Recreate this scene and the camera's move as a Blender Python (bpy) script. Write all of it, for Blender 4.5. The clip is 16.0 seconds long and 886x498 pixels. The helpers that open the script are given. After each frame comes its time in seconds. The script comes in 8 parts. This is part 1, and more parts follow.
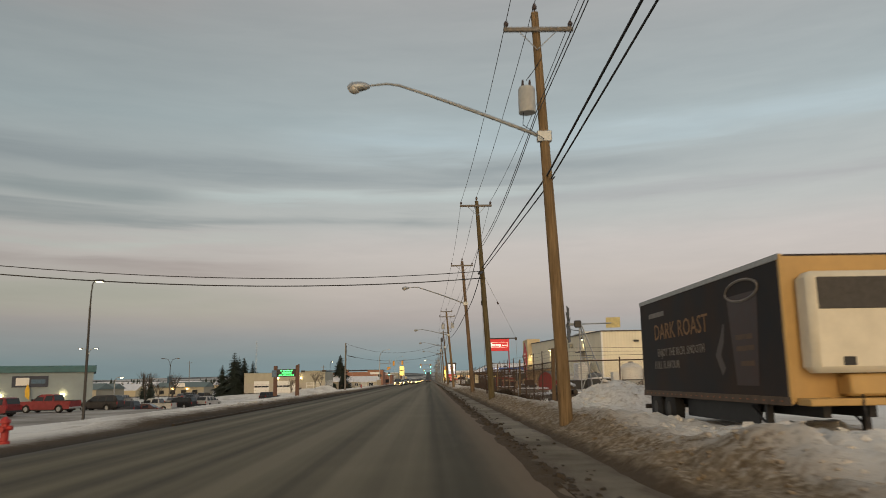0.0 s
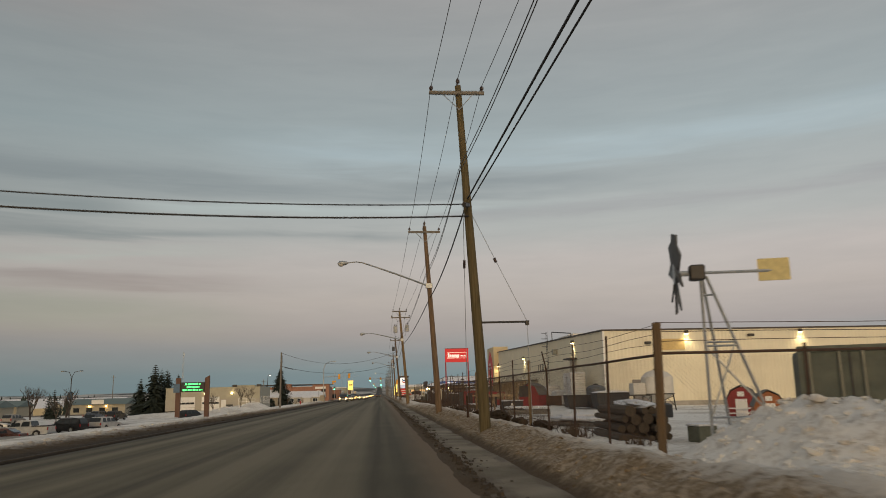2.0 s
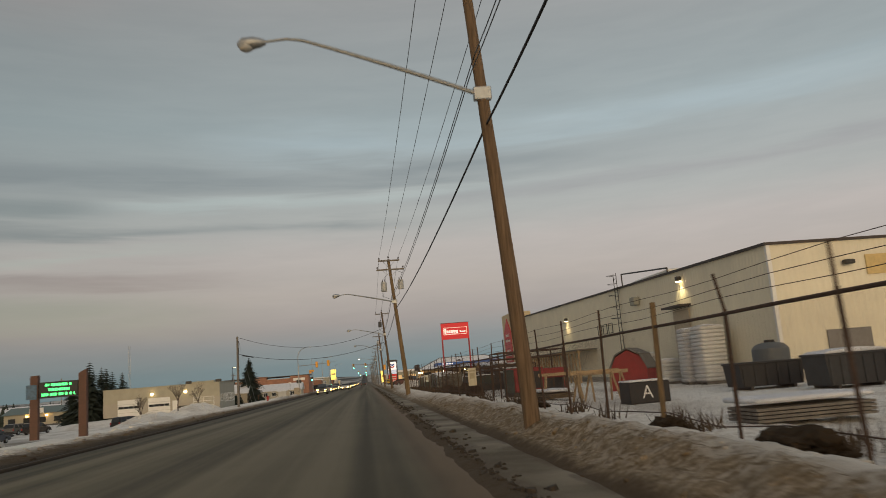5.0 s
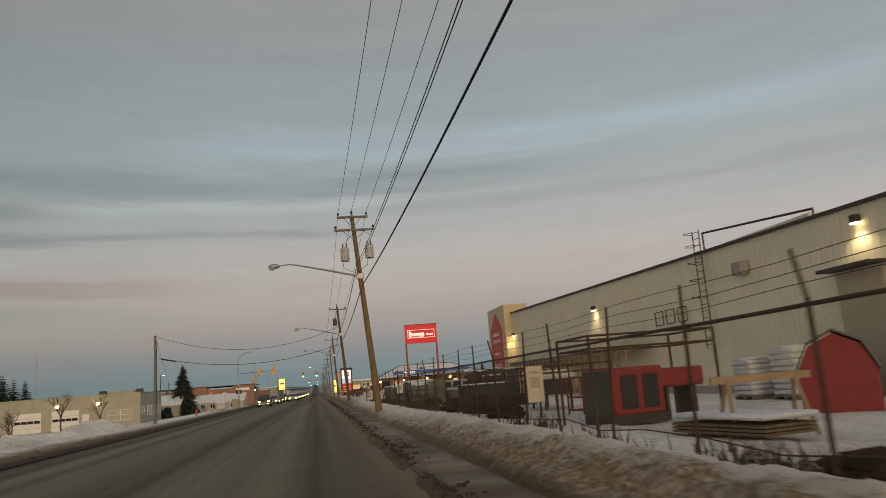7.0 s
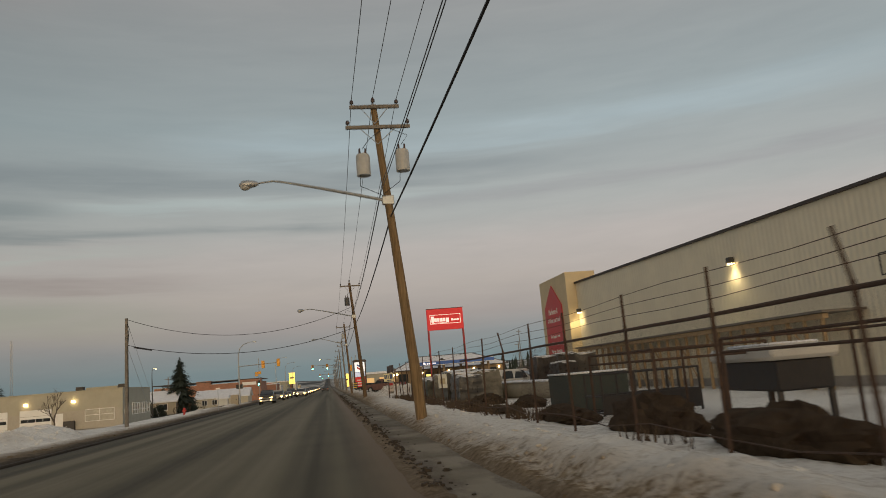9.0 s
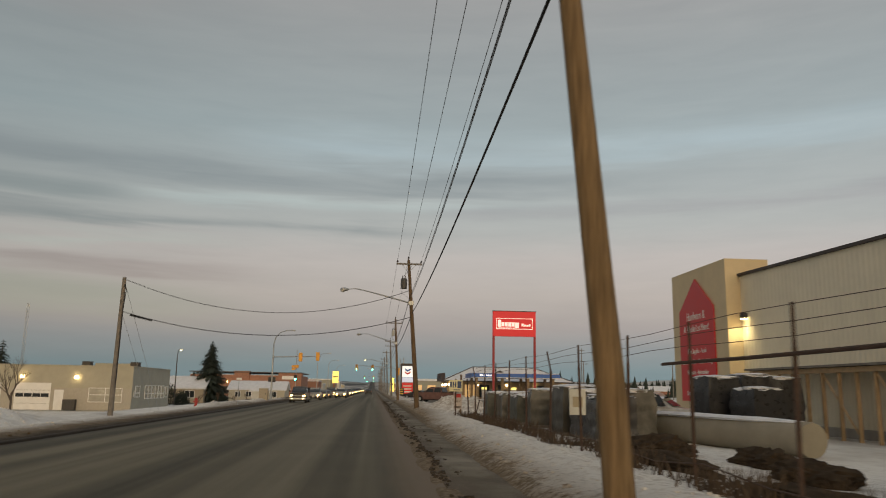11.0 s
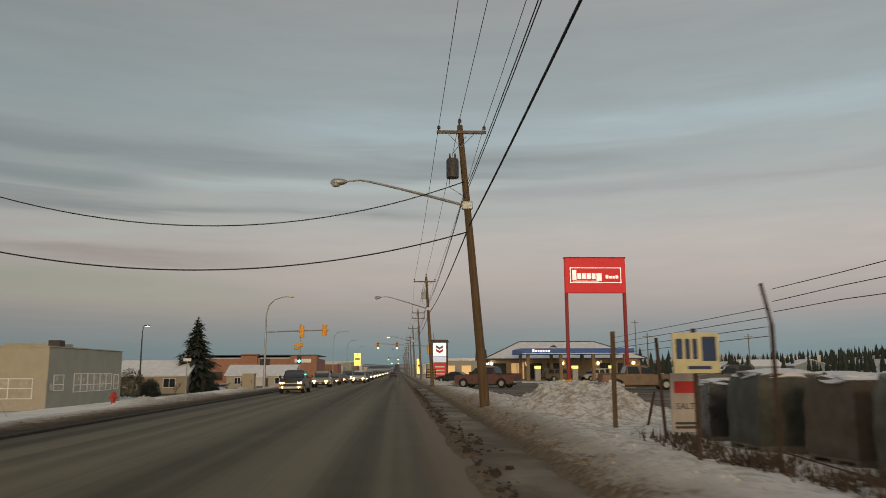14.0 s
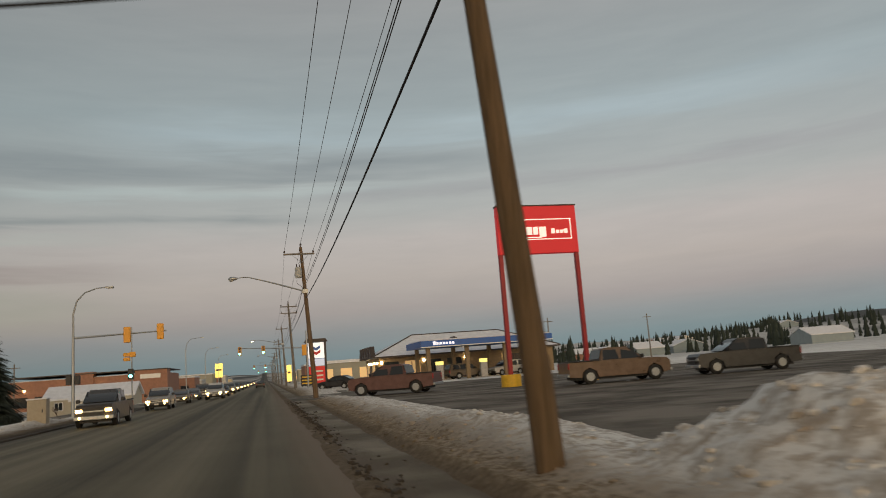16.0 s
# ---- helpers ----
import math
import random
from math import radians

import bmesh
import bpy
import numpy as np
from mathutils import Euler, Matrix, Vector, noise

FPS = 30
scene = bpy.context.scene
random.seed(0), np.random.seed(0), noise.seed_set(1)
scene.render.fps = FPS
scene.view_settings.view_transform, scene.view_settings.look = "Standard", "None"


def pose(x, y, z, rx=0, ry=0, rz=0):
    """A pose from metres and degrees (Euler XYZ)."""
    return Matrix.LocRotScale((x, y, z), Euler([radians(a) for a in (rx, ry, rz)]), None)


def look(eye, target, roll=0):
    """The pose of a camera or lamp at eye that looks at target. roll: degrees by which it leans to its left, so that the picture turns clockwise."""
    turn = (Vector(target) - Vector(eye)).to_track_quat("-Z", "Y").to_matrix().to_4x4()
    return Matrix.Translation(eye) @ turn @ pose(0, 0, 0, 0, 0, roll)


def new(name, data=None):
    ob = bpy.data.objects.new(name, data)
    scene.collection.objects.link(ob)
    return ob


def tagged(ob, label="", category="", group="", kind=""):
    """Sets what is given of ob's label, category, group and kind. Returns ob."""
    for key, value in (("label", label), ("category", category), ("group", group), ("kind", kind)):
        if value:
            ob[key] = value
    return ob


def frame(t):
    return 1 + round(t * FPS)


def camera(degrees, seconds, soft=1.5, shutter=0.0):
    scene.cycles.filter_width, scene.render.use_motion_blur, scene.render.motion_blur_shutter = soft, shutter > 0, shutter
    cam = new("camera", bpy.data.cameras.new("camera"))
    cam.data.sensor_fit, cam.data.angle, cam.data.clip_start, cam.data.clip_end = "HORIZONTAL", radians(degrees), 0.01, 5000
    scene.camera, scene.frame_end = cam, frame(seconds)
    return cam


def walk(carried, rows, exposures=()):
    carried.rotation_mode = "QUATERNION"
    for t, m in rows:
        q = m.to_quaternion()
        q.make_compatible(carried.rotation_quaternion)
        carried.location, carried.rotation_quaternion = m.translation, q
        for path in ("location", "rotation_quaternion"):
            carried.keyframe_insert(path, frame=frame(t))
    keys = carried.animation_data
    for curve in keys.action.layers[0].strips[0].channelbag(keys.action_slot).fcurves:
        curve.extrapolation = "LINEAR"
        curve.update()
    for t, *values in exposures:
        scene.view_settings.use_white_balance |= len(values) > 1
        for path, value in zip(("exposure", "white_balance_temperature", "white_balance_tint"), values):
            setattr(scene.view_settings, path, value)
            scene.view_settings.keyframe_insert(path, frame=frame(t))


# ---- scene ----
cam = camera(60.9, 16.0, soft=0.9, shutter=0.35)
PATH = [
    (0, (-0.179, 13.437, 1.463), (-0.14, 15.408, 1.802), -1.0),
    (0.5, (-0.122, 18.562, 1.459), (-0.0536, 20.5298, 1.8088), -3.06),
    (1, (-0.051, 23.703, 1.464), (0.0982, 25.6700, 1.7954), -4.16),
    (1.5, (-0.001, 28.500, 1.483), (0.1517, 30.4612, 1.8424), -1.03),
    (2, (0.031, 33.385, 1.489), (0.1978, 35.3424, 1.8621), -1.27),
    (2.5, (-0.075, 38.657, 1.486), (0.0840, 40.6134, 1.8710), -0.74),
    (3, (-0.078, 43.010, 1.502), (0.0946, 44.9694, 1.8652), -1.57),
    (3.5, (-0.264, 47.929, 1.494), (-0.0938, 49.8920, 1.8394), -1.33),
    (4, (-0.194, 52.861, 1.502), (-0.0059, 54.8271, 1.8172), -2.45),
    (4.5, (-0.160, 57.250, 1.515), (0.0087, 59.2178, 1.8328), -4.95),
    (4.7, (-0.127, 59.234, 1.506), (0.0671, 61.1970, 1.8333), -5.11),
    (6.8, (-0.013, 79.381, 1.559), (0.318, 81.324, 1.896), -2.2),
    (7, (-0.073, 81.343, 1.551), (0.2733, 83.2821, 1.8968), -4.48),
    (7.5, (0.032, 86.007, 1.554), (0.4274, 87.9349, 1.9089), -1.73),
    (8, (0.089, 90.262, 1.560), (0.4743, 92.1939, 1.9057), -3.58),
    (8.2, (0.145, 91.630, 1.557), (0.4733, 93.5711, 1.9096), -4.82),
    (10.3, (0.292, 109.027, 1.575), (0.5984, 110.9826, 1.8614), -4.79),
    (10.5, (0.324, 110.676, 1.573), (0.5416, 112.6273, 1.9558), -3.67),
    (11, (0.338, 114.358, 1.572), (0.5097, 116.3164, 1.9392), 0.96),
    (11.5, (0.351, 118.636, 1.565), (0.3626, 120.6163, 1.8473), 1.44),
    (12, (0.318, 123.404, 1.568), (0.3407, 125.3793, 1.8832), -1.85),
    (12.5, (0.274, 127.786, 1.564), (0.3482, 129.7579, 1.8914), -0.83),
    (13, (0.227, 132.593, 1.566), (0.3117, 134.5643, 1.8939), -1.55),
    (13.5, (0.295, 137.063, 1.555), (0.3907, 139.0350, 1.8725), 1.23),
    (14, (0.282, 141.852, 1.554), (0.3988, 143.8227, 1.8729), -0.30),
    (14.5, (0.254, 146.743, 1.534), (0.4271, 148.7107, 1.8479), 1.68),
    (15, (0.22, 151.999, 1.528), (0.678, 153.923, 1.825), -0.2),
    (15.5, (0.168, 156.785, 1.500), (0.6676, 158.6985, 1.8013), -1.32),
    (16, (0.23, 161.643, 1.528), (0.699, 163.563, 1.836), -4.3),
]
walk(cam, [(t, look(eye, target, roll)) for t, eye, target, roll in PATH], [(0, 0.2), (1, 0.12), (2, 0.02), (4, 0.0), (7.5, -0.08), (10, -0.06), (11, 0.04), (12.5, -0.06), (14, -0.02), (16, -0.04)])

# ---- sky and light ----
def node(nt, kind, **kw):
    n = nt.nodes.new(kind)
    for k, v in kw.items():
        n.inputs[k].default_value = v
    return n


def ramp(nt, fac, stops, mode="LINEAR"):
    n = nt.nodes.new("ShaderNodeValToRGB")
    n.color_ramp.interpolation = mode
    while len(n.color_ramp.elements) < len(stops):
        n.color_ramp.elements.new(0.5)
    for e, (p, c) in zip(n.color_ramp.elements, stops):
        e.position = p
        e.color = (c, c, c, 1) if isinstance(c, (int, float)) else (*c, 1)
    nt.links.new(fac, n.inputs[0])
    return n.outputs[0]


def calc(nt, op, a, b=None, c=None):
    n = nt.nodes.new("ShaderNodeMath")
    n.operation = op
    for i, v in enumerate((a, b, c)):
        if v is None:
            continue
        if isinstance(v, (int, float)):
            n.inputs[i].default_value = v
        else:
            nt.links.new(v, n.inputs[i])
    return n.outputs[0]


def blend(nt, fac, a, b, mode="MIX"):
    n = nt.nodes.new("ShaderNodeMix")
    n.data_type, n.blend_type, n.clamp_factor = "RGBA", mode, True
    for s, v in ((n.inputs[0], fac), (n.inputs[6], a), (n.inputs[7], b)):
        if isinstance(v, (int, float)):
            s.default_value = v
        elif isinstance(v, tuple):
            s.default_value = (*v, 1)
        else:
            nt.links.new(v, s)
    return n.outputs[2]


def noise_of(nt, vec, scale, detail=3.0, rough=0.55, stretch=None, dist=0.0):
    if stretch:
        mp = nt.nodes.new("ShaderNodeMapping")
        mp.inputs["Scale"].default_value = stretch
        nt.links.new(vec, mp.inputs["Vector"])
        vec = mp.outputs[0]
    n = node(nt, "ShaderNodeTexNoise", Scale=scale, Detail=detail, Roughness=rough, Distortion=dist)
    nt.links.new(vec, n.inputs["Vector"])
    return n.outputs["Fac"]


def dusk_sky():
    world = bpy.data.worlds.new("dusk_sky")
    scene.world = world
    world.use_nodes = True
    nt = world.node_tree
    nt.nodes.clear()
    co = nt.nodes.new("ShaderNodeTexCoord").outputs["Generated"]
    sep = nt.nodes.new("ShaderNodeSeparateXYZ")
    nt.links.new(co, sep.inputs[0])
    x, y, z = sep.outputs
    az = calc(nt, "MULTIPLY", calc(nt, "ARCTAN2", x, y), 57.296)
    el = calc(nt, "MULTIPLY", calc(nt, "ARCSINE", z), 57.296)
    flat = nt.nodes.new("ShaderNodeCombineXYZ")
    for i, v in enumerate((x, y, calc(nt, "MULTIPLY", z, 7.0))):
        nt.links.new(v, flat.inputs[i])
    flat = flat.outputs[0]
    # slow waves and wisps that bend and fray the cloud bars
    wave = calc(nt, "SUBTRACT", noise_of(nt, flat, 1.6, 2, 0.5, None, 0.2), 0.5)
    wisp = calc(nt, "SUBTRACT", noise_of(nt, flat, 5.0, 4, 0.55, (0.8, 0.8, 1.5), 0.5), 0.5)
    fray = noise_of(nt, flat, 2.6, 4, 0.55, (1.0, 1.0, 1.3), 0.4)
    up = calc(nt, "ADD", el, calc(nt, "ADD", calc(nt, "MULTIPLY", wave, 3.0), calc(nt, "MULTIPLY", wisp, 2.2)))
    low = calc(nt, "ADD", el, calc(nt, "MULTIPLY", wave, 1.2))
    col = ramp(nt, calc(nt, "DIVIDE", low, 60.0), [(e / 60.0, c) for e, c in SKY_RAMP])
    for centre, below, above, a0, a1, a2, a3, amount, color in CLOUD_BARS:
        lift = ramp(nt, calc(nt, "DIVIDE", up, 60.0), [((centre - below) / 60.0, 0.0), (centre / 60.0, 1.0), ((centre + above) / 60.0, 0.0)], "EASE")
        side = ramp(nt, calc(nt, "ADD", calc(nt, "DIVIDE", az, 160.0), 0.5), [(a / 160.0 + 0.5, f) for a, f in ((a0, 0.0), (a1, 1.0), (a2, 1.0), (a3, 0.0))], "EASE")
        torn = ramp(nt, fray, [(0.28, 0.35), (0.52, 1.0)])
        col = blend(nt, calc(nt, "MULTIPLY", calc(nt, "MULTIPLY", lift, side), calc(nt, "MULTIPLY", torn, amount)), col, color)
    # faint mottling of the overcast
    mott = noise_of(nt, flat, 7.0, 5, 0.6, (1.0, 1.0, 1.0), 0.3)
    col = blend(nt, 1.0, col, ramp(nt, mott, [(0.3, (0.955, 0.96, 0.965)), (0.7, (1.045, 1.04, 1.035))]), "MULTIPLY")
    # the clear strip to the east is a little brighter than the west
    side = ramp(nt, calc(nt, "ADD", calc(nt, "DIVIDE", az, 160.0), 0.5), [(0.30, (0.83, 0.84, 0.84)), (0.36, (0.88, 0.89, 0.89)), (0.46, (1.0, 1.0, 1.0)), (0.66, (1.10, 1.09, 1.09))])
    col = blend(nt, 1.0, col, side, "MULTIPLY")
    # afterglow low in the sky behind, where the sun went down
    back = calc(nt, "MULTIPLY", ramp(nt, calc(nt, "MULTIPLY", y, -1.0), [(0.1, 0.0), (1.0, 1.0)]), ramp(nt, z, [(0.0, 1.0), (0.5, 0.0)]))
    col = blend(nt, back, col, (1.45, 0.95, 0.52))
    sky = nt.nodes.new("ShaderNodeTexSky")
    sky.sky_type, sky.sun_disc = "NISHITA", False
    sky.sun_elevation, sky.sun_rotation = radians(1.0), radians(185)
    bg = node(nt, "ShaderNodeBackground", Strength=1.0)
    nt.links.new(col, bg.inputs[0])
    bg2 = node(nt, "ShaderNodeBackground", Strength=0.05)
    nt.links.new(sky.outputs[0], bg2.inputs[0])
    add = nt.nodes.new("ShaderNodeAddShader")
    nt.links.new(bg.outputs[0], add.inputs[0])
    nt.links.new(bg2.outputs[0], add.inputs[1])
    out = nt.nodes.new("ShaderNodeOutputWorld")
    nt.links.new(add.outputs[0], out.inputs[0])


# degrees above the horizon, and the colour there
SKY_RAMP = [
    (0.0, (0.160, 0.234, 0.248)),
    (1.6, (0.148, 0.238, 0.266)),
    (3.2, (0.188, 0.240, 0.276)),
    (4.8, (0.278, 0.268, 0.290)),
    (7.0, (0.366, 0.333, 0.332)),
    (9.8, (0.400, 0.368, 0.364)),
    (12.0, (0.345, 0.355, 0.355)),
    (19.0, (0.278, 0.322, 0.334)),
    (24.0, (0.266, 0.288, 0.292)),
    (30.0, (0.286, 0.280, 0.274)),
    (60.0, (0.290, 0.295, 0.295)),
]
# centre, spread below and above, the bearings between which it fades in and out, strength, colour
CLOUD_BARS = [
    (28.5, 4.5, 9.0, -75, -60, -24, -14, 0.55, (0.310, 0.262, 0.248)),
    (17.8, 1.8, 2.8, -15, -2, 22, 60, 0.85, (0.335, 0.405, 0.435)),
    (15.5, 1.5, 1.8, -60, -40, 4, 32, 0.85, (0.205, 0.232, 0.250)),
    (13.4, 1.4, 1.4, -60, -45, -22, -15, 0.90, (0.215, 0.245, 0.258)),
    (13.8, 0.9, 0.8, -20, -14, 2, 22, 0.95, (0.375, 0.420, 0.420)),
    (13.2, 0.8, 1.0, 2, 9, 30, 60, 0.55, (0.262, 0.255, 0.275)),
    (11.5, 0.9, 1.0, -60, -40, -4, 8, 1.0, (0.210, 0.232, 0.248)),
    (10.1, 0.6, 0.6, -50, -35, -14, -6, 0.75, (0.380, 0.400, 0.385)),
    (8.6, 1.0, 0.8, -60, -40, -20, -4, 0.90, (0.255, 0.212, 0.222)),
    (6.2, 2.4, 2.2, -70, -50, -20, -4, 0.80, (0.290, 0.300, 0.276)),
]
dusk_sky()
glow = new("afterglow_sun", bpy.data.lights.new("afterglow_sun", "SUN"))
glow.data.energy, glow.data.angle, glow.data.color = 0.78, radians(25), (1.0, 0.78, 0.46)
glow.matrix_world = look((0, 0, 50), (3, 60, 38))


# ---- materials ----
MATS = {}


def mat(name, color, rough=0.7, metal=0.0, var=0.25, scale=6.0, fine=60.0, bump=0.15, tint=None, stretch=None, rnd=0.0, spec=0.5, space="Object"):
    """A surface with stains at one scale, grain at another, and fine relief."""
    if name in MATS:
        return MATS[name]
    m = bpy.data.materials.new(name)
    m.use_nodes = True
    nt = m.node_tree
    p = nt.nodes["Principled BSDF"]
    co = nt.nodes.new("ShaderNodeTexCoord").outputs[space]
    a = noise_of(nt, co, scale, 4, 0.6, stretch)
    b = noise_of(nt, co, fine, 3, 0.6, stretch)
    dark = tuple(c * (1 - var) for c in color)
    light = tint or tuple(min(1, c * (1 + var * 0.8)) for c in color)
    col = blend(nt, ramp(nt, a, [(0.32, 0.0), (0.70, 1.0)]), dark, light)
    col = blend(nt, calc(nt, "MULTIPLY", b, 0.5), col, tuple(c * (1 - 0.5 * var) for c in color))
    if rnd:
        info = nt.nodes.new("ShaderNodeObjectInfo")
        col = blend(nt, calc(nt, "MULTIPLY", info.outputs["Random"], rnd), col, tuple(c * 0.45 for c in color))
    nt.links.new(col, p.inputs["Base Color"])
    rr = calc(nt, "ADD", calc(nt, "MULTIPLY", calc(nt, "SUBTRACT", a, 0.5), 0.25), rough)
    nt.links.new(rr, p.inputs["Roughness"])
    p.inputs["Metallic"].default_value = metal
    p.inputs["Specular IOR Level"].default_value = spec
    if bump:
        bp = node(nt, "ShaderNodeBump", Strength=bump, Distance=0.02)
        nt.links.new(b, bp.inputs["Height"])
        nt.links.new(bp.outputs[0], p.inputs["Normal"])
    MATS[name] = m
    return m


def glows(name, color, strength):
    if name in MATS:
        return MATS[name]
    m = bpy.data.materials.new(name)
    m.use_nodes = True
    p = m.node_tree.nodes["Principled BSDF"]
    p.inputs["Base Color"].default_value = (*color, 1)
    p.inputs["Emission Color"].default_value = (*color, 1)
    p.inputs["Emission Strength"].default_value = strength
    MATS[name] = m
    return m


def glass(name, color=(0.03, 0.035, 0.04), rough=0.06):
    if name in MATS:
        return MATS[name]
    m = bpy.data.materials.new(name)
    m.use_nodes = True
    p = m.node_tree.nodes["Principled BSDF"]
    p.inputs["Base Color"].default_value = (*color, 1)
    p.inputs["Roughness"].default_value = rough
    p.inputs["Specular IOR Level"].default_value = 0.35
    MATS[name] = m
    return m


def snow_ground():
    m = bpy.data.materials.new("snow_ground")
    m.use_nodes = True
    nt = m.node_tree
    p = nt.nodes["Principled BSDF"]
    co = nt.nodes.new("ShaderNodeTexCoord").outputs["Object"]
    sep = nt.nodes.new("ShaderNodeSeparateXYZ")
    nt.links.new(co, sep.inputs[0])
    x, y, z = sep.outputs
    big = noise_of(nt, co, 0.55, 4, 0.6)
    mid = noise_of(nt, co, 3.2, 4, 0.62)
    clod = noise_of(nt, co, 9.0, 4, 0.6)
    fine = noise_of(nt, co, 30, 4, 0.65)

    def off(n, k):
        return calc(nt, "MULTIPLY", calc(nt, "SUBTRACT", n, 0.5), k)
    far_half = ramp(nt, calc(nt, "MULTIPLY", y, 0.005), [(0.44, 0.0), (0.58, 1.0), (0.74, 1.0), (0.80, 0.5)])
    wx = calc(nt, "ADD", x, calc(nt, "ADD", off(big, 0.9), calc(nt, "ADD", off(mid, 1.3), off(clod, 1.1))))
    # road sand thrown and ploughed on both verges
    near_half = ramp(nt, calc(nt, "MULTIPLY", y, 0.005), [(0.13, 0.12), (0.21, 0.0)])
    rx = calc(nt, "ADD", wx, calc(nt, "ADD", calc(nt, "MULTIPLY", far_half, 0.92), near_half))
    right = calc(nt, "MULTIPLY", ramp(nt, calc(nt, "MULTIPLY", rx, 0.1), [(0.05, 1.0), (0.372, 1.0), (0.410, 0.66), (0.46, 0.18), (0.54, 0.0)]), calc(nt, "GREATER_THAN", x, -4.0))
    leftd = ramp(nt, calc(nt, "MULTIPLY", calc(nt, "ADD", wx, 20.0), 0.1), [(0.50, 0.0), (0.61, 0.25), (0.70, 0.66), (0.78, 1.0)])
    leftd = calc(nt, "MULTIPLY", leftd, calc(nt, "LESS_THAN", x, -4.0))
    patch = ramp(nt, calc(nt, "ADD", calc(nt, "MULTIPLY", mid, 0.6), calc(nt, "MULTIPLY", clod, 0.4)), [(0.50, 1.0), (0.66, 0.68)])
    patch = calc(nt, "MAXIMUM", patch, calc(nt, "LESS_THAN", x, 3.0))
    dirt = calc(nt, "ADD", calc(nt, "MULTIPLY", right, patch), leftd)
    speck = calc(nt, "MULTIPLY", ramp(nt, calc(nt, "MULTIPLY", fine, mid), [(0.30, 0.0), (0.40, 0.55)]), 0.6)
    # tramped and driven snow in the yard and on the lots
    yard = calc(nt, "MULTIPLY", ramp(nt, noise_of(nt, co, 0.28, 5, 0.6, (1.0, 0.6, 1.0)), [(0.48, 0.0), (0.66, 0.6)]), calc(nt, "GREATER_THAN", calc(nt, "ABSOLUTE", calc(nt, "SUBTRACT", x, -4.0)), 11.0))
    snow = blend(nt, big, (0.73, 0.72, 0.69), (0.88, 0.86, 0.81))
    sand = blend(nt, ramp(nt, clod, [(0.35, 0.0), (0.68, 1.0)]), (0.130, 0.092, 0.053), (0.37, 0.290, 0.195))
    sand = blend(nt, calc(nt, "MULTIPLY", fine, 0.4), sand, (0.14, 0.095, 0.052))
    low = ramp(nt, calc(nt, "MULTIPLY", calc(nt, "ADD", x, off(mid, 0.5)), 0.1), [(0.283, 1.0), (0.308, 0.0)])
    low = calc(nt, "MULTIPLY", low, calc(nt, "SUBTRACT", 0.9, calc(nt, "MULTIPLY", far_half, 0.6)))
    sand = blend(nt, low, sand, (0.066, 0.045, 0.026))
    lowl = calc(nt, "MULTIPLY", ramp(nt, calc(nt, "MULTIPLY", calc(nt, "ADD", wx, 20.0), 0.1), [(0.80, 0.0), (0.90, 0.9)]), calc(nt, "LESS_THAN", x, -4.0))
    sand = blend(nt, lowl, sand, (0.034, 0.026, 0.018))
    near_road = ramp(nt, calc(nt, "MULTIPLY", calc(nt, "ABSOLUTE", calc(nt, "ADD", x, 4.0)), 0.05), [(0.5, 1.0), (0.85, 0.0)])
    snow = blend(nt, calc(nt, "MULTIPLY", near_road, 0.35), snow, (0.75, 0.69, 0.60))
    col = blend(nt, speck, snow, (0.30, 0.235, 0.17))
    stain = calc(nt, "MULTIPLY", ramp(nt, calc(nt, "ADD", calc(nt, "MULTIPLY", clod, 0.5), calc(nt, "MULTIPLY", mid, 0.5)), [(0.47, 0.06), (0.64, 0.58)]), ramp(nt, calc(nt, "MULTIPLY", calc(nt, "ADD", x, 20.0), 0.025), [(0.14, 0.15), (0.24, 0.9), (0.5, 1.0), (0.70, 0.9), (0.80, 0.0)]))
    col = blend(nt, stain, col, (0.27, 0.20, 0.135))
    grime = calc(nt, "MULTIPLY", ramp(nt, calc(nt, "MULTIPLY", y, 0.005), [(0.74, 0.0), (0.80, 0.75)]), ramp(nt, calc(nt, "ADD", calc(nt, "MULTIPLY", mid, 0.6), calc(nt, "MULTIPLY", clod, 0.4)), [(0.45, 0.0), (0.56, 0.80)]))
    grime = calc(nt, "MULTIPLY", grime, ramp(nt, calc(nt, "MULTIPLY", x, 0.1), [(0.0, 0.0), (0.2, 1.0), (0.9, 0.8), (1.0, 0.0)]))
    col = blend(nt, grime, col, (0.30, 0.23, 0.16))
    col = blend(nt, calc(nt, "MULTIPLY", yard, 0.8), col, (0.30, 0.25, 0.20))
    park = calc(nt, "MULTIPLY", calc(nt, "LESS_THAN", x, -27.0), ramp(nt, noise_of(nt, co, 0.10, 5, 0.6), [(0.38, 0.55), (0.60, 0.95)]))
    park = calc(nt, "MULTIPLY", park, ramp(nt, calc(nt, "MULTIPLY", y, 0.005), [(0.78, 1.0), (0.86, 0.12)]))
    col = blend(nt, park, col, (0.20, 0.18, 0.155))
    col = blend(nt, dirt, col, sand)
    # far country: brush and woods among white fields
    dist = ramp(nt, calc(nt, "MULTIPLY", calc(nt, "SQRT", calc(nt, "ADD", calc(nt, "MULTIPLY", x, x), calc(nt, "MULTIPLY", y, y))), 0.001), [(0.27, 0.0), (0.55, 1.0)])
    woods = ramp(nt, noise_of(nt, co, 0.006, 6, 0.6), [(0.42, 1.0), (0.56, 0.35)])
    col = blend(nt, calc(nt, "MULTIPLY", dist, woods), col, (0.085, 0.090, 0.090))
    nt.links.new(col, p.inputs["Base Color"])
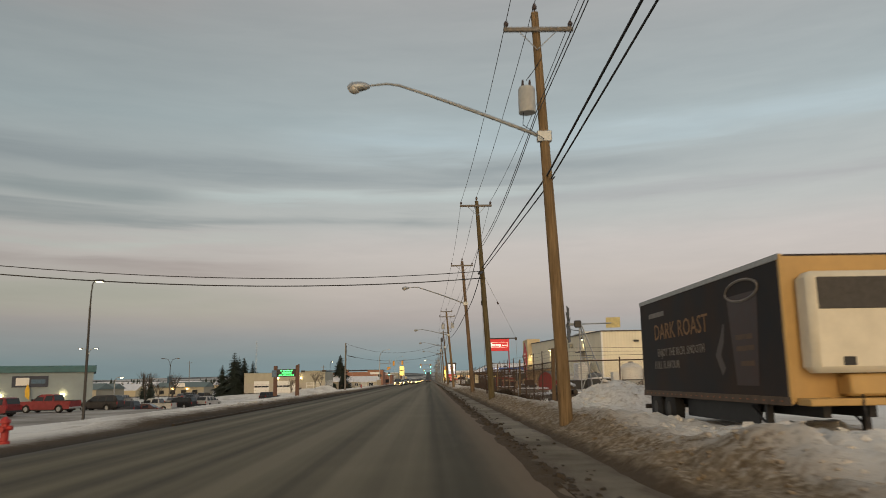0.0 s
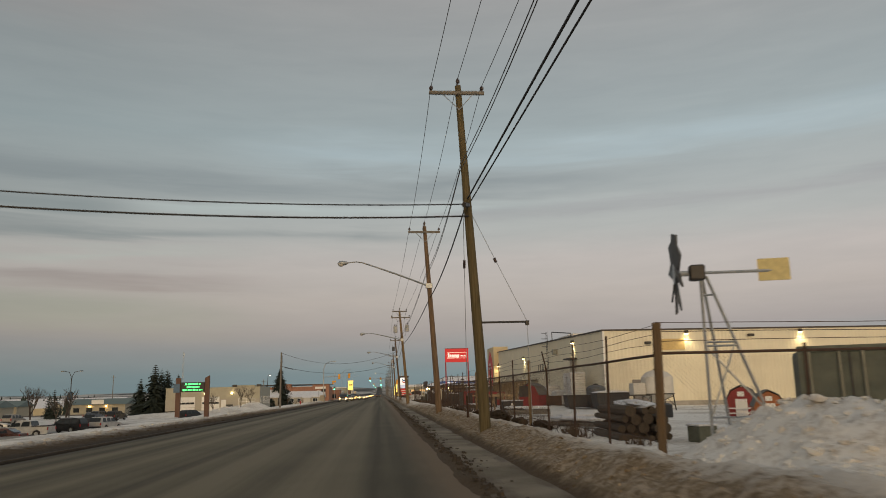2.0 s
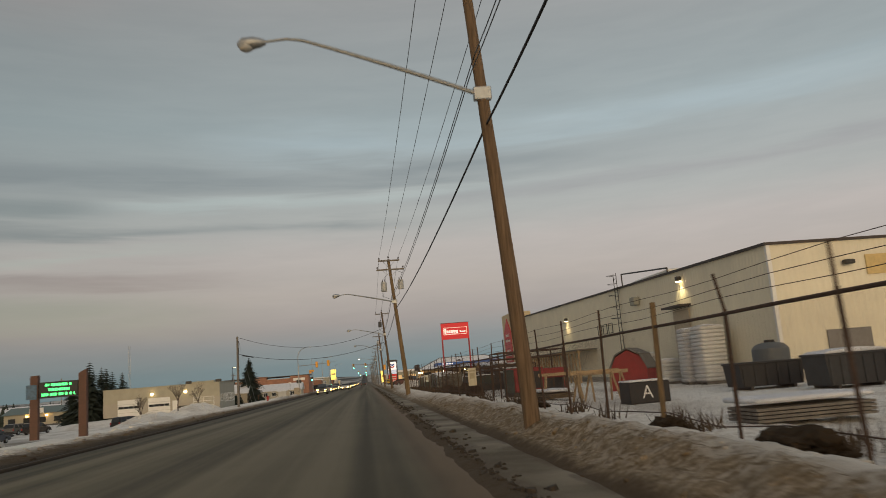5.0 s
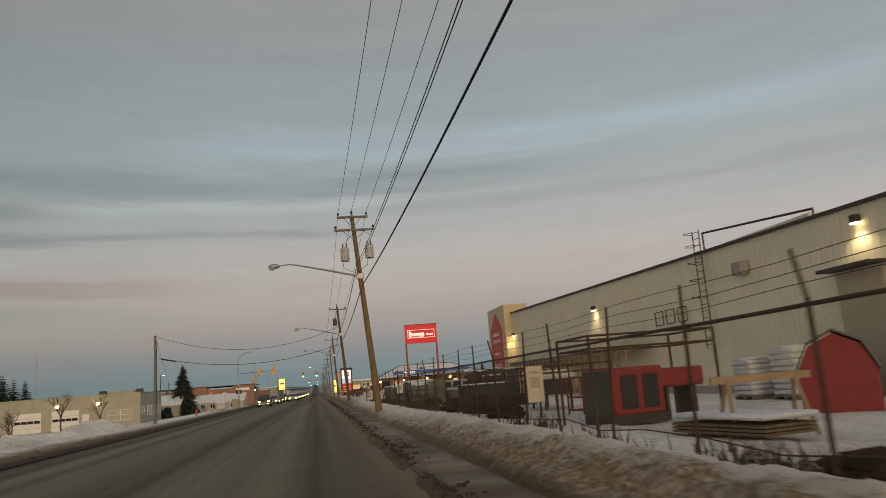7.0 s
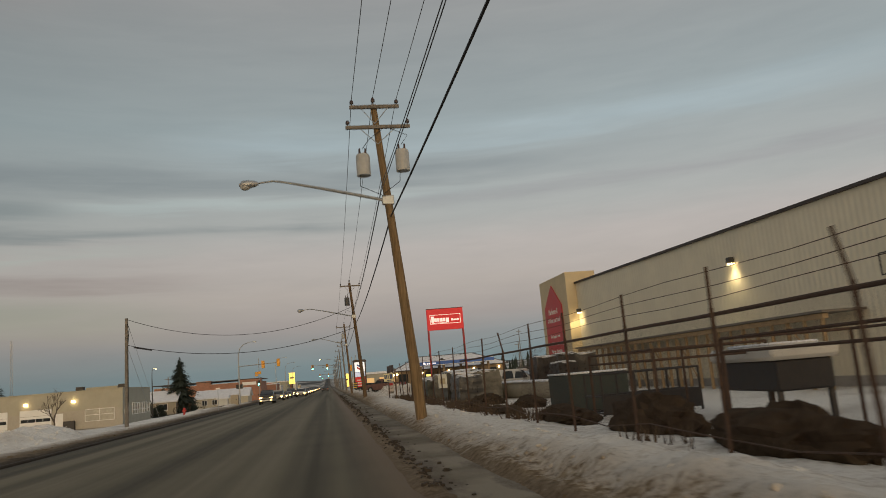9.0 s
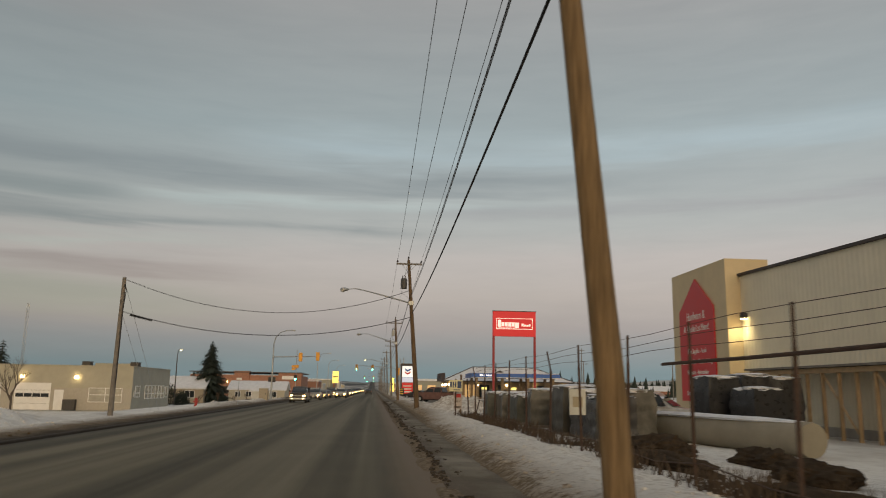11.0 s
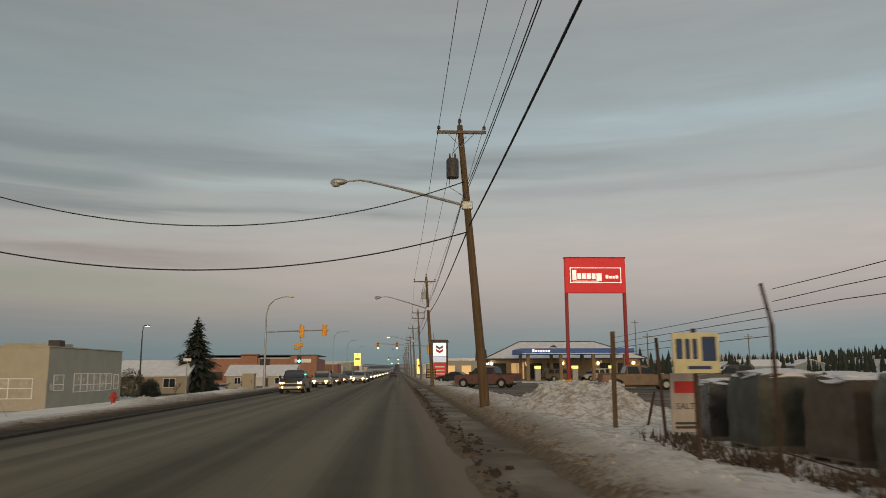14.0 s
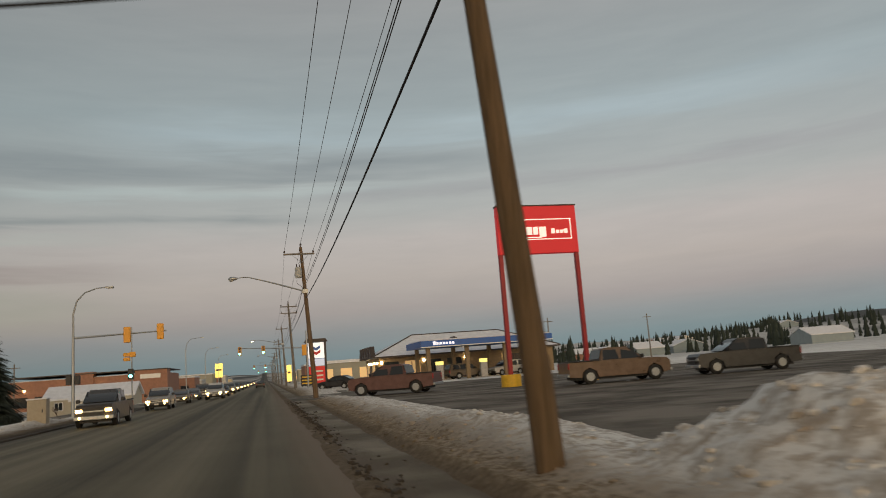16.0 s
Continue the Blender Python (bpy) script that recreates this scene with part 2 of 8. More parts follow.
    p.inputs["Roughness"].default_value = 0.85
    p.inputs["Specular IOR Level"].default_value = 0.15
    bp = node(nt, "ShaderNodeBump", Strength=0.5, Distance=0.05)
    nt.links.new(calc(nt, "ADD", calc(nt, "MULTIPLY", fine, 0.5), calc(nt, "ADD", clod, calc(nt, "MULTIPLY", mid, 1.3))), bp.inputs["Height"])
    nt.links.new(bp.outputs[0], p.inputs["Normal"])
    return m


def road_surface(name, dark, light, streak=True, wet=0.8, spec=0.15, edge=None, sand=False):
    m = bpy.data.materials.new(name)
    m.use_nodes = True
    nt = m.node_tree
    p = nt.nodes["Principled BSDF"]
    co = nt.nodes.new("ShaderNodeTexCoord").outputs["Object"]
    s1 = noise_of(nt, co, 1.0, 3, 0.5, (0.75, 0.005, 1.0) if streak else (0.25, 0.4, 1))
    s2 = noise_of(nt, co, 1.0, 4, 0.6, (1.9, 0.010, 1.0) if streak else (1.2, 0.9, 1))
    blot = noise_of(nt, co, 0.35, 5, 0.6)
    grain = noise_of(nt, co, 70, 3, 0.7)
    f = calc(nt, "ADD", calc(nt, "MULTIPLY", s1, 0.72), calc(nt, "ADD", calc(nt, "MULTIPLY", s2, 0.18), calc(nt, "MULTIPLY", blot, 0.10)))
    f = ramp(nt, f, [(0.41, 0.0), (0.60, 1.0)])
    col = blend(nt, f, dark, light)
    if edge:
        # sand swept to the side of the street
        sep = nt.nodes.new("ShaderNodeSeparateXYZ")
        nt.links.new(co, sep.inputs[0])
        n = noise_of(nt, co, 1.0, 4, 0.6, (2.0, 0.35, 1.0))
        ex = calc(nt, "ADD", sep.outputs[0], calc(nt, "MULTIPLY", calc(nt, "SUBTRACT", n, 0.5), 0.6))
        side = ramp(nt, calc(nt, "MULTIPLY", calc(nt, "ADD", ex, 12.0), 0.07), [(0.875, 0.0), (0.925, 0.9)])
        col = blend(nt, side, col, edge)
        slush = ramp(nt, calc(nt, "MULTIPLY", calc(nt, "ADD", ex, 12.0), 0.07), [(0.105, 1.0), (0.17, 0.0)])
        col = blend(nt, slush, col, (0.030, 0.023, 0.015))
    if sand:
        # frozen sand spreads over the ice from the street side and from the bank
        sep = nt.nodes.new("ShaderNodeSeparateXYZ")
        nt.links.new(co, sep.inputs[0])
        n = noise_of(nt, co, 1.0, 5, 0.65, (2.2, 0.8, 1.0))
        ex = calc(nt, "ADD", sep.outputs[0], calc(nt, "MULTIPLY", calc(nt, "SUBTRACT", n, 0.5), 1.5))
        cover = ramp(nt, calc(nt, "MULTIPLY", ex, 0.25), [(0.44, 1.0), (0.53, 0.1), (0.63, 0.0), (0.70, 0.95)])
        col = blend(nt, cover, col, (0.085, 0.060, 0.036))
    col = blend(nt, calc(nt, "MULTIPLY", ramp(nt, grain, [(0.4, 0.0), (0.7, 1.0)]), 0.3), col, tuple(c * 1.4 for c in light))
    nt.links.new(col, p.inputs["Base Color"])
    nt.links.new(calc(nt, "SUBTRACT", wet + 0.1, calc(nt, "MULTIPLY", f, 0.15)), p.inputs["Roughness"])
    p.inputs["Specular IOR Level"].default_value = spec
    bp = node(nt, "ShaderNodeBump", Strength=0.25, Distance=0.01)
    nt.links.new(grain, bp.inputs["Height"])
    nt.links.new(bp.outputs[0], p.inputs["Normal"])
    return m


SNOW = snow_ground()
ASPHALT = road_surface("sanded_asphalt", (0.036, 0.030, 0.0155), (0.140, 0.113, 0.059), wet=0.70, spec=0.36, edge=(0.150, 0.100, 0.058))
ICE = road_surface("icy_gutter", (0.082, 0.064, 0.040), (0.225, 0.190, 0.132), False, 0.66, 0.16, sand=True)
LOT = road_surface("lot_asphalt", (0.062, 0.052, 0.040), (0.20, 0.175, 0.14), False)
CLEAN_SNOW = mat("packed_snow", (0.74, 0.75, 0.78), 0.85, var=0.14, scale=1.6, fine=24, bump=0.5, spec=0.2)
GRIT = mat("frozen_sand_lumps", (0.056, 0.041, 0.026), 0.9, var=0.5, scale=7, fine=50, bump=0.6)
WOOD = mat("weathered_pole_wood", (0.21, 0.145, 0.08), 0.9, var=0.4, scale=3, fine=26, bump=0.5, stretch=(6, 6, 0.35), tint=(0.33, 0.23, 0.125), spec=0.2)
DARKWOOD = mat("dark_pole_wood", (0.155, 0.107, 0.063), 0.9, var=0.4, scale=3, fine=26, bump=0.5, stretch=(6, 6, 0.35), tint=(0.20, 0.135, 0.08), spec=0.2)
GREENWOOD = mat("treated_pole_wood", (0.135, 0.108, 0.060), 0.85, var=0.4, scale=3, fine=26, bump=0.5, stretch=(6, 6, 0.35), tint=(0.175, 0.142, 0.078), spec=0.1)
REDWOOD = mat("reddish_pole_wood", (0.165, 0.112, 0.072), 0.85, var=0.35, scale=3, fine=26, bump=0.5, stretch=(6, 6, 0.35), tint=(0.25, 0.175, 0.112), spec=0.15)
GREYWOOD = mat("grey_timber", (0.20, 0.18, 0.155), 0.85, var=0.35, scale=4, fine=30, bump=0.4)
LUMBER = mat("raw_lumber", (0.42, 0.30, 0.17), 0.8, var=0.25, scale=4, fine=40, bump=0.3, rnd=0.3)
GALV = mat("galvanised_steel", (0.42, 0.44, 0.45), 0.5, 0.75, var=0.18, scale=9, fine=60, bump=0.05)
DARKSTEEL = mat("dark_steel", (0.075, 0.07, 0.065), 0.6, 0.5, var=0.3, scale=8, bump=0.1)
RUST = mat("rusted_steel", (0.090, 0.056, 0.040), 0.85, 0.2, var=0.4, scale=9, bump=0.3)
WIRE = mat("black_cable", (0.018, 0.018, 0.02), 0.6, var=0.2, bump=0)
ALUWIRE = mat("weathered_conductor", (0.10, 0.10, 0.105), 0.55, 0.5, var=0.2, bump=0)
INSUL = mat("brown_porcelain", (0.06, 0.04, 0.035), 0.25, var=0.2, bump=0)
TANKGREY = mat("grey_transformer_paint", (0.42, 0.43, 0.42), 0.5, var=0.18, scale=5, bump=0.05)
TANKDARK = mat("dark_transformer_paint", (0.055, 0.055, 0.055), 0.5, var=0.25, scale=5, bump=0.05)
CREAM = mat("cream_steel_cladding", (0.75, 0.695, 0.54), 0.55, var=0.10, scale=0.6, fine=14, bump=0.03)
CREAMFLAT = mat("cream_stucco", (0.62, 0.52, 0.34), 0.85, var=0.10, scale=0.9, fine=40, bump=0.2)
DARKTRIM = mat("dark_brown_trim", (0.055, 0.042, 0.036), 0.6, var=0.2, bump=0.03)
REDPAINT = mat("red_sign_paint", (0.55, 0.028, 0.032), 0.45, var=0.10, scale=1.2, bump=0.0)
WHITE = mat("white_paint", (0.78, 0.77, 0.74), 0.6, var=0.08, scale=2, bump=0.05)
OFFWHITE = mat("offwhite_siding", (0.60, 0.58, 0.53), 0.7, var=0.12, scale=1.2, fine=25, bump=0.1)
YELLOW = mat("yellow_paint", (0.75, 0.46, 0.03), 0.55, var=0.2, scale=5, bump=0.05)
SIGYELLOW = mat("signal_yellow", (0.80, 0.36, 0.03), 0.5, var=0.1, scale=5, bump=0.0)
BLACK = mat("black_plastic", (0.022, 0.022, 0.024), 0.55, var=0.3, scale=5, bump=0.05)
RUBBER = mat("tyre_rubber", (0.022, 0.021, 0.02), 0.85, var=0.35, scale=8, bump=0.2)
GLASS = glass("dark_window_glass")
GREYSTUCCO = mat("tan_painted_block", (0.41, 0.385, 0.30), 0.85, var=0.12, scale=0.8, fine=22, bump=0.15)
GREYWALL = mat("grey_painted_wall", (0.335, 0.33, 0.275), 0.8, var=0.12, scale=0.8, fine=22, bump=0.12)
BLUEWALL = mat("blue_grey_siding", (0.27, 0.325, 0.35), 0.7, var=0.12, scale=0.8, fine=22, bump=0.1)
TEAL = mat("teal_fascia", (0.05, 0.145, 0.165), 0.55, var=0.18, scale=1.5, bump=0.05)
BRICK = mat("red_brown_brick", (0.33, 0.17, 0.115), 0.85, var=0.22, scale=1.5, fine=20, bump=0.3)
BLUEFASCIA = mat("blue_canopy_fascia", (0.03, 0.12, 0.42), 0.45, var=0.12, scale=1.5, bump=0.0)
LAMPON = glows("sodium_lamp_lit", (1.0, 0.74, 0.34), 14)
LAMPWHITE = glows("white_lamp_lit", (1.0, 0.90, 0.55), 9)
LAMPOFF = mat("frosted_lamp_lens", (0.42, 0.42, 0.40), 0.3, var=0.1, bump=0)
HEADLIGHT = glows("headlamp_lit", (1.0, 0.60, 0.20), 10.0)
GREENLIT = glows("green_signal_lit", (0.10, 1.0, 0.62), 14)


# ---- building blocks ----
def box(bm, x0, x1, y0, y1, z0, z1, bevel=0.0, m=None):
    v = [bm.verts.new((x, y, z)) for x in (x0, x1) for y in (y0, y1) for z in (z0, z1)]
    f = [bm.faces.new([v[i] for i in q]) for q in ((0, 1, 3, 2), (4, 6, 7, 5), (0, 4, 5, 1), (2, 3, 7, 6), (0, 2, 6, 4), (1, 5, 7, 3))]
    if bevel:
        edges = list({e for q in f for e in q.edges})
        r = bmesh.ops.bevel(bm, geom=edges, offset=bevel, segments=1, affect="EDGES")
        v = list({w for q in r["faces"] for w in q.verts} | {w for w in v if w.is_valid})
    if m is not None:
        bmesh.ops.transform(bm, matrix=m, verts=v)
    return v


def pipe(bm, pts, r, n=8, caps=True):
    """A round bar through pts; r is one radius or one for each point."""
    pts = [Vector(p) for p in pts]
    rs = r if isinstance(r, (list, tuple)) else [r] * len(pts)
    rings, side = [], None
    for i, p in enumerate(pts):
        d = (pts[min(i + 1, len(pts) - 1)] - pts[max(i - 1, 0)]).normalized()
        if side is None:
            side = d.cross(Vector((0, 0, 1)) if abs(d.z) < 0.9 else Vector((1, 0, 0))).normalized()
        side = (side - d * side.dot(d)).normalized()
        up = d.cross(side)
        rings.append([bm.verts.new(p + (side * math.cos(2 * math.pi * k / n) + up * math.sin(2 * math.pi * k / n)) * rs[i]) for k in range(n)])
    for a, b in zip(rings, rings[1:]):
        for k in range(n):
            bm.faces.new((a[k], a[(k + 1) % n], b[(k + 1) % n], b[k]))
    if caps and n > 2:
        bm.faces.new(rings[0][::-1])
        bm.faces.new(rings[-1])
    return rings


def prism(bm, outline, a, b, axis="y", bevel=0.0):
    """The outline (two coordinates a point) drawn out from a to b along an axis."""
    def at(u, v, w):
        return {"x": (w, u, v), "y": (u, w, v), "z": (u, v, w)}[axis]
    lo = [bm.verts.new(at(u, v, a)) for u, v in outline]
    hi = [bm.verts.new(at(u, v, b)) for u, v in outline]
    n = len(outline)
    f = [bm.faces.new(lo), bm.faces.new(hi[::-1])]
    f += [bm.faces.new((lo[i], hi[i], hi[(i + 1) % n], lo[(i + 1) % n])) for i in range(n)]
    bmesh.ops.recalc_face_normals(bm, faces=f)
    if bevel:
        bmesh.ops.bevel(bm, geom=list({e for q in f for e in q.edges}), offset=bevel, segments=2, affect="EDGES")
    return lo + hi


def ball(bm, c, r, sx=1, sy=1, sz=1, u=10, v=7):
    bmesh.ops.create_uvsphere(bm, u_segments=u, v_segments=v, radius=r, matrix=Matrix.Translation(c) @ Matrix.Diagonal((sx, sy, sz, 1)))


def part(name, bm, material, parent=None, label="", kind="", category="", at=None, smooth=True):
    me = bpy.data.meshes.new(name)
    bm.normal_update()
    bm.to_mesh(me)
    bm.free()
    me.materials.append(material)
    if smooth:
        me.polygons.foreach_set("use_smooth", [True] * len(me.polygons))
        me.set_sharp_from_angle(angle=radians(38))
    ob = new(name, me)
    if parent is not None:
        ob.parent = parent
    if at is not None:
        ob.matrix_basis = at
    return tagged(ob, label, category, "", kind)


def thing(name, m, label, category, group="", kind=""):
    ob = new(name)
    ob.empty_display_size = 0.2
    ob.matrix_basis = m
    return tagged(ob, label, category, group, kind)


def B(fn, *a, **k):
    bm = bmesh.new()
    fn(bm, *a, **k)
    return bm


def boxes(*dims, bevel=0.0):
    bm = bmesh.new()
    for d in dims:
        box(bm, *d, bevel=bevel)
    return bm


def text_mesh(text, size, depth):
    """The mesh of a text that starts at x = 0, centred in height."""
    cu = bpy.data.curves.new("text", "FONT")
    cu.body, cu.size, cu.extrude, cu.resolution_u = text, size, depth, 2
    cu.align_x, cu.align_y = "LEFT", "CENTER"
    tmp = bpy.data.objects.new("text", cu)
    scene.collection.objects.link(tmp)
    bpy.context.view_layer.update()
    me = bpy.data.meshes.new_from_object(tmp.evaluated_get(bpy.context.evaluated_depsgraph_get()))
    bpy.data.objects.remove(tmp)
    bpy.data.curves.remove(cu)
    return me


def far_edge(me):
    return max(v.co.x for v in me.vertices)


def word_spans(text):
    out, i = [], 0
    for w in text.split(" "):
        out.append((i, i + len(w)))
        i += len(w) + 1
    return out


def lettering(name, text, size, material, parent, m, label="", depth=0.01, squeeze=1.0):
    """A line of writing, centred on m: large writing one mesh a letter, small writing one mesh a word."""
    large = size > 0.5
    pieces = [(i, i + 1) for i, c in enumerate(text) if c != " "] if large else word_spans(text)
    half = far_edge(text_mesh(text, size, depth)) / 2
    for i, j in pieces:
        me = text_mesh(text[i:j], size, depth)
        shift = far_edge(text_mesh(text[:j], size, depth)) - far_edge(me) - half
        me.materials.clear()
        me.materials.append(material)
        ob = new(name, me)
        ob.parent = parent
        ob.matrix_basis = m @ Matrix.Diagonal((squeeze, 1, 1, 1)) @ Matrix.Translation((shift, 0, 0))
        tagged(ob, label, kind="" if large else "stuff")


def hump(x, y, cx, cy, rx, ry, h):
    d = ((x - cx) / rx) ** 2 + ((y - cy) / ry) ** 2
    return h * max(0.0, 1 - d) ** 1.3


def step(a, b, v):
    t = min(1.0, max(0.0, (v - a) / (b - a)))
    return t * t * (3 - 2 * t)


PILES = ((7.9, 45.6, 2.7, 4.4, 1.12), (5.5, 41.0, 1.7, 3.4, 0.30), (5.3, 33.0, 1.8, 4.5, 0.26), (6.2, 27.5, 1.6, 2.6, 0.35), (5.6, 23.5, 2.4, 3.2, 0.45), (8.3, 30.5, 2.0, 2.0, 0.3), (6.2, 167.4, 2.2, 4.8, 0.95), (5.0, 177.0, 1.6, 6.0, 0.25), (8.0, 165.6, 1.4, 2.4, 0.35), (3.3, 122.9, 0.6, 0.9, 0.14), (-19.5, 152.0, 3.0, 9.0, 1.0), (-23.0, 160.0, 3.0, 8.0, 0.9), (-21.0, 138.0, 3.0, 7.0, 0.7), (-13.7, 194.0, 1.3, 11.0, 0.2), (-14.2, 214.0, 1.4, 8.0, 0.25), (-14.6, 186.0, 1.3, 3.5, 0.3))


def fall(x):
    """The street leans towards its far side."""
    return -0.026 * max(0.0, -1.0 - max(x, -10.6))


def height(x, y):
    """The lie of the land and the ploughed snow on it."""
    rough = noise.noise((x * 1.1, y * 0.8, 1.7)) * 0.5 + noise.noise((x * 3.1, y * 2.4, 7.7)) * 0.3 + noise.noise((x * 7.0, y * 6.0, 3.1)) * 0.16
    if (1.5 < x < 10 or -18 < x < -11) and 10 < y < 240:
        d = noise.voronoi((x * 2.3, y * 1.7, 0.5))[0]
        rough += min(0.4, (d[1] - d[0]) * 0.55) - 0.13 + 0.35 * noise.noise((x * 2.6, y * 0.55, 11.0))
    if x > -5:
        dirty = 0.36 if y < 110 else 0.25
        gate = 1 - step(206, 212, y) * (1 - step(226, 232, y)) * (1 - 0.6 * step(240, 250, y))
        ex = x + 0.10 * noise.noise((y * 0.4, 0.3, 8.0)) + 0.03 * noise.noise((y * 2.1, x, 5.0))
        h = -0.05 + 0.085 * step(1.22, 1.48, ex) - 0.075 * step(1.68, 1.84, ex) + 0.05 * step(2.58, 2.74, ex)
        h += 0.15 * step(2.70, 3.05, x + 0.12 * noise.noise((y * 0.7, 0.3, 2.0))) * gate
        h += (dirty - 0.09) * step(3.0, 3.9, x) * gate
        h -= (dirty - 0.10) * step(4.2, 5.6, x) * gate
        h -= 0.13 * step(6.0, 9.0, x)
        amp = 0.012 + (0.19 if y < 112 else 0.11) * step(2.75, 3.2, x) * (1 - 0.65 * step(4.0, 6.0, x)) * gate
        if 1.3 < x < 1.95:
            h += rough * 0.16 * max(0.0, 1 - abs(x - 1.6) / 0.3)
        h += rough * amp
        lot = max(step(171.5, 173.5, y) * step(6.0, 6.9, x), step(157.5, 160, y) * step(9.4, 10.6, x)) * (1 - step(237, 241, y))
        h = h * (1 - lot) - 0.08 * lot
        if x < 0.9:
            h = -0.5
    else:
        h = 0.10 - 0.15 * step(-10.75, -10.55, x)
        bank = step(-11.4, -12.8, x) * (1 - step(-14.0, -17.0, x))
        low = step(122, 140, y) * (1 - step(222, 232, y))
        h += 0.06 * bank * (1 - 1.1 * low) - 0.45 * step(-13.6, -17.5, x) - 0.95 * step(-18.0, -27.0, x)
        h -= 0.6 * step(235, 275, y) * step(-16, -22, x)
        h += rough * (0.03 + 0.10 * step(-10.7, -10.9, x) * step(-12.4, -11.4, x) + 0.13 * step(-11.2, -12.5, x) * (1 - 0.6 * step(-16, -20, x)) * (1 - 0.6 * low))
        side_lot = max(step(-27, -34, x) * step(98, 110, y) * (1 - step(188, 196, y)), step(-46, -52, x) * step(124, 131, y) * (1 - step(290, 310, y)))
        h -= 1.1 * side_lot
        drive = step(27, 30, y) * (1 - step(44, 48, y)) * step(-24, -19, x)
        h = h * (1 - drive) + (-0.02 - 0.8 * step(-12.5, -27, x)) * drive
        h -= 0.25 * (1 - step(-16, -21, x))
    for p in PILES:
        if abs(x - p[0]) < p[2] and abs(y - p[1]) < p[3]:
            u = hump(x, y, *p)
            h += u + rough * (0.35 * u + 0.3 * min(u, 0.35))
    # far country falls away, then rises to low hills
    far = math.hypot(x, y - 100)
    h -= 6.0 * step(400, 900, far) * step(2, 40, -x)
    h += step(1500, 3600, far) * (26 + 26 * noise.noise((x * 0.0011, y * 0.0011, 2.0)) + 10 * noise.noise((x * 0.004, y * 0.004, 5.0)))
    hill = step(90, 420, x - 0.06 * y) * step(200, 620, y)
    h += hill * (17 + 9 * noise.noise((x * 0.008, y * 0.006, 9.0)))
    return h


def lines(*spans):
    out = []
    for a, b, s in spans:
        n = max(1, round((b - a) / s))
        out += [a + (b - a) * i / n for i in range(n)]
    return out + [spans[-1][1]]


def ground():
    xs = lines((-3200, -800, 300), (-800, -160, 64), (-160, -40, 8), (-40, -20, 1.5), (-20, -10.8, 0.4), (-10.8, -10.5, 0.1), (-10.5, 1.1, 5.8), (1.1, 5.0, 0.11), (5.0, 10.0, 0.15), (10.0, 40, 2.0), (40, 160, 8), (160, 800, 40), (800, 3200, 300))
    ys = lines((-700, -20, 85), (-20, 14, 2), (14, 110, 0.26), (110, 236, 0.32), (236, 300, 1.6), (300, 700, 20), (700, 1500, 80), (1500, 4600, 200))
    vs = [(x, y, height(x, y)) for y in ys for x in xs]
    w = len(xs)
    fs = [(j * w + i, j * w + i + 1, (j + 1) * w + i + 1, (j + 1) * w + i) for j in range(len(ys) - 1) for i in range(w - 1)]
    me = bpy.data.meshes.new("ground")
    me.from_pydata(vs, [], fs)
    me.polygons.foreach_set("use_smooth", [True] * len(me.polygons))
    me.materials.append(SNOW)
    tagged(new("ground", me), "snow-covered ground with sanded, ploughed snow banks along the street", "ground", kind="structure")


def sheet(name, x0, x1, y0, y1, z, material, label, category, thick=0.04):
    ys = lines((y0, y1, 40))
    bm = bmesh.new()
    top = [[bm.verts.new((x, y, z)) for x in (x0, x1)] for y in ys]
    low = [[bm.verts.new((x, y, z - thick)) for x in (x0, x1)] for y in ys]
    for i in range(len(ys) - 1):
        bm.faces.new((top[i][0], top[i][1], top[i + 1][1], top[i + 1][0]))
        bm.faces.new((low[i][0], top[i][0], top[i + 1][0], low[i + 1][0]))
        bm.faces.new((top[i][1], low[i][1], low[i + 1][1], top[i + 1][1]))
    return part(name, bm, material, None, label, "structure", category)


def gy(x, y):
    return height(x, y)


ground()


def road():
    bm = bmesh.new()
    rows = []
    for y in lines((-300, 1800, 40)):
        rows.append([bm.verts.new(p) for p in ((-10.6, y, fall(-10.6) - 0.04), (-10.6, y, fall(-10.6)), (-1.0, y, 0.0), (1.58, y, 0.0), (1.58, y, -0.04))])
    for a, b in zip(rows, rows[1:]):
        for j in range(4):
            bm.faces.new((a[j], a[j + 1], b[j + 1], b[j]))
    part("road", bm, ASPHALT, None, "wide asphalt street, dirty with sand and salt streaks", "structure", "road", smooth=False)


road()
sheet("gutter", 1.60, 2.86, -300, 600, 0.006, ICE, "icy grey gutter strip between street and snow bank", "gutter")


def cross_street():
    """The side street runs down the slope with the ground."""
    xs, ys = lines((-120, -28, 8), (-28, -10.5, 1.75)), (236, 240, 244, 247, 250)
    bm = bmesh.new()
    top = [[bm.verts.new((x, y, max(gy(x, yy) for yy in (234, 240, 246, 252)) + 0.05 if x < -11.5 else -0.248)) for y in ys] for x in xs]
    for a, b in zip(top, top[1:]):
        for j in range(len(ys) - 1):
            bm.faces.new((a[j], b[j], b[j + 1], a[j + 1]))
    edge = [e for e in bm.edges if e.is_boundary]
    r = bmesh.ops.extrude_edge_only(bm, edges=edge)
    for v in r["geom"]:
        if isinstance(v, bmesh.types.BMVert):
            v.co.z -= 0.4
    part("cross_street", bm, LOT, None, "snow-streaked side street", "structure", "road")


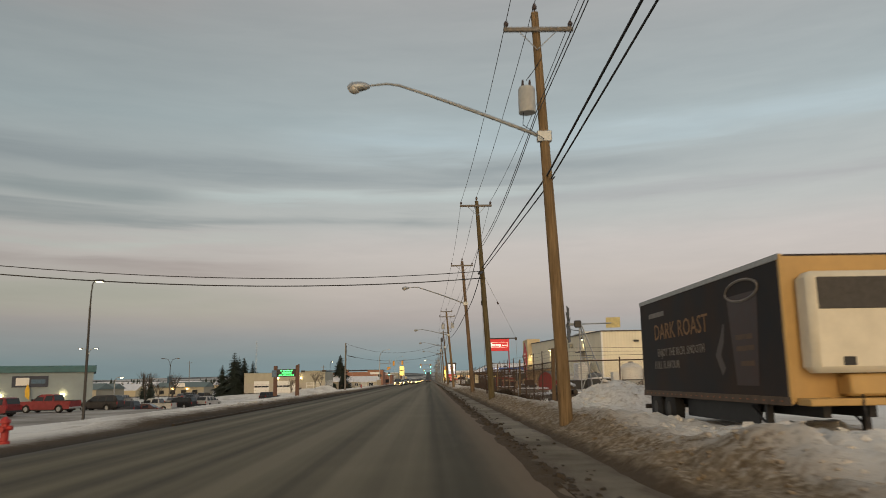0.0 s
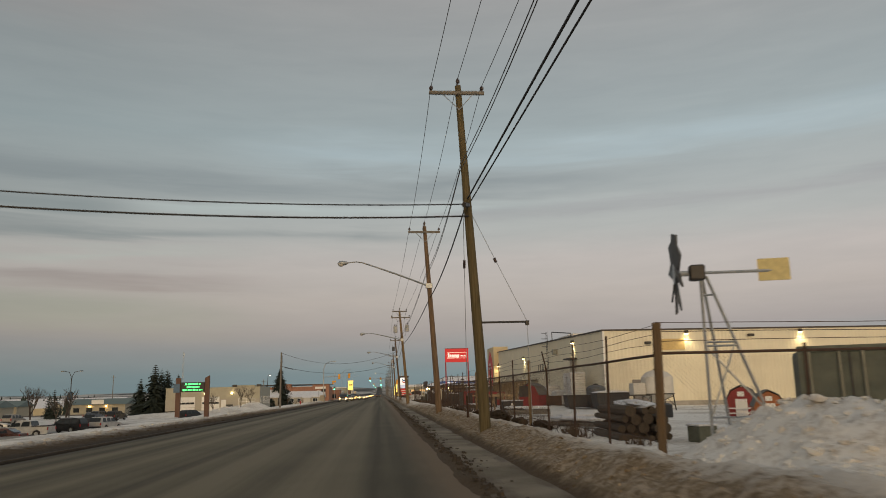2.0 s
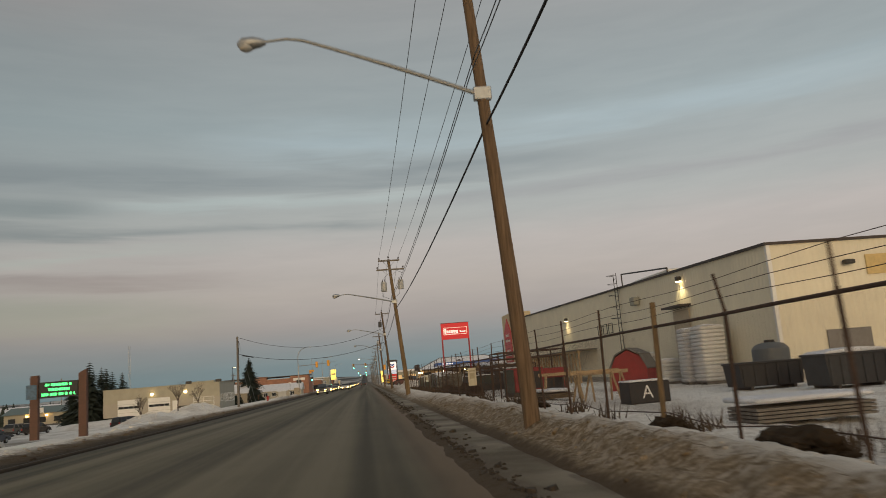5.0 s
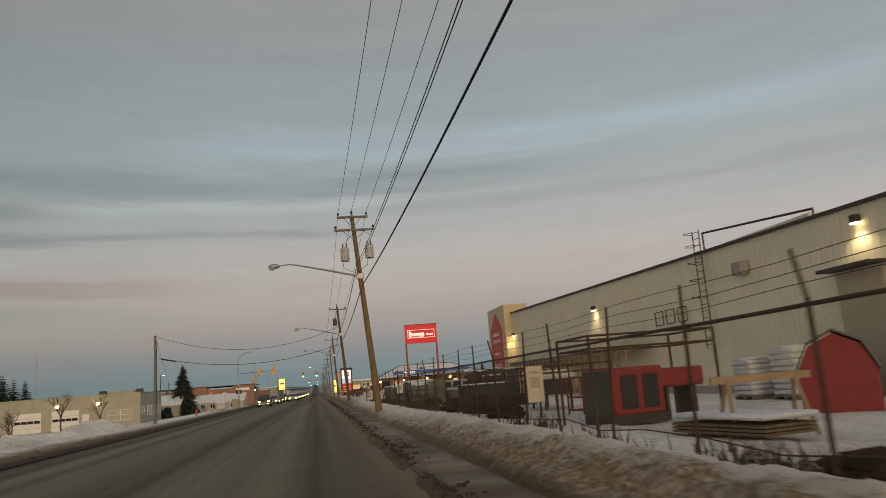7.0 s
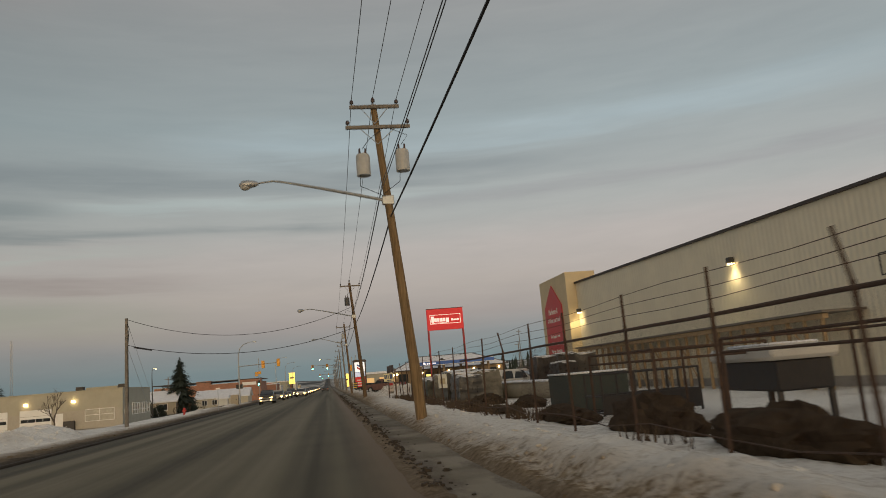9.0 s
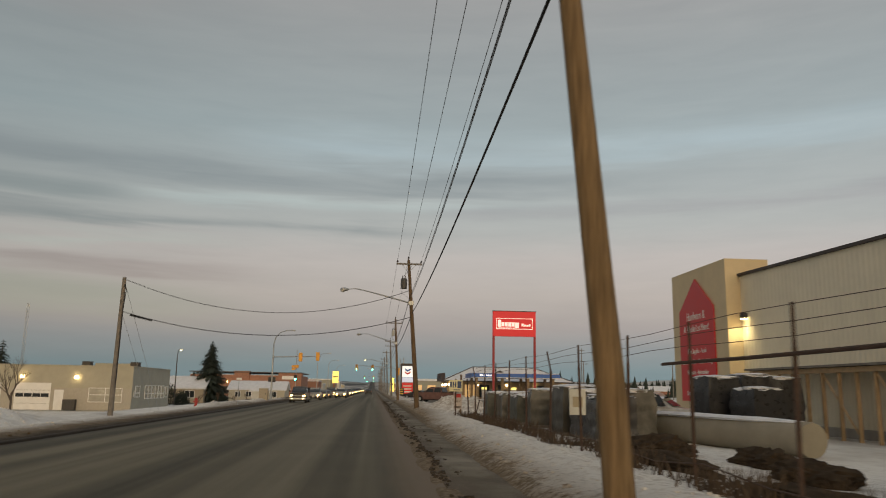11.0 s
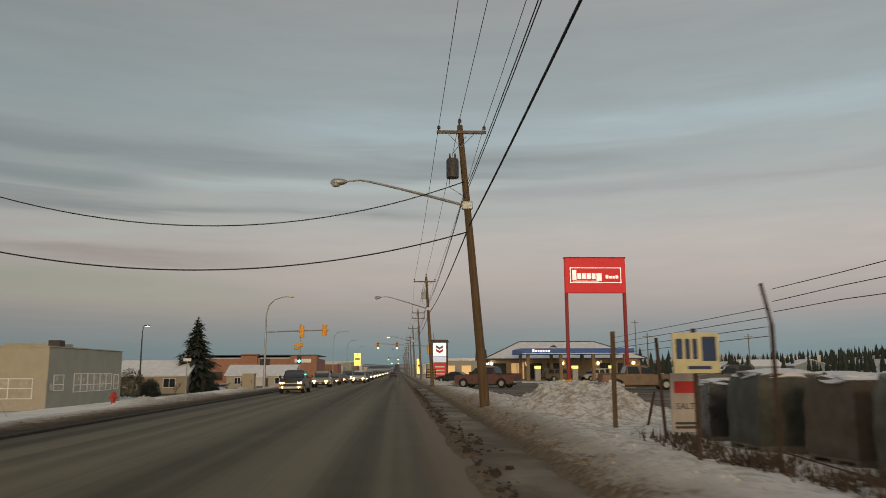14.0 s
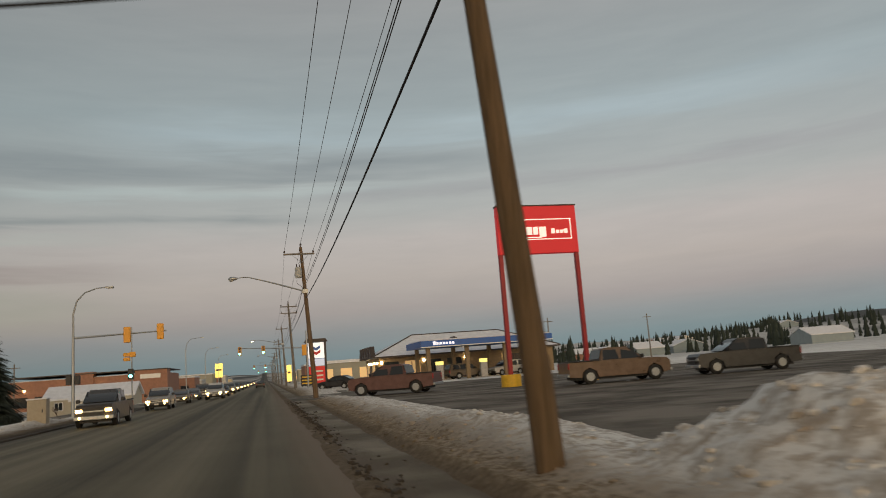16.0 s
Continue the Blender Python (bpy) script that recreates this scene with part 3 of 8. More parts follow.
cross_street()
sheet("parking_lot", 6.6, 60, 172.5, 236, 0.02, LOT, "snow-dusted asphalt parking lot with tyre tracks", "parking lot", 0.3)
sheet("parking_lot", 10.2, 60, 159, 172.4, 0.016, LOT, "snow-dusted asphalt parking lot with tyre tracks", "parking lot", 0.3)
sheet("lot_entrance", 1.9, 9.0, 213, 226, 0.012, LOT, "asphalt lot entrance across the verge", "driveway", 0.2)


def kerb():
    bm = bmesh.new()
    for a, b in ((-20, 30), (45, 235), (251, 600)):
        box(bm, -10.72, -10.56, a, b, -0.30, -0.15, bevel=0.03)
    part("kerb", bm, mat("sanded_concrete", (0.050, 0.038, 0.026), 0.9, var=0.4, scale=1.5, fine=30, bump=0.3), None, "dirty concrete kerb along the street", "structure", "kerb")


kerb()


def lumps():
    """Frozen chunks of sand and snow along the gutter's edge."""
    rng = random.Random(4)
    bm = bmesh.new()
    for i in range(2600):
        y = 15 + 199 * rng.random() ** 1.1
        if noise.noise((y * 0.35, 4.0, 1.0)) < rng.uniform(-0.6, 0.1):
            continue
        x = rng.gauss(1.68, 0.09) if rng.random() < 0.8 else rng.gauss(1.95, 0.16)
        r = rng.uniform(0.018, 0.055) * (1.9 if rng.random() < 0.14 else 1.0)
        z = max(0.0, gy(x, y)) + r * 0.15
        tw = Matrix.Rotation(rng.uniform(-0.6, 0.6), 3, "Z") @ Matrix.Diagonal((1, 1.5, 0.7))
        v = []
        for k in range(5):
            t = 2 * math.pi * (k + rng.uniform(-0.25, 0.25)) / 5
            v.append((bm.verts.new(Vector((x, y, z)) + tw @ Vector((r * 1.1 * math.cos(t), r * 1.1 * math.sin(t), -0.6 * r))),
                      bm.verts.new(Vector((x, y, z)) + tw @ Vector((r * rng.uniform(0.5, 0.9) * math.cos(t), r * rng.uniform(0.5, 0.9) * math.sin(t), r * rng.uniform(0.4, 1.0))))))
        for k in range(5):
            a, b = v[k], v[(k + 1) % 5]
            bm.faces.new((a[0], b[0], b[1], a[1]))
        bm.faces.new([q[1] for q in v])
    part("frozen_lumps", bm, GRIT, None, "brown frozen chunks of sand and snow along the gutter", "stuff", "snow lumps", smooth=False)


lumps()


def snow_chunks():
    """Broken lumps of ploughed snow on the banks and heaps."""
    rng = random.Random(14)
    vs, fs = [], []
    ico = bmesh.new()
    bmesh.ops.create_icosphere(ico, subdivisions=1, radius=1.0)
    ico.verts.ensure_lookup_table()
    base = [v.co.copy() for v in ico.verts]
    tris = [[v.index for v in f.verts] for f in ico.faces]
    ico.free()

    def chunk(x, y, r):
        o, z = len(vs), gy(x, y) - r * 0.3
        rot = Matrix.Rotation(rng.uniform(0, 6.28), 3, "Z") @ Matrix.Rotation(rng.uniform(-0.5, 0.5), 3, "X")
        sx, sy, sz = rng.uniform(0.7, 1.3), rng.uniform(0.7, 1.3), rng.uniform(0.45, 0.8)
        for c in base:
            q = rot @ Vector((c.x * sx, c.y * sy, c.z * sz)) * (r * rng.uniform(0.75, 1.2))
            vs.append((x + q.x, y + q.y, z + q.z))
        fs.extend([[o + i for i in f] for f in tris])
    for cx, cy, rx, ry, h in PILES:
        for _ in range(int(700 * min(1.0, h) * rx * ry / 12)):
            a, d = rng.uniform(0, 6.28), rng.random() ** 0.6
            x, y = cx + math.cos(a) * d * rx, cy + math.sin(a) * d * ry
            chunk(x, y, rng.uniform(0.03, 0.085) * (1.8 if rng.random() < 0.12 else 1))
    for _ in range(1900):
        y = rng.uniform(14, 212)
        chunk(rng.gauss(3.5, 0.45) if rng.random() < 0.6 else rng.uniform(3.0, 5.4), y, rng.uniform(0.025, 0.075) * (1.6 if rng.random() < 0.08 else 1))
    for _ in range(1500):
        y = rng.uniform(60, 236)
        chunk(rng.gauss(-13.6, 1.1), y, rng.uniform(0.06, 0.17) * (0.55 if y > 128 else 1) * (1.7 if rng.random() < 0.1 else 1))
    me = bpy.data.meshes.new("snow_chunks")
    me.from_pydata(vs, [], fs)
    me.materials.append(SNOW)
    tagged(new("snow_chunks", me), "broken dirty lumps of ploughed snow on the banks", "snow lumps", kind="stuff")


snow_chunks()


# ---- utility poles and wires ----
def pole_thing(x, y, z, lean, top, wood, label, arm=None, arm2=None, lamp=None, cans=(), r0=0.19, lit=False):
    """A leaning pole; lean is the shift of its top. Local origin at its foot."""
    t = thing("utility_pole", pose(x, y, z), label, "utility pole", "utility poles along the street")
    h = top - z

    def ax(zz):
        return lean * (zz - z) / h
    n = 10
    bm = B(pipe, [(ax(z + h * k / n), 0, h * k / n - (0.5 if k == 0 else 0)) for k in range(n + 1)], [r0 * (1 - 0.42 * k / n) for k in range(n + 1)], 12)
    part("pole_shaft", bm, wood, t)
    for a in (arm, arm2):
        if not a:
            continue
        za, xl, xr = a
        c = ax(za)
        part("crossarm", boxes((xl - x, xr - x, -0.20, -0.09, za - z - 0.06, za - z + 0.06), bevel=0.008), GREYWOOD, t)
        for s, e in ((-1, xl - x), (1, xr - x)):
            part("brace", B(pipe, [(c, -0.16, za - z - 0.62), (c + (e - c) * 0.55, -0.16, za - z - 0.05)], 0.014, 6), GALV, t)
        for xx in (xl - x + 0.08, xr - x - 0.08):
            bm = bmesh.new()
            pipe(bm, [(xx, -0.14, za - z + 0.05), (xx, -0.14, za - z + 0.14)], 0.02, 8)
            pipe(bm, [(xx, -0.14, za - z + 0.13), (xx, -0.14, za - z + 0.19), (xx, -0.14, za - z + 0.26)], [0.07, 0.075, 0.035], 10)
            part("insulator", bm, INSUL, t)
    bm = bmesh.new()
    pipe(bm, [(lean, 0, h - 0.02), (lean, 0, h + 0.14)], 0.02, 8)
    pipe(bm, [(lean, 0, h + 0.12), (lean, 0, h + 0.2), (lean, 0, h + 0.28)], [0.07, 0.075, 0.035], 10)
    part("insulator", bm, INSUL, t)
    if lamp:
        za, lx, lz = lamp
        c, k = ax(za), 1.35
        pts = [(c - 0.1, -0.05, za - z)]
        ex, ez = lx - x, lz - z
        kx = ex + k
        for i in range(1, 7):
            f = i / 6
            pts.append((c - 0.1 + (kx - c + 0.1) * f, -0.05, za - z + (ez + 0.08 - za + z) * f * (1 + 0.10 * (1 - f))))
        pts += [(kx - 0.35, -0.05, ez + 0.13), (ex + 0.45, -0.05, ez + 0.07)]
        part("lamp_arm", B(pipe, pts, [0.055] * 4 + [0.05, 0.045, 0.04, 0.035, 0.03], 8), GALV, t, "galvanised steel lamp arm")
        part("arm_bracket", boxes((c - 0.22, c + 0.2, -0.14, 0.02, za - z - 0.16, za - z + 0.16), bevel=0.02), GALV, t)
        bm = B(pipe, [(ex + 0.52, -0.05, ez + 0.06), (ex + 0.40, -0.05, ez + 0.06), (ex + 0.2, -0.05, ez + 0.05), (ex, -0.05, ez + 0.04), (ex - 0.12, -0.05, ez + 0.02)], [0.05, 0.11, 0.15, 0.14, 0.05], 12)
        head = part("lamp_head", bm, GALV, t, "grey cobra street lamp head")
        bm = bmesh.new()
        ball(bm, (ex + 0.08, -0.05, ez - 0.04), 0.16, 1.1, 0.85, 0.75)
        part("lens", bm, LAMPON if lit else LAMPOFF, head)
    for cx, cz, m in cans:
        bm = B(pipe, [(cx - x, -0.28, cz - z - 0.36), (cx - x, -0.28, cz - z + 0.32), (cx - x, -0.28, cz - z + 0.40)], [0.24, 0.24, 0.2], 16)
        can = part("transformer", bm, m, t, "pole-mounted transformer can")
        bm = bmesh.new()
        for d in (-0.1, 0.1):
            pipe(bm, [(cx - x + d, -0.28, cz - z + 0.38), (cx - x + d, -0.28, cz - z + 0.62)], [0.05, 0.025], 8)
        part("bushing", bm, INSUL, can)
        part("drop_lead", B(pipe, [(cx - x, -0.28, cz - z + 0.6), (cx - x + 0.25, -0.2, cz - z + 0.95), (ax(cz) * 0.9, -0.15, cz - z + 1.35)], 0.012, 5), WIRE, t)
        part("drop_lead", B(pipe, [(cx - x - 0.1, -0.3, cz - z - 0.2), (cx - x - 0.15, -0.4, cz - z - 0.75), (ax(cz), -0.2, cz - z - 1.1)], 0.012, 5), WIRE, t)
    return t


def wire(name, p, q, sag, r, material=WIRE, label="", n=14, parent=None):
    p, q = Vector(p), Vector(q)
    pts = [p.lerp(q, i / n) - Vector((0, 0, 4 * sag * (i / n) * (1 - i / n))) for i in range(n + 1)]
    ob = part(name, B(pipe, pts, r, 5), material, parent, label, category="" if parent else "cable")
    return ob


POLES = [
    # x, y, foot z, lean, top z, arm, second arm
    (3.44, 33.93, 0.36, -0.42, 11.95, (11.36, 2.08, 4.10)),
    (3.44, 58.45, 0.36, -0.62, 12.15, (11.83, 1.78, 3.73)),
    (3.45, 78.67, 0.42, -0.68, 11.55, (11.16, 1.76, 3.72)),
    (3.2, 123.1, 0.40, -0.90, 11.15, (11.04, 1.46, 3.19)),
    (3.55, 170.49, 0.18, -0.88, 11.15, (10.83, 1.75, 3.70)),
    (3.62, 216.2, 0.06, -0.62, 10.8, (10.28, 1.75, 3.95)),
]
pole_thing(3.44, 33.93, 0.36, -0.42, 11.95, WOOD, "tall tan wooden utility pole with a street lamp and grey transformer", POLES[0][5], None, (8.17, -2.30, 9.66), ((2.66, 9.15, TANKGREY),))
pole_thing(3.44, 58.45, 0.36, -0.62, 12.15, GREENWOOD, "greenish treated wooden utility pole with a crossarm and guy bracket", POLES[1][5])
pole_thing(3.45, 78.67, 0.42, -0.68, 11.55, REDWOOD, "reddish wooden utility pole with a street lamp arm", POLES[2][5], None, (7.85, -2.40, 9.22))
pole_thing(3.2, 123.1, 0.40, -0.90, 11.15, WOOD, "tan wooden utility pole with two crossarms, transformers and a lamp", POLES[3][5], (10.30, 1.28, 3.53), (7.68, -2.27, 8.40), ((1.80, 8.88, TANKGREY), (3.16, 9.0, TANKGREY)))
pole_thing(3.55, 170.49, 0.18, -0.88, 11.15, DARKWOOD, "tan wooden utility pole with a dark transformer and street lamp", POLES[4][5], None, (7.90, -2.25, 8.74), ((2.35, 9.3, TANKDARK),))
pole_thing(3.62, 216.2, 0.06, -0.62, 10.8, REDWOOD, "reddish wooden utility pole with a grey transformer and street lamp", POLES[5][5], None, (7.6, -1.97, 8.66), ((2.75, 8.9, TANKGREY),))
FARPOLES = [(3.7, 256.0), (3.7, 298.0), (3.8, 341.0), (3.8, 384.0), (3.8, 428.0), (3.9, 474.0), (3.9, 520.0), (3.9, 570.0), (4.0, 620.0)]
for i, (px, py) in enumerate(FARPOLES):
    pole_thing(px, py, 0.0, -0.5, 10.6, GREYWOOD, "weathered wooden utility pole far down the street", (10.2, px - 1.45, px + 0.55), (9.4, px - 1.45, px + 0.55) if i % 2 == 0 else None, (7.6, px - 5.6, 8.4) if i % 2 else None, lit=(i == 1))


def span_wires():
    rows = POLES + [(px, py, 0.0, -0.5, 10.6, (10.2, px - 1.45, px + 0.55)) for px, py in FARPOLES]
    first = (3.44, -20.0, 0.3, -0.5, 11.9, (11.3, 2.0, 4.0))
    rows = [first] + rows
    for a, b in zip(rows, rows[1:]):
        for k in range(3):
            p, q = [((r[5][1] + 0.08, r[1] - 0.14, r[5][0] + 0.26), (r[5][2] - 0.08, r[1] - 0.14, r[5][0] + 0.26), (r[0] + r[3], r[1], r[4] + 0.28))[k] for r in (a, b)]
            wire("power_line", p, q, 0.35, 0.011, ALUWIRE, "thin overhead power line between utility poles", 10)
        for dz, dx in ((2.85, -0.10), (3.15, -0.16)):
            p, q = [(r[0] + r[3] * 0.75 + dx, r[1], r[4] - dz) for r in (a, b)]
            wire("secondary_line", p, q, 0.5, 0.013, ALUWIRE, "twisted overhead service line between utility poles", 10)
    for i, (a, b) in enumerate(zip(rows, rows[1:])):
        p, q = [(r[0] + r[3] * 0.6 - 0.02, r[1] - 0.2, 8.0 if r[1] < 60 else 7.1) for r in (a, b)]
        if i == 1:
            p = (p[0], p[1], 7.0)
        if i == 0:
            q = (q[0], q[1], 7.0)
        wire("telephone_cable", p, q, 0.0 if i == 1 else 0.06 if i == 0 else 0.35, 0.028, WIRE, "thick black telephone cable strung between utility poles", 14)
        if i in (0, 1):
            wire("telephone_cable", (p[0] + 0.2, p[1], p[2] - 0.05), (q[0] + 0.1, q[1], q[2] - 0.1), 0.0 if i else 0.25, 0.022, WIRE, "thick black telephone cable strung between utility poles", 14)


span_wires()
for z0, z1, r in ((7.80, 8.0, 0.022), (7.38, 7.6, 0.03)):
    wire("crossing_cable", (3.05, 58.3, z0), (-30.0, 45.2, z1), 1.05, r, WIRE, "black cable crossing high over the street", 24)
wire("splice_case", (3.02, 58.1, 7.72), (2.78, 57.2, 7.5), 0.0, 0.09, BLACK, "black cable splice case beside a utility pole", 4)
wire("splice_case", (3.15, 59.0, 7.9), (3.2, 60.2, 8.05), 0.0, 0.06, BLACK, "black cable splice sleeve beside a utility pole", 4)
# guy bracket on the second pole
gb = thing("guy_bracket", pose(3.25, 58.45, 3.75), "dark steel guy strut and stay wire on a utility pole", "guy bracket")
part("strut", B(pipe, [(0, 0, 0), (1.72, 0.1, 0.02)], 0.035, 8), DARKSTEEL, gb)
part("tip", boxes((1.66, 1.78, 0.04, 0.16, -0.1, 0.06), bevel=0.01), DARKSTEEL, gb)
part("stay_wire", B(pipe, [(-0.2, 0, 4.0), (1.72, 0.1, 0.04)], 0.01, 5), GALV, gb)
part("stay_wire", B(pipe, [(1.72, 0.1, 0.0), (1.78, 0.15, -3.4)], 0.01, 5), GALV, gb)
part("strain_insulator", B(pipe, [(0.66, 0.045, 2.2), (0.73, 0.05, 2.05)], 0.05, 8), INSUL, gb)

dg = thing("down_guy", pose(3.75, 66.4, 0.3), "thin guy wire with a dark guard at its anchor", "guy wire")
part("stay_wire", B(pipe, [(0, 0, 0.0), (-0.85, -7.9, 8.1)], 0.011, 5), GALV, dg)
part("strain_insulator", B(pipe, [(-0.60, -5.55, 5.70), (-0.62, -5.78, 5.94)], 0.05, 8), INSUL, dg)
part("guard", B(pipe, [(0.02, 0.1, -0.35), (-0.11, -1.0, 1.05)], 0.05, 8), RUST, dg)

# ---- the pole across the street with its drooping cables ----
lp = thing("cable_pole", pose(-17.37, 168.42, -0.45), "dark weathered wooden pole carrying two drooping cables", "utility pole")
part("pole_shaft", B(pipe, [(0, 0, -0.4), (0.05, 0, 4.5), (0.1, 0, 9.4)], [0.19, 0.165, 0.13], 12), GREYWOOD, lp)
part("guy_wire", B(pipe, [(0.1, 0, 9.2), (1.4, 6.5, 0.2)], 0.012, 5), GALV, lp)
part("guy_wire", B(pipe, [(0.1, 0, 7.0), (0.8, 6.5, 0.2)], 0.012, 5), GALV, lp)
part("conduit", B(pipe, [(0.2, -0.12, 8.9), (0.34, -0.14, 8.5), (0.22, -0.14, 6.9), (0.2, -0.14, 2.0)], 0.03, 6), WIRE, lp)
wire("street_cable", (-17.2, 168.4, 8.82), (2.85, 170.4, 8.85), 2.0, 0.022, WIRE, "black cable drooping across the street between two poles", 26)
wire("street_cable", (-17.2, 168.4, 6.55), (2.95, 170.4, 6.85), 1.5, 0.026, WIRE, "black cable drooping across the street between two poles", 26)
wire("splice_case", (-16.7, 168.45, 6.32), (-15.2, 168.6, 5.98), 0.0, 0.06, BLACK, "black cable splice case near a wooden pole", 4)


# ---- parked trailer ----
def trailer():
    t = thing("box_trailer", pose(6.72, 28.0, 0.0), "parked dark brown box trailer with a coffee advert, standing in snow", "trailer")
    dark = mat("dark_brown_vinyl", (0.020, 0.021, 0.025), 0.7, var=0.3, scale=0.6, fine=20, bump=0.03, tint=(0.055, 0.033, 0.022), spec=0.3)
    tan = mat("tan_painted_panel", (0.52, 0.33, 0.12), 0.55, var=0.14, scale=1.5, bump=0.04)
    white = mat("reefer_unit_white", (0.72, 0.66, 0.52), 0.5, var=0.12, scale=2, bump=0.03)
    chrome = mat("worn_aluminium", (0.45, 0.44, 0.42), 0.45, 0.7, var=0.25, scale=7, bump=0.05)
    L, W, z0, z1 = 10.0, 2.55, 0.86, 3.78
    part("body", boxes((0.0, W, 0.03, L, z0, z1), bevel=0.03), dark, t)
    part("front_panel", boxes((0.06, W - 0.06, -0.012, 0.04, z0 + 0.05, z1 - 0.05), bevel=0.01), tan, t, "tan front wall")
    part("corner_post", boxes((-0.012, 0.075, -0.02, 0.1, z0, z1), bevel=0.02), tan, t)
    part("corner_post", boxes((W - 0.075, W + 0.012, -0.02, 0.1, z0, z1), bevel=0.02), tan, t)
    part("roof_rail", boxes((-0.015, 0.02, 0.0, L, z1 - 0.11, z1 + 0.012), bevel=0.006), chrome, t)
    part("bottom_rail", boxes((-0.015, 0.02, 0.0, L, z0 - 0.03, z0 + 0.14), bevel=0.006), mat("dirty_rail", (0.12, 0.085, 0.06), 0.8, var=0.4, scale=4, bump=0.1), t)
    for i in range(24):
        part("rivet_lamp", boxes((-0.024, -0.012, 0.35 + i * 0.4, 0.40 + i * 0.4, z0 + 0.04, z0 + 0.07)), mat("amber_marker", (0.35, 0.10, 0.02), 0.4, bump=0), t)
    unit = part("cooling_unit", boxes((0.22, W - 0.22, -0.62, -0.01, z0 + 0.58, z1 - 0.42), bevel=0.12), white, t, "cream refrigeration unit on the front wall")
    part("grille", boxes((0.38, W - 0.38, -0.64, -0.60, z1 - 1.15, z1 - 0.55), bevel=0.01), DARKSTEEL, unit)
    part("vent", boxes((0.75, 0.98, -0.635, -0.6, z0 + 0.72, z0 + 0.88)), BLACK, unit)
    part("lower_housing", boxes((0.9, W - 0.4, -0.5, -0.01, z0 + 0.15, z0 + 0.56), bevel=0.05), tan, t)
    part("sill", boxes((0.1, W - 0.1, -0.55, 0.0, z0 - 0.02, z0 + 0.12), bevel=0.02), tan, t)
    part("chassis_rail", boxes((0.75, 0.9, 0.3, L - 0.2, z0 - 0.28, z0)), BLACK, t)
    part("chassis_rail", boxes((W - 0.9, W - 0.75, 0.3, L - 0.2, z0 - 0.28, z0)), BLACK, t)
    part("side_guard", boxes((0.30, 0.34, 2.2, L - 3.2, 0.34, z0)), BLACK, t)
    part("mud_flap", boxes((0.05, 0.65, L - 0.55, L - 0.52, 0.15, z0)), BLACK, t)
    part("rear_bumper", boxes((0.0, W, L - 0.08, L + 0.02, 0.42, 0.56)), DARKSTEEL, t)
    for s in (0.25, W - 0.25):
        leg = part("landing_leg", boxes((s - 0.07, s + 0.07, 1.5, 1.64, 0.0, z0 - 0.02), bevel=0.01), BLACK, t)
        part("foot", boxes((s - 0.16, s + 0.16, 1.42, 1.72, -0.05, 0.02)), BLACK, leg)
        part("leg_brace", B(pipe, [(s, 1.57, 0.3), (s, 2.4, z0 - 0.1)], 0.03, 6), BLACK, t)
    part("air_hose", B(pipe, [(1.2, -0.3, z0 + 0.4), (1.0, -0.7, z0 - 0.1), (1.15, -0.55, z0 - 0.5), (1.3, -0.2, z0 - 0.3)], 0.02, 6), BLACK, t)
    for yy in (L - 1.2, L - 2.45):
        for s in (0.16, W - 0.16):
            w = part("wheel", B(pipe, [(s - 0.15, yy, 0.5), (s - 0.12, yy, 0.5), (s + 0.12, yy, 0.5), (s + 0.15, yy, 0.5)], [0.44, 0.5, 0.5, 0.44], 24), RUBBER, t)
            part("hub", B(pipe, [(s - 0.17, yy, 0.5), (s + 0.17, yy, 0.5)], 0.2, 12), DARKSTEEL, w)
    # the advert on the side that faces the street
    gold = mat("gold_lettering", (0.27, 0.145, 0.055), 0.6, var=0.4, scale=3, bump=0)
    pale = mat("pale_lettering", (0.23, 0.205, 0.18), 0.6, var=0.4, scale=3, bump=0)
    face = Matrix(((0, 0, -1, 0), (-1, 0, 0, 0), (0, 1, 0, 0), (0, 0, 0, 1)))

    def on(y, z):
        return Matrix.Translation((-0.006, y, z)) @ face
    lettering("letter", "DARK ROAST", 0.66, gold, t, on(6.3, 2.70), "gold letter", 0.004, 1.12)
    lettering("word", "ENJOY THE RICH, SMOOTH", 0.32, pale, t, on(6.35, 2.10), "pale small word", 0.004, 1.0)
    lettering("word", "FULL FLAVOUR", 0.32, pale, t, on(7.5, 1.74), "pale small word", 0.004, 1.05)
    part("script_bar", boxes((-0.01, -0.004, 7.5, 9.0, 3.18, 3.32)), pale, t, "plain bar of pale script")
    cup = mat("cup_print", (0.050, 0.026, 0.022), 0.5, var=0.35, scale=3, bump=0)
    bm = bmesh.new()
    prism(bm, [(1.1, 3.2), (2.75, 3.2), (2.5, 1.2), (1.35, 1.2)], -0.008, -0.004, "x")
    part("cup_print", bm, cup, t, "printed paper cup")
    bm = bmesh.new()
    ring = [(-0.008, 1.92 + 0.88 * math.cos(a / 24 * 6.2832), 3.27 + 0.23 * math.sin(a / 24 * 6.2832)) for a in range(25)]
    pipe(bm, ring, 0.032, 5)
    part("cup_rim_print", bm, pale, t, "printed pale cup rim")
    for z, a, b in ((2.2, 1.5, 2.4), (1.95, 1.45, 2.4), (1.62, 1.5, 2.2)):
        part("cup_bar", boxes((-0.012, -0.009, a, b, z, z + 0.11)), mat("dull_cup_lettering", (0.13, 0.075, 0.042), 0.6, var=0.4, scale=3, bump=0), t)
    steam = bmesh.new()
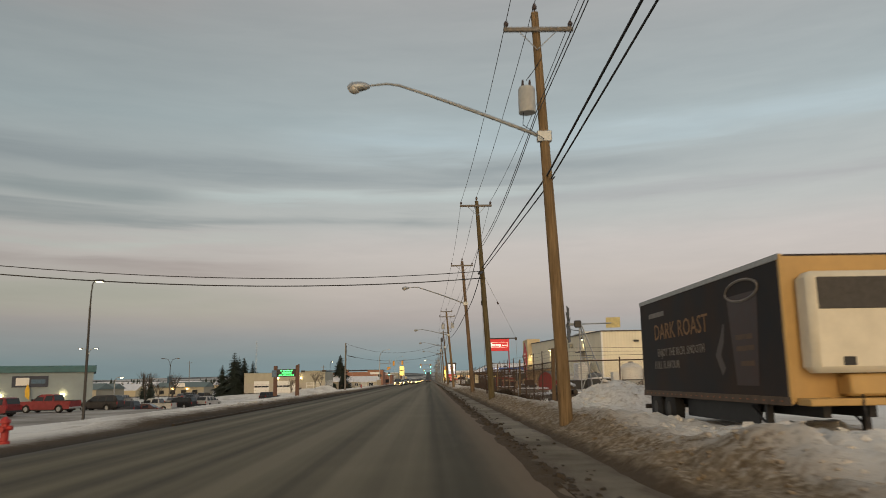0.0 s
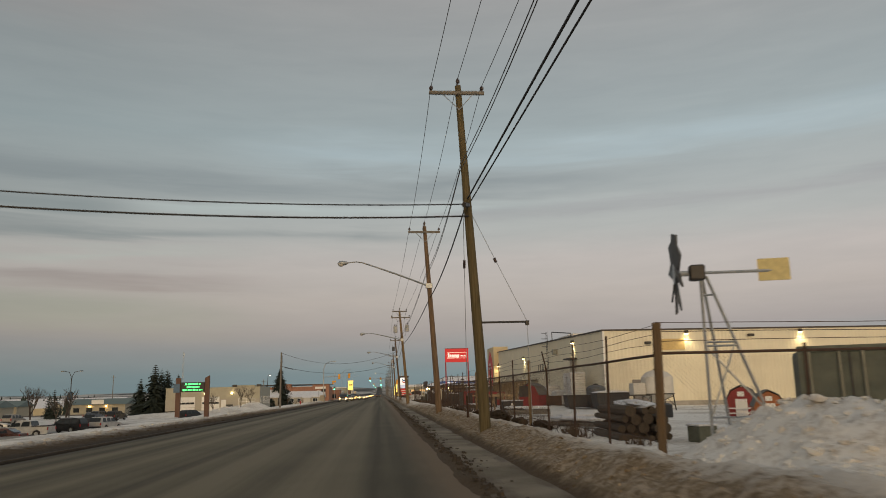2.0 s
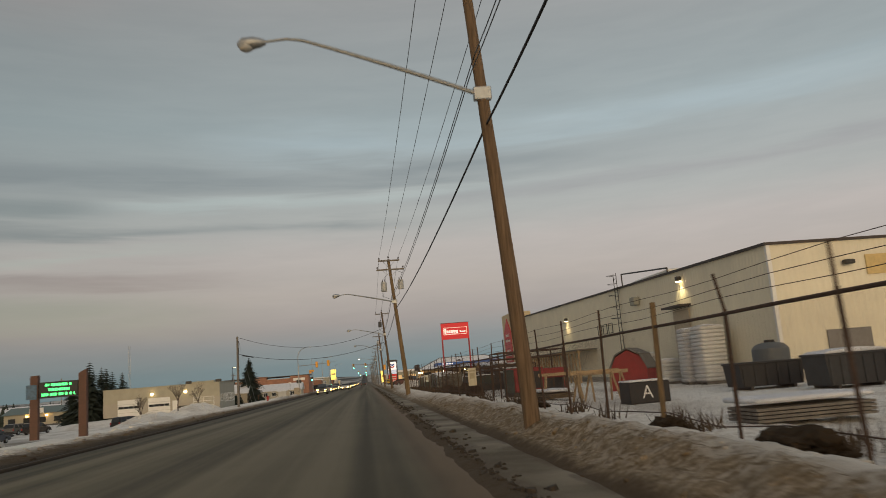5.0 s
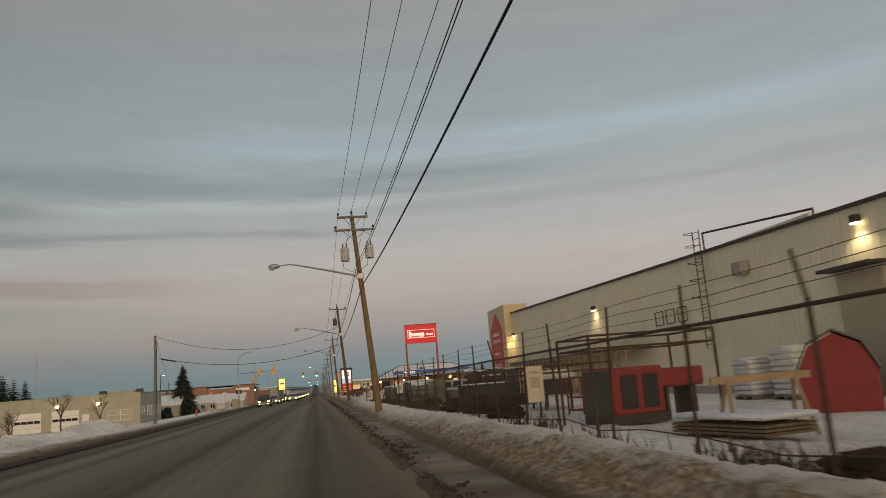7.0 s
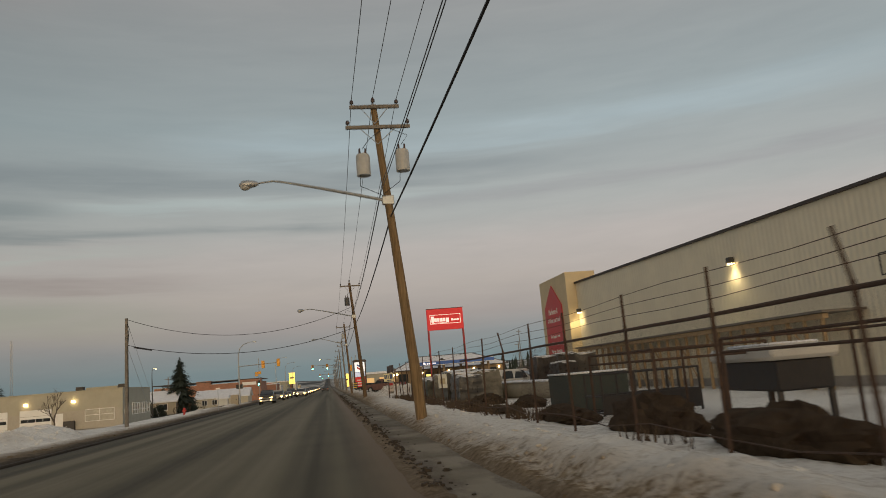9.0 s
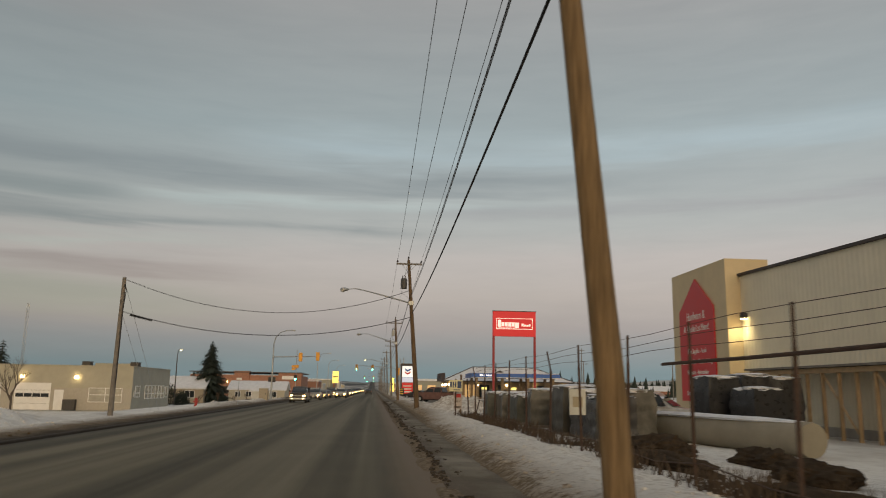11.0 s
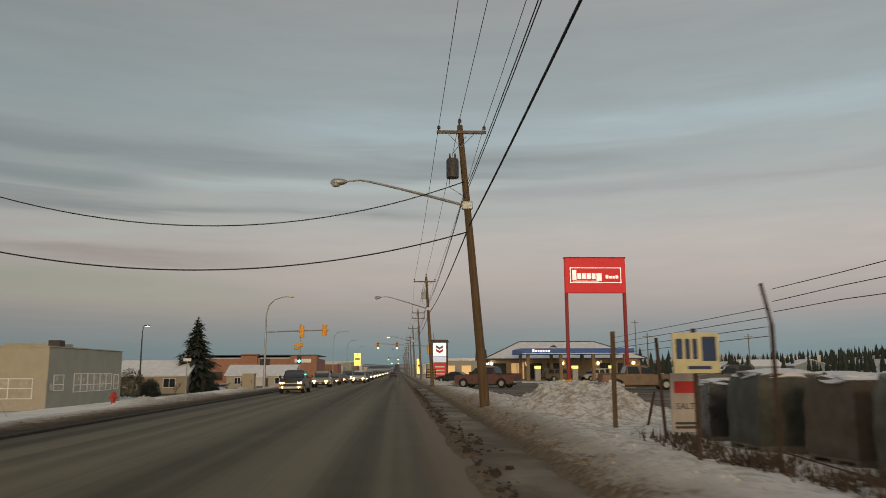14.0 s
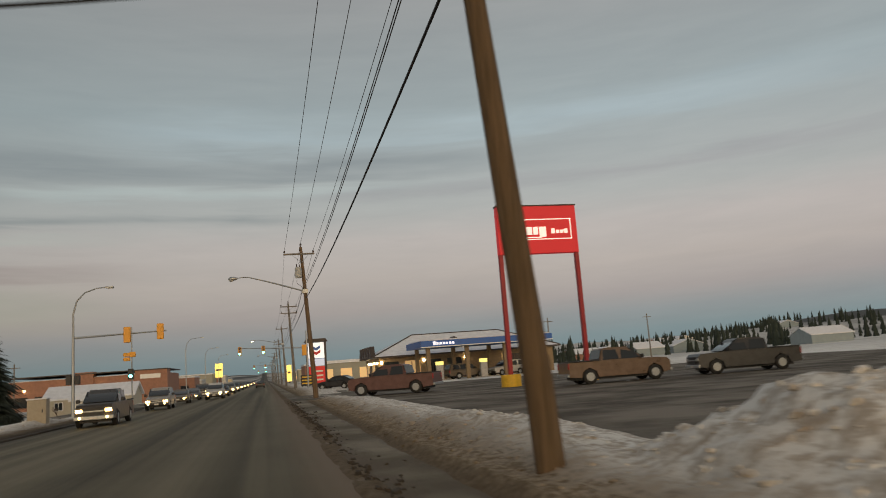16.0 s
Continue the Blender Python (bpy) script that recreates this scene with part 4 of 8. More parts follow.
    pipe(steam, [(-0.006, 3.2, 1.5), (-0.006, 3.5, 1.9), (-0.006, 3.2, 2.25), (-0.006, 3.05, 2.6)], [0.16, 0.2, 0.14, 0.05], 6)
    bmesh.ops.scale(steam, vec=(0.02, 1, 1), verts=steam.verts)
    part("steam_print", steam, mat("steam_print", (0.085, 0.065, 0.055), 0.5, var=0.4, scale=3, bump=0), t, at=pose(-0.004, 0, 0))


trailer()


# ---- fence round the store's yard ----
FX = 5.36


def fence():
    t = thing("yard_fence", pose(0, 0, 0), "rusty chain-link yard fence with barbed wire and leaning posts", "fence")
    rng = random.Random(11)
    y, k = 47.8, 0
    while y < 152:
        g = gy(FX, y)
        lean, lx = rng.gauss(0, 0.10), rng.gauss(0, 0.05)
        wood = k in (4, 9)
        r = 0.09 if k == 0 else (0.055 if wood else 0.032)
        top = 2.72 if k == 0 else (2.55 if wood else 2.16)
        part("post", B(pipe, [(FX, y, g - 0.3), (FX + lx, y + lean, top)], r, 8), WOOD if wood else (DARKWOOD if k == 0 else RUST), t)
        if not wood and k:
            part("barb_arm", B(pipe, [(FX + lx, y + lean, top - 0.02), (FX + lx * 1.2 + (-0.12 if k % 5 == 3 else 0.0), y + lean * 1.25, top + 0.55)], 0.024, 6), RUST, t)
        y += rng.uniform(2.9, 3.4)
        k += 1
    xx = FX + 3.0
    while xx < 17:
        part("post", B(pipe, [(xx, 47.8, -0.2), (xx + rng.gauss(0, 0.05), 47.8, 2.3)], 0.032, 8), RUST, t)
        xx += 3.0
    part("top_rail", B(pipe, [(FX, 47.8 + 1.5 * i, 2.10 + 0.006 * math.sin(i * 1.7) - 0.0006 * i) for i in range(54)], 0.028, 7), RUST, t)
    part("top_rail", B(pipe, [(FX, 47.8, 2.14), (17.4, 47.8, 2.2)], 0.03, 7), RUST, t)
    part("tension_wire", B(pipe, [(FX, 47.8 + 2 * i, 0.45 + 0.08 * math.sin(i * 2.3)) for i in range(53)], 0.012, 5), RUST, t)
    for j, dz in enumerate((0.17, 0.34, 0.52)):
        part("barbed_wire", B(pipe, [(FX, 47.8 + 1.6 * i, 2.14 + dz + 0.03 * math.sin(i * 1.3 + j)) for i in range(66)], 0.005, 4), RUST, t)
        part("barbed_wire", B(pipe, [(FX + 2 * i, 47.76, 2.2 + dz + 0.02 * math.sin(i + j)) for i in range(7)], 0.007, 4), RUST, t)
    # diamond mesh of the fabric
    vs, fs, r = [], [], 0.0015

    def strand(p, q, across):
        o = len(vs)
        for e in (p, q):
            vs.extend([(e[0] + across[0] * r, e[1] + across[1] * r, e[2]), (e[0] - across[0] * r, e[1] - across[1] * r, e[2] + r), (e[0], e[1], e[2] - r * 1.6)])
        fs.extend([(o, o + 1, o + 4, o + 3), (o + 1, o + 2, o + 5, o + 4), (o + 2, o, o + 3, o + 5)])
    pitch, zb, zt = 0.085, 0.42, 2.08
    y = 47.8
    while y < 117:
        strand((FX, y, zb), (FX, y + 1.66, zt), (1, 0))
        strand((FX, y + 1.66, zb), (FX, y, zt), (1, 0))
        y += pitch
    x = FX
    while x < 15.7:
        strand((x, 47.8, zb), (x + 1.66, 47.8, zt), (0, 1))
        strand((x + 1.66, 47.8, zb), (x, 47.8, zt), (0, 1))
        x += pitch
    me = bpy.data.meshes.new("chain_link")
    me.from_pydata(vs, [], fs)
    me.materials.append(RUST)
    ob = new("chain_link", me)
    ob.parent = t
    tagged(ob, "rusty wire mesh", kind="stuff")
    # broken end of the fence by the lot
    for x, y, h, a in ((5.6, 160.5, 2.5, 0.02), (5.7, 157.2, 2.2, -0.12), (6.6, 161.2, 1.0, 0.25)):
        g = gy(x, y)
        part("post", B(pipe, [(x, y, g - 0.2), (x + a, y, h)], 0.06 if h > 2.3 else 0.035, 8), DARKWOOD if h > 2.3 else RUST, t)
    for j in range(4):
        part("barbed_wire", B(pipe, [(FX, 152, 2.0 + 0.13 * j), (5.6, 160.5, 1.95 + 0.13 * j)], 0.005, 4), RUST, t)


fence()


# ---- the store ----
def store():
    t = thing("store_building", pose(18.15, 94.0, -0.1), "large cream metal-clad store with a dark roof edge and wall lamps", "building")
    D, W = 62.3, 46.0

    def eave(y):
        return 6.22 + 0.0215 * y
    # ribbed cladding on the street side, and a core behind it
    def ribs(length, n, top0, top1):
        bm = bmesh.new()
        prev = None
        for i in range(n * 4 + 1):
            u = length * i / (n * 4)
            off = -0.014 if i % 4 in (0, 1) else 0.0
            h = top0 + (top1 - top0) * i / (n * 4)
            a, b, c = bm.verts.new((off, u, 0.0)), bm.verts.new((off, u, h)), None
            if prev:
                bm.faces.new((prev[0], a, b, prev[1]))
            prev = (a, b)
        return bm
    part("wall", ribs(D, 200, eave(0), eave(D)), CREAM, t, "cream ribbed steel wall", smooth=False)
    s = ribs(W, 150, eave(0), eave(0) + 0.15)
    bmesh.ops.rotate(s, cent=(0, 0, 0), matrix=Matrix.Rotation(radians(-90), 3, "Z"), verts=s.verts)
    bmesh.ops.scale(s, vec=(1, -1, 1), verts=s.verts)
    bmesh.ops.translate(s, vec=(0, 0, 0), verts=s.verts)
    for v in s.verts:
        v.co.y = -abs(v.co.y)
    part("wall", s, CREAM, t, "cream ribbed steel wall", smooth=False)
    bm = bmesh.new()
    prism(bm, [(0.01, 0.0), (D, 0.0), (D, eave(D) - 0.05), (0.01, eave(0) - 0.05)], 0.01, W, "x")
    part("core", bm, CREAM, t)
    bm = bmesh.new()
    prism(bm, [(-0.1, eave(0)), (D, eave(D)), (D, eave(D) + 0.12), (-0.1, eave(0) + 0.12)], -0.14, W + 0.1, "x")
    part("roof", bm, DARKTRIM, t, "dark brown roof edge")
    part("corner_trim", boxes((-0.06, 0.12, -0.06, 0.12, 0.0, eave(0)), bevel=0.01), WHITE, t)
    part("base_band", boxes((-0.05, 0.0, 0.0, D, 0.0, 0.5)), mat("concrete_footing", (0.35, 0.33, 0.30), 0.9, var=0.2, scale=2), t)
    part("base_band", boxes((-0.05, W, -0.05, 0.0, 0.0, 0.5)), mat("concrete_footing", (0.3, 0.3, 0.3)), t)
    # parapet block with the red arrow sign
    py = 55.7
    part("parapet", boxes((-0.75, 1.5, py, py + 6.7, 0.0, 8.3), bevel=0.02), CREAMFLAT, t, "tall cream parapet block")
    bm = bmesh.new()
    prism(bm, [(py + 1.3, 1.3), (py + 5.6, 1.3), (py + 5.6, 6.1), (py + 3.45, 7.75), (py + 1.3, 6.1)], -0.84, -0.77, "x")
    sg2 = part("wall_sign", bm, REDPAINT, t, "red arrow-shaped wall sign with white words")
    face = Matrix(((0, 0, -1, 0), (-1, 0, 0, 0), (0, 1, 0, 0), (0, 0, 0, 1)))
    words = [("Hardware &", 5.75, 0.62), ("A Whole Lot More!", 5.1, 0.52), ("Farm Supplies - Feeds", 3.9, 0.36), ("Lawn & Garden - Outdoor Living", 3.35, 0.36), ("Hardware - Automotive", 2.8, 0.36), ("Plumbing & Electrical", 2.25, 0.36), ("Pet Supplies - Housewares", 1.7, 0.36)]
    for w, z, s in words:
        lettering("word", w, s, WHITE, sg2, Matrix.Translation((-0.85, py + 3.45, z)) @ face, "", 0.006, 0.74)
    # wall lamps, lit
    lampspots = [(-0.16, 9.5, 5.85, 0), (-0.16, 34.4, 5.5, 0), (-0.16, 55.2, 5.3, 0), (7.0, -0.16, 5.9, 1), (16.8, -0.16, 5.9, 1)]
    for x, y, z, side in lampspots:
        lo = part("wall_lamp", boxes((x - 0.14, x + 0.14, y - 0.14, y + 0.14, z, z + 0.26), bevel=0.03), DARKSTEEL, t, "lit dark wall-pack lamp")
        part("lens", boxes((x - 0.12, x + 0.12, y - 0.12, y + 0.12, z - 0.06, z - 0.005), bevel=0.02), LAMPON, lo)
        pl = new("wall_lamp_light", bpy.data.lights.new("wall_lamp_light", "SPOT"))
        pl.data.energy, pl.data.color, pl.data.shadow_soft_size = 75, (1.0, 0.80, 0.42), 0.12
        pl.data.spot_size, pl.data.spot_blend = radians(130), 0.6
        ox, oy = (-0.18, 0) if side == 0 else (0, -0.18)
        pl.matrix_world = look((18.15 + x + ox, 94 + y + oy, z - 0.25), (18.15 + x + ox * 0.2, 94 + y + oy * 0.2, 0))
    # ladder, hatch frame, awning, doors
    for yy in (19.6, 20.2):
        part("ladder_rail", B(pipe, [(-0.25, yy, 2.2), (-0.25, yy, 7.75)], 0.025, 6), DARKSTEEL, t)
    for i in range(17):
        part("ladder_rung", B(pipe, [(-0.25, 19.6, 2.4 + 0.31 * i), (-0.25, 20.2, 2.4 + 0.31 * i)], 0.016, 6), DARKSTEEL, t)
    bm = bmesh.new()
    for z in (4.6, 5.4, 6.2, 7.0, 7.6):
        pipe(bm, [(-0.25, 19.55, z), (-0.7, 19.6, z), (-0.85, 19.9, z), (-0.7, 20.2, z), (-0.25, 20.25, z)], 0.016, 5)
    part("ladder_cage", bm, DARKSTEEL, t)
    bm = bmesh.new()
    pipe(bm, [(0.5, 12.4, 6.5), (0.5, 12.4, 7.0), (0.5, 20.6, 7.75), (0.5, 20.6, 6.7)], 0.05, 6)
    part("roof_frame", bm, DARKSTEEL, t)
    part("roof_unit", boxes((0.9, 4.5, 13.2, 19.6, 6.6, 7.05), bevel=0.05), WHITE, t, "white roof-top unit")
    part("awning", boxes((-0.7, 0.0, 8.6, 11.2, 4.35, 4.47)), DARKTRIM, t)
    part("hatch", boxes((-0.45, -0.04, 16.2, 17.0, 5.15, 5.7), bevel=0.05), GREYWALL, t)
    part("door", boxes((-0.09, -0.03, 8.8, 11.0, 0.0, 4.2)), mat("beige_roller_door", (0.46, 0.40, 0.30), 0.7, var=0.12, bump=0.1), t, "beige roller door")
    part("door", boxes((2.2, 4.3, -0.09, -0.03, 0.0, 2.25)), mat("grey_steel_door", (0.20, 0.19, 0.18), 0.6, var=0.15), t, "grey steel double door")
    for yy in (22.0, 23.3, 24.6):
        part("wall_frame", B(pipe, [(-0.12, yy, 3.7), (-0.12, yy + 0.9, 3.7), (-0.12, yy + 0.9, 4.4), (-0.12, yy, 4.4), (-0.12, yy, 3.7)], 0.03, 5), DARKSTEEL, t)
    part("floodlight", boxes((3.4, 3.9, -0.4, -0.1, 5.1, 5.3), bevel=0.04), DARKSTEEL, t)
    part("floodlight", boxes((12.2, 12.7, -0.4, -0.1, 5.6, 5.8), bevel=0.04), DARKSTEEL, t)
    part("wall_sign", boxes((4.6, 6.8, -0.08, -0.03, 4.6, 5.5)), mat("faded_board", (0.62, 0.46, 0.20), 0.7, var=0.15), t, "faded yellow board")
    # a timber lean-to rack along the street wall
    for i in range(26):
        y = 27.0 + i * 1.0
        part("rack_post", boxes((-1.5, -1.38, y - 0.05, y + 0.05, 0.1, 2.5)), LUMBER, t)
        if i % 3 == 0:
            part("rack_brace", B(pipe, [(-1.44, y, 0.3), (-1.44, y + 1.9, 2.4)], 0.05, 4), LUMBER, t)
    part("rack_beam", boxes((-1.55, -1.33, 26.8, 52.2, 2.5, 2.68)), LUMBER, t)
    part("rack_roof", boxes((-1.7, 0.0, 26.6, 52.4, 2.7, 2.78)), GREYWOOD, t)


store()


# ---- vehicles ----
def paint(name, c):
    return mat(name, c, 0.32, 0.2, var=0.25, scale=2.5, fine=30, bump=0.02, tint=tuple(min(1, v * 1.15 + 0.02) for v in c))


def wheels(t, L, W, xs, r):
    for x in xs:
        for s in (-1, 1):
            y = s * (W / 2 - 0.12)
            w = part("wheel", B(pipe, [(x, y - 0.13, r), (x, y - 0.10, r), (x, y + 0.10, r), (x, y + 0.13, r)], [r * 0.88, r, r, r * 0.88], 20), RUBBER, t)
            part("rim", B(pipe, [(x, y - 0.138, r), (x, y + 0.138, r)], r * 0.58, 12), GALV, w)


def vehicle(kind, m, color, label, lit=False, group=""):
    """Nose along local +x, wheels on local z = 0."""
    t = thing({"pickup": "pickup_truck", "suv": "suv", "sedan": "car"}[kind], m, label, {"pickup": "pickup truck", "suv": "suv", "sedan": "car"}[kind], group)
    spec = {"pickup": (5.8, 1.98, 1.88, 0.40), "suv": (4.8, 1.9, 1.75, 0.36), "sedan": (4.6, 1.8, 1.42, 0.32)}[kind]
    L, W, H, r = spec
    a, b = L / 2, -L / 2
    fx, rx = a - 0.95, b + 1.15

    def arch(cx):
        return [(cx - r * 1.22, 0.36), (cx - r * 0.95, r + r * 0.72), (cx, r + r * 1.18), (cx + r * 0.95, r + r * 0.72), (cx + r * 1.22, 0.36)]
    if kind == "pickup":
        belt, hood = 1.20, 1.20
        low = [(b, 0.42), (b, belt), (b + 1.75, belt), (b + 1.76, belt + 0.02), (a - 1.45, belt), (a - 1.3, hood), (a - 0.15, hood - 0.06), (a, hood - 0.2), (a, 0.45)]
        cab = [(b + 1.78, belt - 0.03), (b + 1.95, H - 0.06), (b + 2.3, H), (a - 2.35, H - 0.01), (a - 1.45, belt - 0.03)]
        glassx = [(b + 1.98, b + 2.9), (b + 3.0, a - 1.95)]
    elif kind == "suv":
        belt, hood = 1.08, 1.05
        low = [(b, 0.42), (b, belt), (a - 1.25, belt), (a - 1.15, hood), (a - 0.1, hood - 0.12), (a, hood - 0.3), (a, 0.42)]
        cab = [(b + 0.03, belt - 0.03), (b + 0.25, H - 0.05), (b + 0.6, H), (a - 2.1, H - 0.02), (a - 1.25, belt - 0.03)]
        glassx = [(b + 0.5, b + 1.3), (b + 1.4, b + 2.25), (b + 2.33, a - 1.75)]
    else:
        belt, hood = 0.92, 0.90
        low = [(b, 0.38), (b, belt - 0.05), (b + 0.7, belt), (a - 1.4, belt), (a - 1.3, hood), (a - 0.1, hood - 0.16), (a, hood - 0.32), (a, 0.34)]
        cab = [(b + 0.55, belt - 0.03), (b + 1.25, H - 0.02), (b + 1.6, H), (a - 2.3, H - 0.01), (a - 1.35, belt - 0.03)]
        glassx = [(b + 1.2, b + 2.0), (b + 2.1, a - 1.9)]
    outline = low + arch(fx)[::-1] + arch(rx)[::-1]
    bm = bmesh.new()
    prism(bm, outline, -W / 2, W / 2, "y")
    for v in bm.verts:
        if v.co.z > hood - 0.35:
            v.co.y *= 0.93
        if v.co.x > a - 0.2:
            v.co.y *= 0.93
    rim = [e for e in bm.edges if min(v.co.z for v in e.verts) > 0.55 and len(e.link_faces) == 2 and e.calc_face_angle(0) > 0.35 and not (abs(e.verts[0].co.y - e.verts[1].co.y) > 0.5 and max(v.co.z for v in e.verts) < belt - 0.2)]
    bmesh.ops.bevel(bm, geom=rim, offset=0.07, segments=3, affect="EDGES", clamp_overlap=True)
    part("body", bm, color, t)
    bm = bmesh.new()
    prism(bm, cab, -W / 2 + 0.1, W / 2 - 0.1, "y")
    top = [v for v in bm.verts if v.co.z > belt + 0.2]
    for v in top:
        v.co.y *= 0.82
    bmesh.ops.bevel(bm, geom=[e for e in bm.edges if max(v.co.z for v in e.verts) > belt + 0.2], offset=0.07, segments=3, affect="EDGES", clamp_overlap=True)
    part("cabin", bm, color, t)
    for g0, g1 in glassx:
        for s in (-1, 1):
            bm = bmesh.new()
            yo, yi = s * (W / 2 - 0.095), s * (W / 2 - 0.10) * 0.83
            lift = 0.22 if g1 > a - 2.2 else 0.0
            q = [(g0, yo, belt + 0.03), (g1 + lift, yo, belt + 0.03), (g1 - 0.12, yi + s * 0.012, H - 0.13), (g0 + 0.06, yi + s * 0.012, H - 0.13)]
            v = [bm.verts.new(p) for p in q] + [bm.verts.new((p[0], p[1] - s * 0.03, p[2])) for p in q]
            for f in ((0, 1, 2, 3), (7, 6, 5, 4), (0, 4, 5, 1), (1, 5, 6, 2), (2, 6, 7, 3), (3, 7, 4, 0)):
                bm.faces.new([v[i] for i in f])
            bmesh.ops.recalc_face_normals(bm, faces=bm.faces)
            part("side_window", bm, GLASS, t)
    (x0, z0), (x1, z1) = cab[-1], cab[-2]
    bm = bmesh.new()
    prism(bm, [(x0 + 0.015, z0 + 0.07), (x0 + 0.035, z0 + 0.07), (x1 + 0.035, z1 - 0.06), (x1 + 0.015, z1 - 0.06)], -W / 2 + 0.2, W / 2 - 0.2, "y")
    part("windscreen", bm, GLASS, t)
    (x0, z0), (x1, z1) = cab[0], cab[1]
    bm = bmesh.new()
    prism(bm, [(x0 - 0.02, z0 + 0.12), (x0, z0 + 0.12), (x1, z1 - 0.04), (x1 - 0.02, z1 - 0.04)], -W / 2 + 0.22, W / 2 - 0.22, "y")
    part("rear_window", bm, GLASS, t)
    part("bumper", boxes((a - 0.06, a + 0.08, -W / 2 + 0.04, W / 2 - 0.04, 0.38, 0.58), bevel=0.03), GALV if kind == "pickup" else BLACK, t)
    part("bumper", boxes((b - 0.10, b + 0.04, -W / 2 + 0.05, W / 2 - 0.05, 0.42, 0.60), bevel=0.03), GALV if kind == "pickup" else BLACK, t)
    part("grille", boxes((a - 0.02, a + 0.03, -W / 2 + 0.50, W / 2 - 0.50, 0.60, hood - (0.20 if kind == "pickup" else 0.30)), bevel=0.01), BLACK, t)
    part("grille_bar", boxes((a + 0.03, a + 0.05, -W / 2 + 0.52, W / 2 - 0.52, hood - 0.42, hood - 0.36)), GALV, t)
    part("number_plate", boxes((a + 0.081, a + 0.09, -0.16, 0.16, 0.42, 0.54)), OFFWHITE, t)
    for s in (-1, 1):
        part("headlight", boxes((a - 0.08, a + 0.035, s * (W / 2 - 0.29) - 0.17, s * (W / 2 - 0.29) + 0.17, hood - 0.44, hood - 0.28), bevel=0.02), HEADLIGHT if lit else LAMPOFF, t)
        if lit:
            part("fog_lamp", B(pipe, [(a + 0.06, s * (W / 2 - 0.34), 0.50), (a + 0.10, s * (W / 2 - 0.34), 0.50)], 0.07, 10), HEADLIGHT, t)
        part("taillight", boxes((b - 0.03, b + 0.04, s * (W / 2 - 0.12) - 0.09, s * (W / 2 - 0.12) + 0.09, belt - 0.36, belt - 0.05), bevel=0.01), mat("red_tail_lens", (0.35, 0.02, 0.02), 0.3, bump=0), t)
        part("mirror", boxes((a - 1.75, a - 1.6, s * (W / 2 + 0.11) - 0.1, s * (W / 2 + 0.11) + 0.1, belt + 0.02, belt + 0.22), bevel=0.03), BLACK, t)
    if kind == "pickup":
        part("bed_floor", boxes((b + 0.07, b + 1.74, -W / 2 + 0.09, W / 2 - 0.09, belt + 0.003, belt + 0.012)), BLACK, t, "dark open cargo bed")
        for s in (-1, 1):
            part("bed_rail", boxes((b + 0.02, b + 1.76, s * (W / 2 - 0.05) - 0.05, s * (W / 2 - 0.05) + 0.05, belt, belt + 0.06), bevel=0.015), BLACK, t)
    part("underbody", boxes((b + 0.4, a - 0.4, -W / 2 + 0.25, W / 2 - 0.25, 0.24, 0.5)), BLACK, t)
    wheels(t, L, W, (fx, rx), r)
    return t


SILVER, BRONZE = paint("dirty_silver_paint", (0.34, 0.32, 0.29)), paint("bronze_paint", (0.135, 0.084, 0.052))
DARKRED, RED = paint("dark_red_paint", (0.12, 0.055, 0.045)), paint("red_car_paint", (0.22, 0.016, 0.020))
CARBLACK, CARWHITE = paint("black_car_paint", (0.014, 0.014, 0.016)), paint("white_car_paint", (0.55, 0.54, 0.52))
DUSTY = paint("road_salt_brown_paint", (0.135, 0.108, 0.076))
CARBLUE, CARGREY = paint("dark_blue_paint", (0.03, 0.04, 0.06)), paint("grey_car_paint", (0.13, 0.13, 0.13))

# traffic waiting in the opposite lanes
vehicle("pickup", pose(-8.3, 206.5, fall(-8.3), 0, 0, -90), paint("dirty_dark_brown_paint", (0.045, 0.036, 0.026)), "dirty dark brown pickup truck with headlights on in the street", True)
QUEUE = [("suv", -8.2, 228, SILVER, 1), ("sedan", -8.2, 243, DUSTY, 1), ("suv", -5.2, 249, CARWHITE, 1), ("sedan", -8.2, 256, CARGREY, 1), ("sedan", -5.2, 263, CARBLACK, 1), ("pickup", -8.2, 271, DUSTY, 1), ("suv", -5.2, 281, SILVER, 1), ("sedan", -8.2, 288, CARBLUE, 1), ("suv", -5.2, 300, CARGREY, 1), ("sedan", -8.2, 309, SILVER, 1), ("suv", -5.2, 322, DUSTY, 1), ("sedan", -8.2, 334, RED, 1), ("suv", -5.2, 346, CARGREY, 1), ("sedan", -8.2, 362, SILVER, 1), ("suv", -5.2, 380, CARGREY, 1), ("sedan", -8.2, 402, CARGREY, 1), ("suv", -5.2, 428, SILVER, 1), ("sedan", -8.2, 455, CARBLACK, 1), ("suv", -5.2, 490, CARWHITE, 1)]
WORDS = {id(CARWHITE): "white", id(CARGREY): "grey", id(SILVER): "silver", id(CARBLACK): "black", id(CARBLUE): "dark blue", id(RED): "red", id(DUSTY): "road-dirty brown"}
for kind, x, y, c, lit in QUEUE:
    noun = {"pickup": "pickup truck", "suv": "sport utility vehicle", "sedan": "sedan"}[kind]
    vehicle(kind, pose(x, y, fall(x), 0, 0, -90), c, WORDS[id(c)] + " " + noun + (" with headlights lit waiting in the street" if lit else " passing along the street"), bool(lit), "oncoming traffic")
vehicle("sedan", pose(-1.0, 330, 0, 0, 0, 90), CARBLACK, "dark sedan seen from behind far down the street")

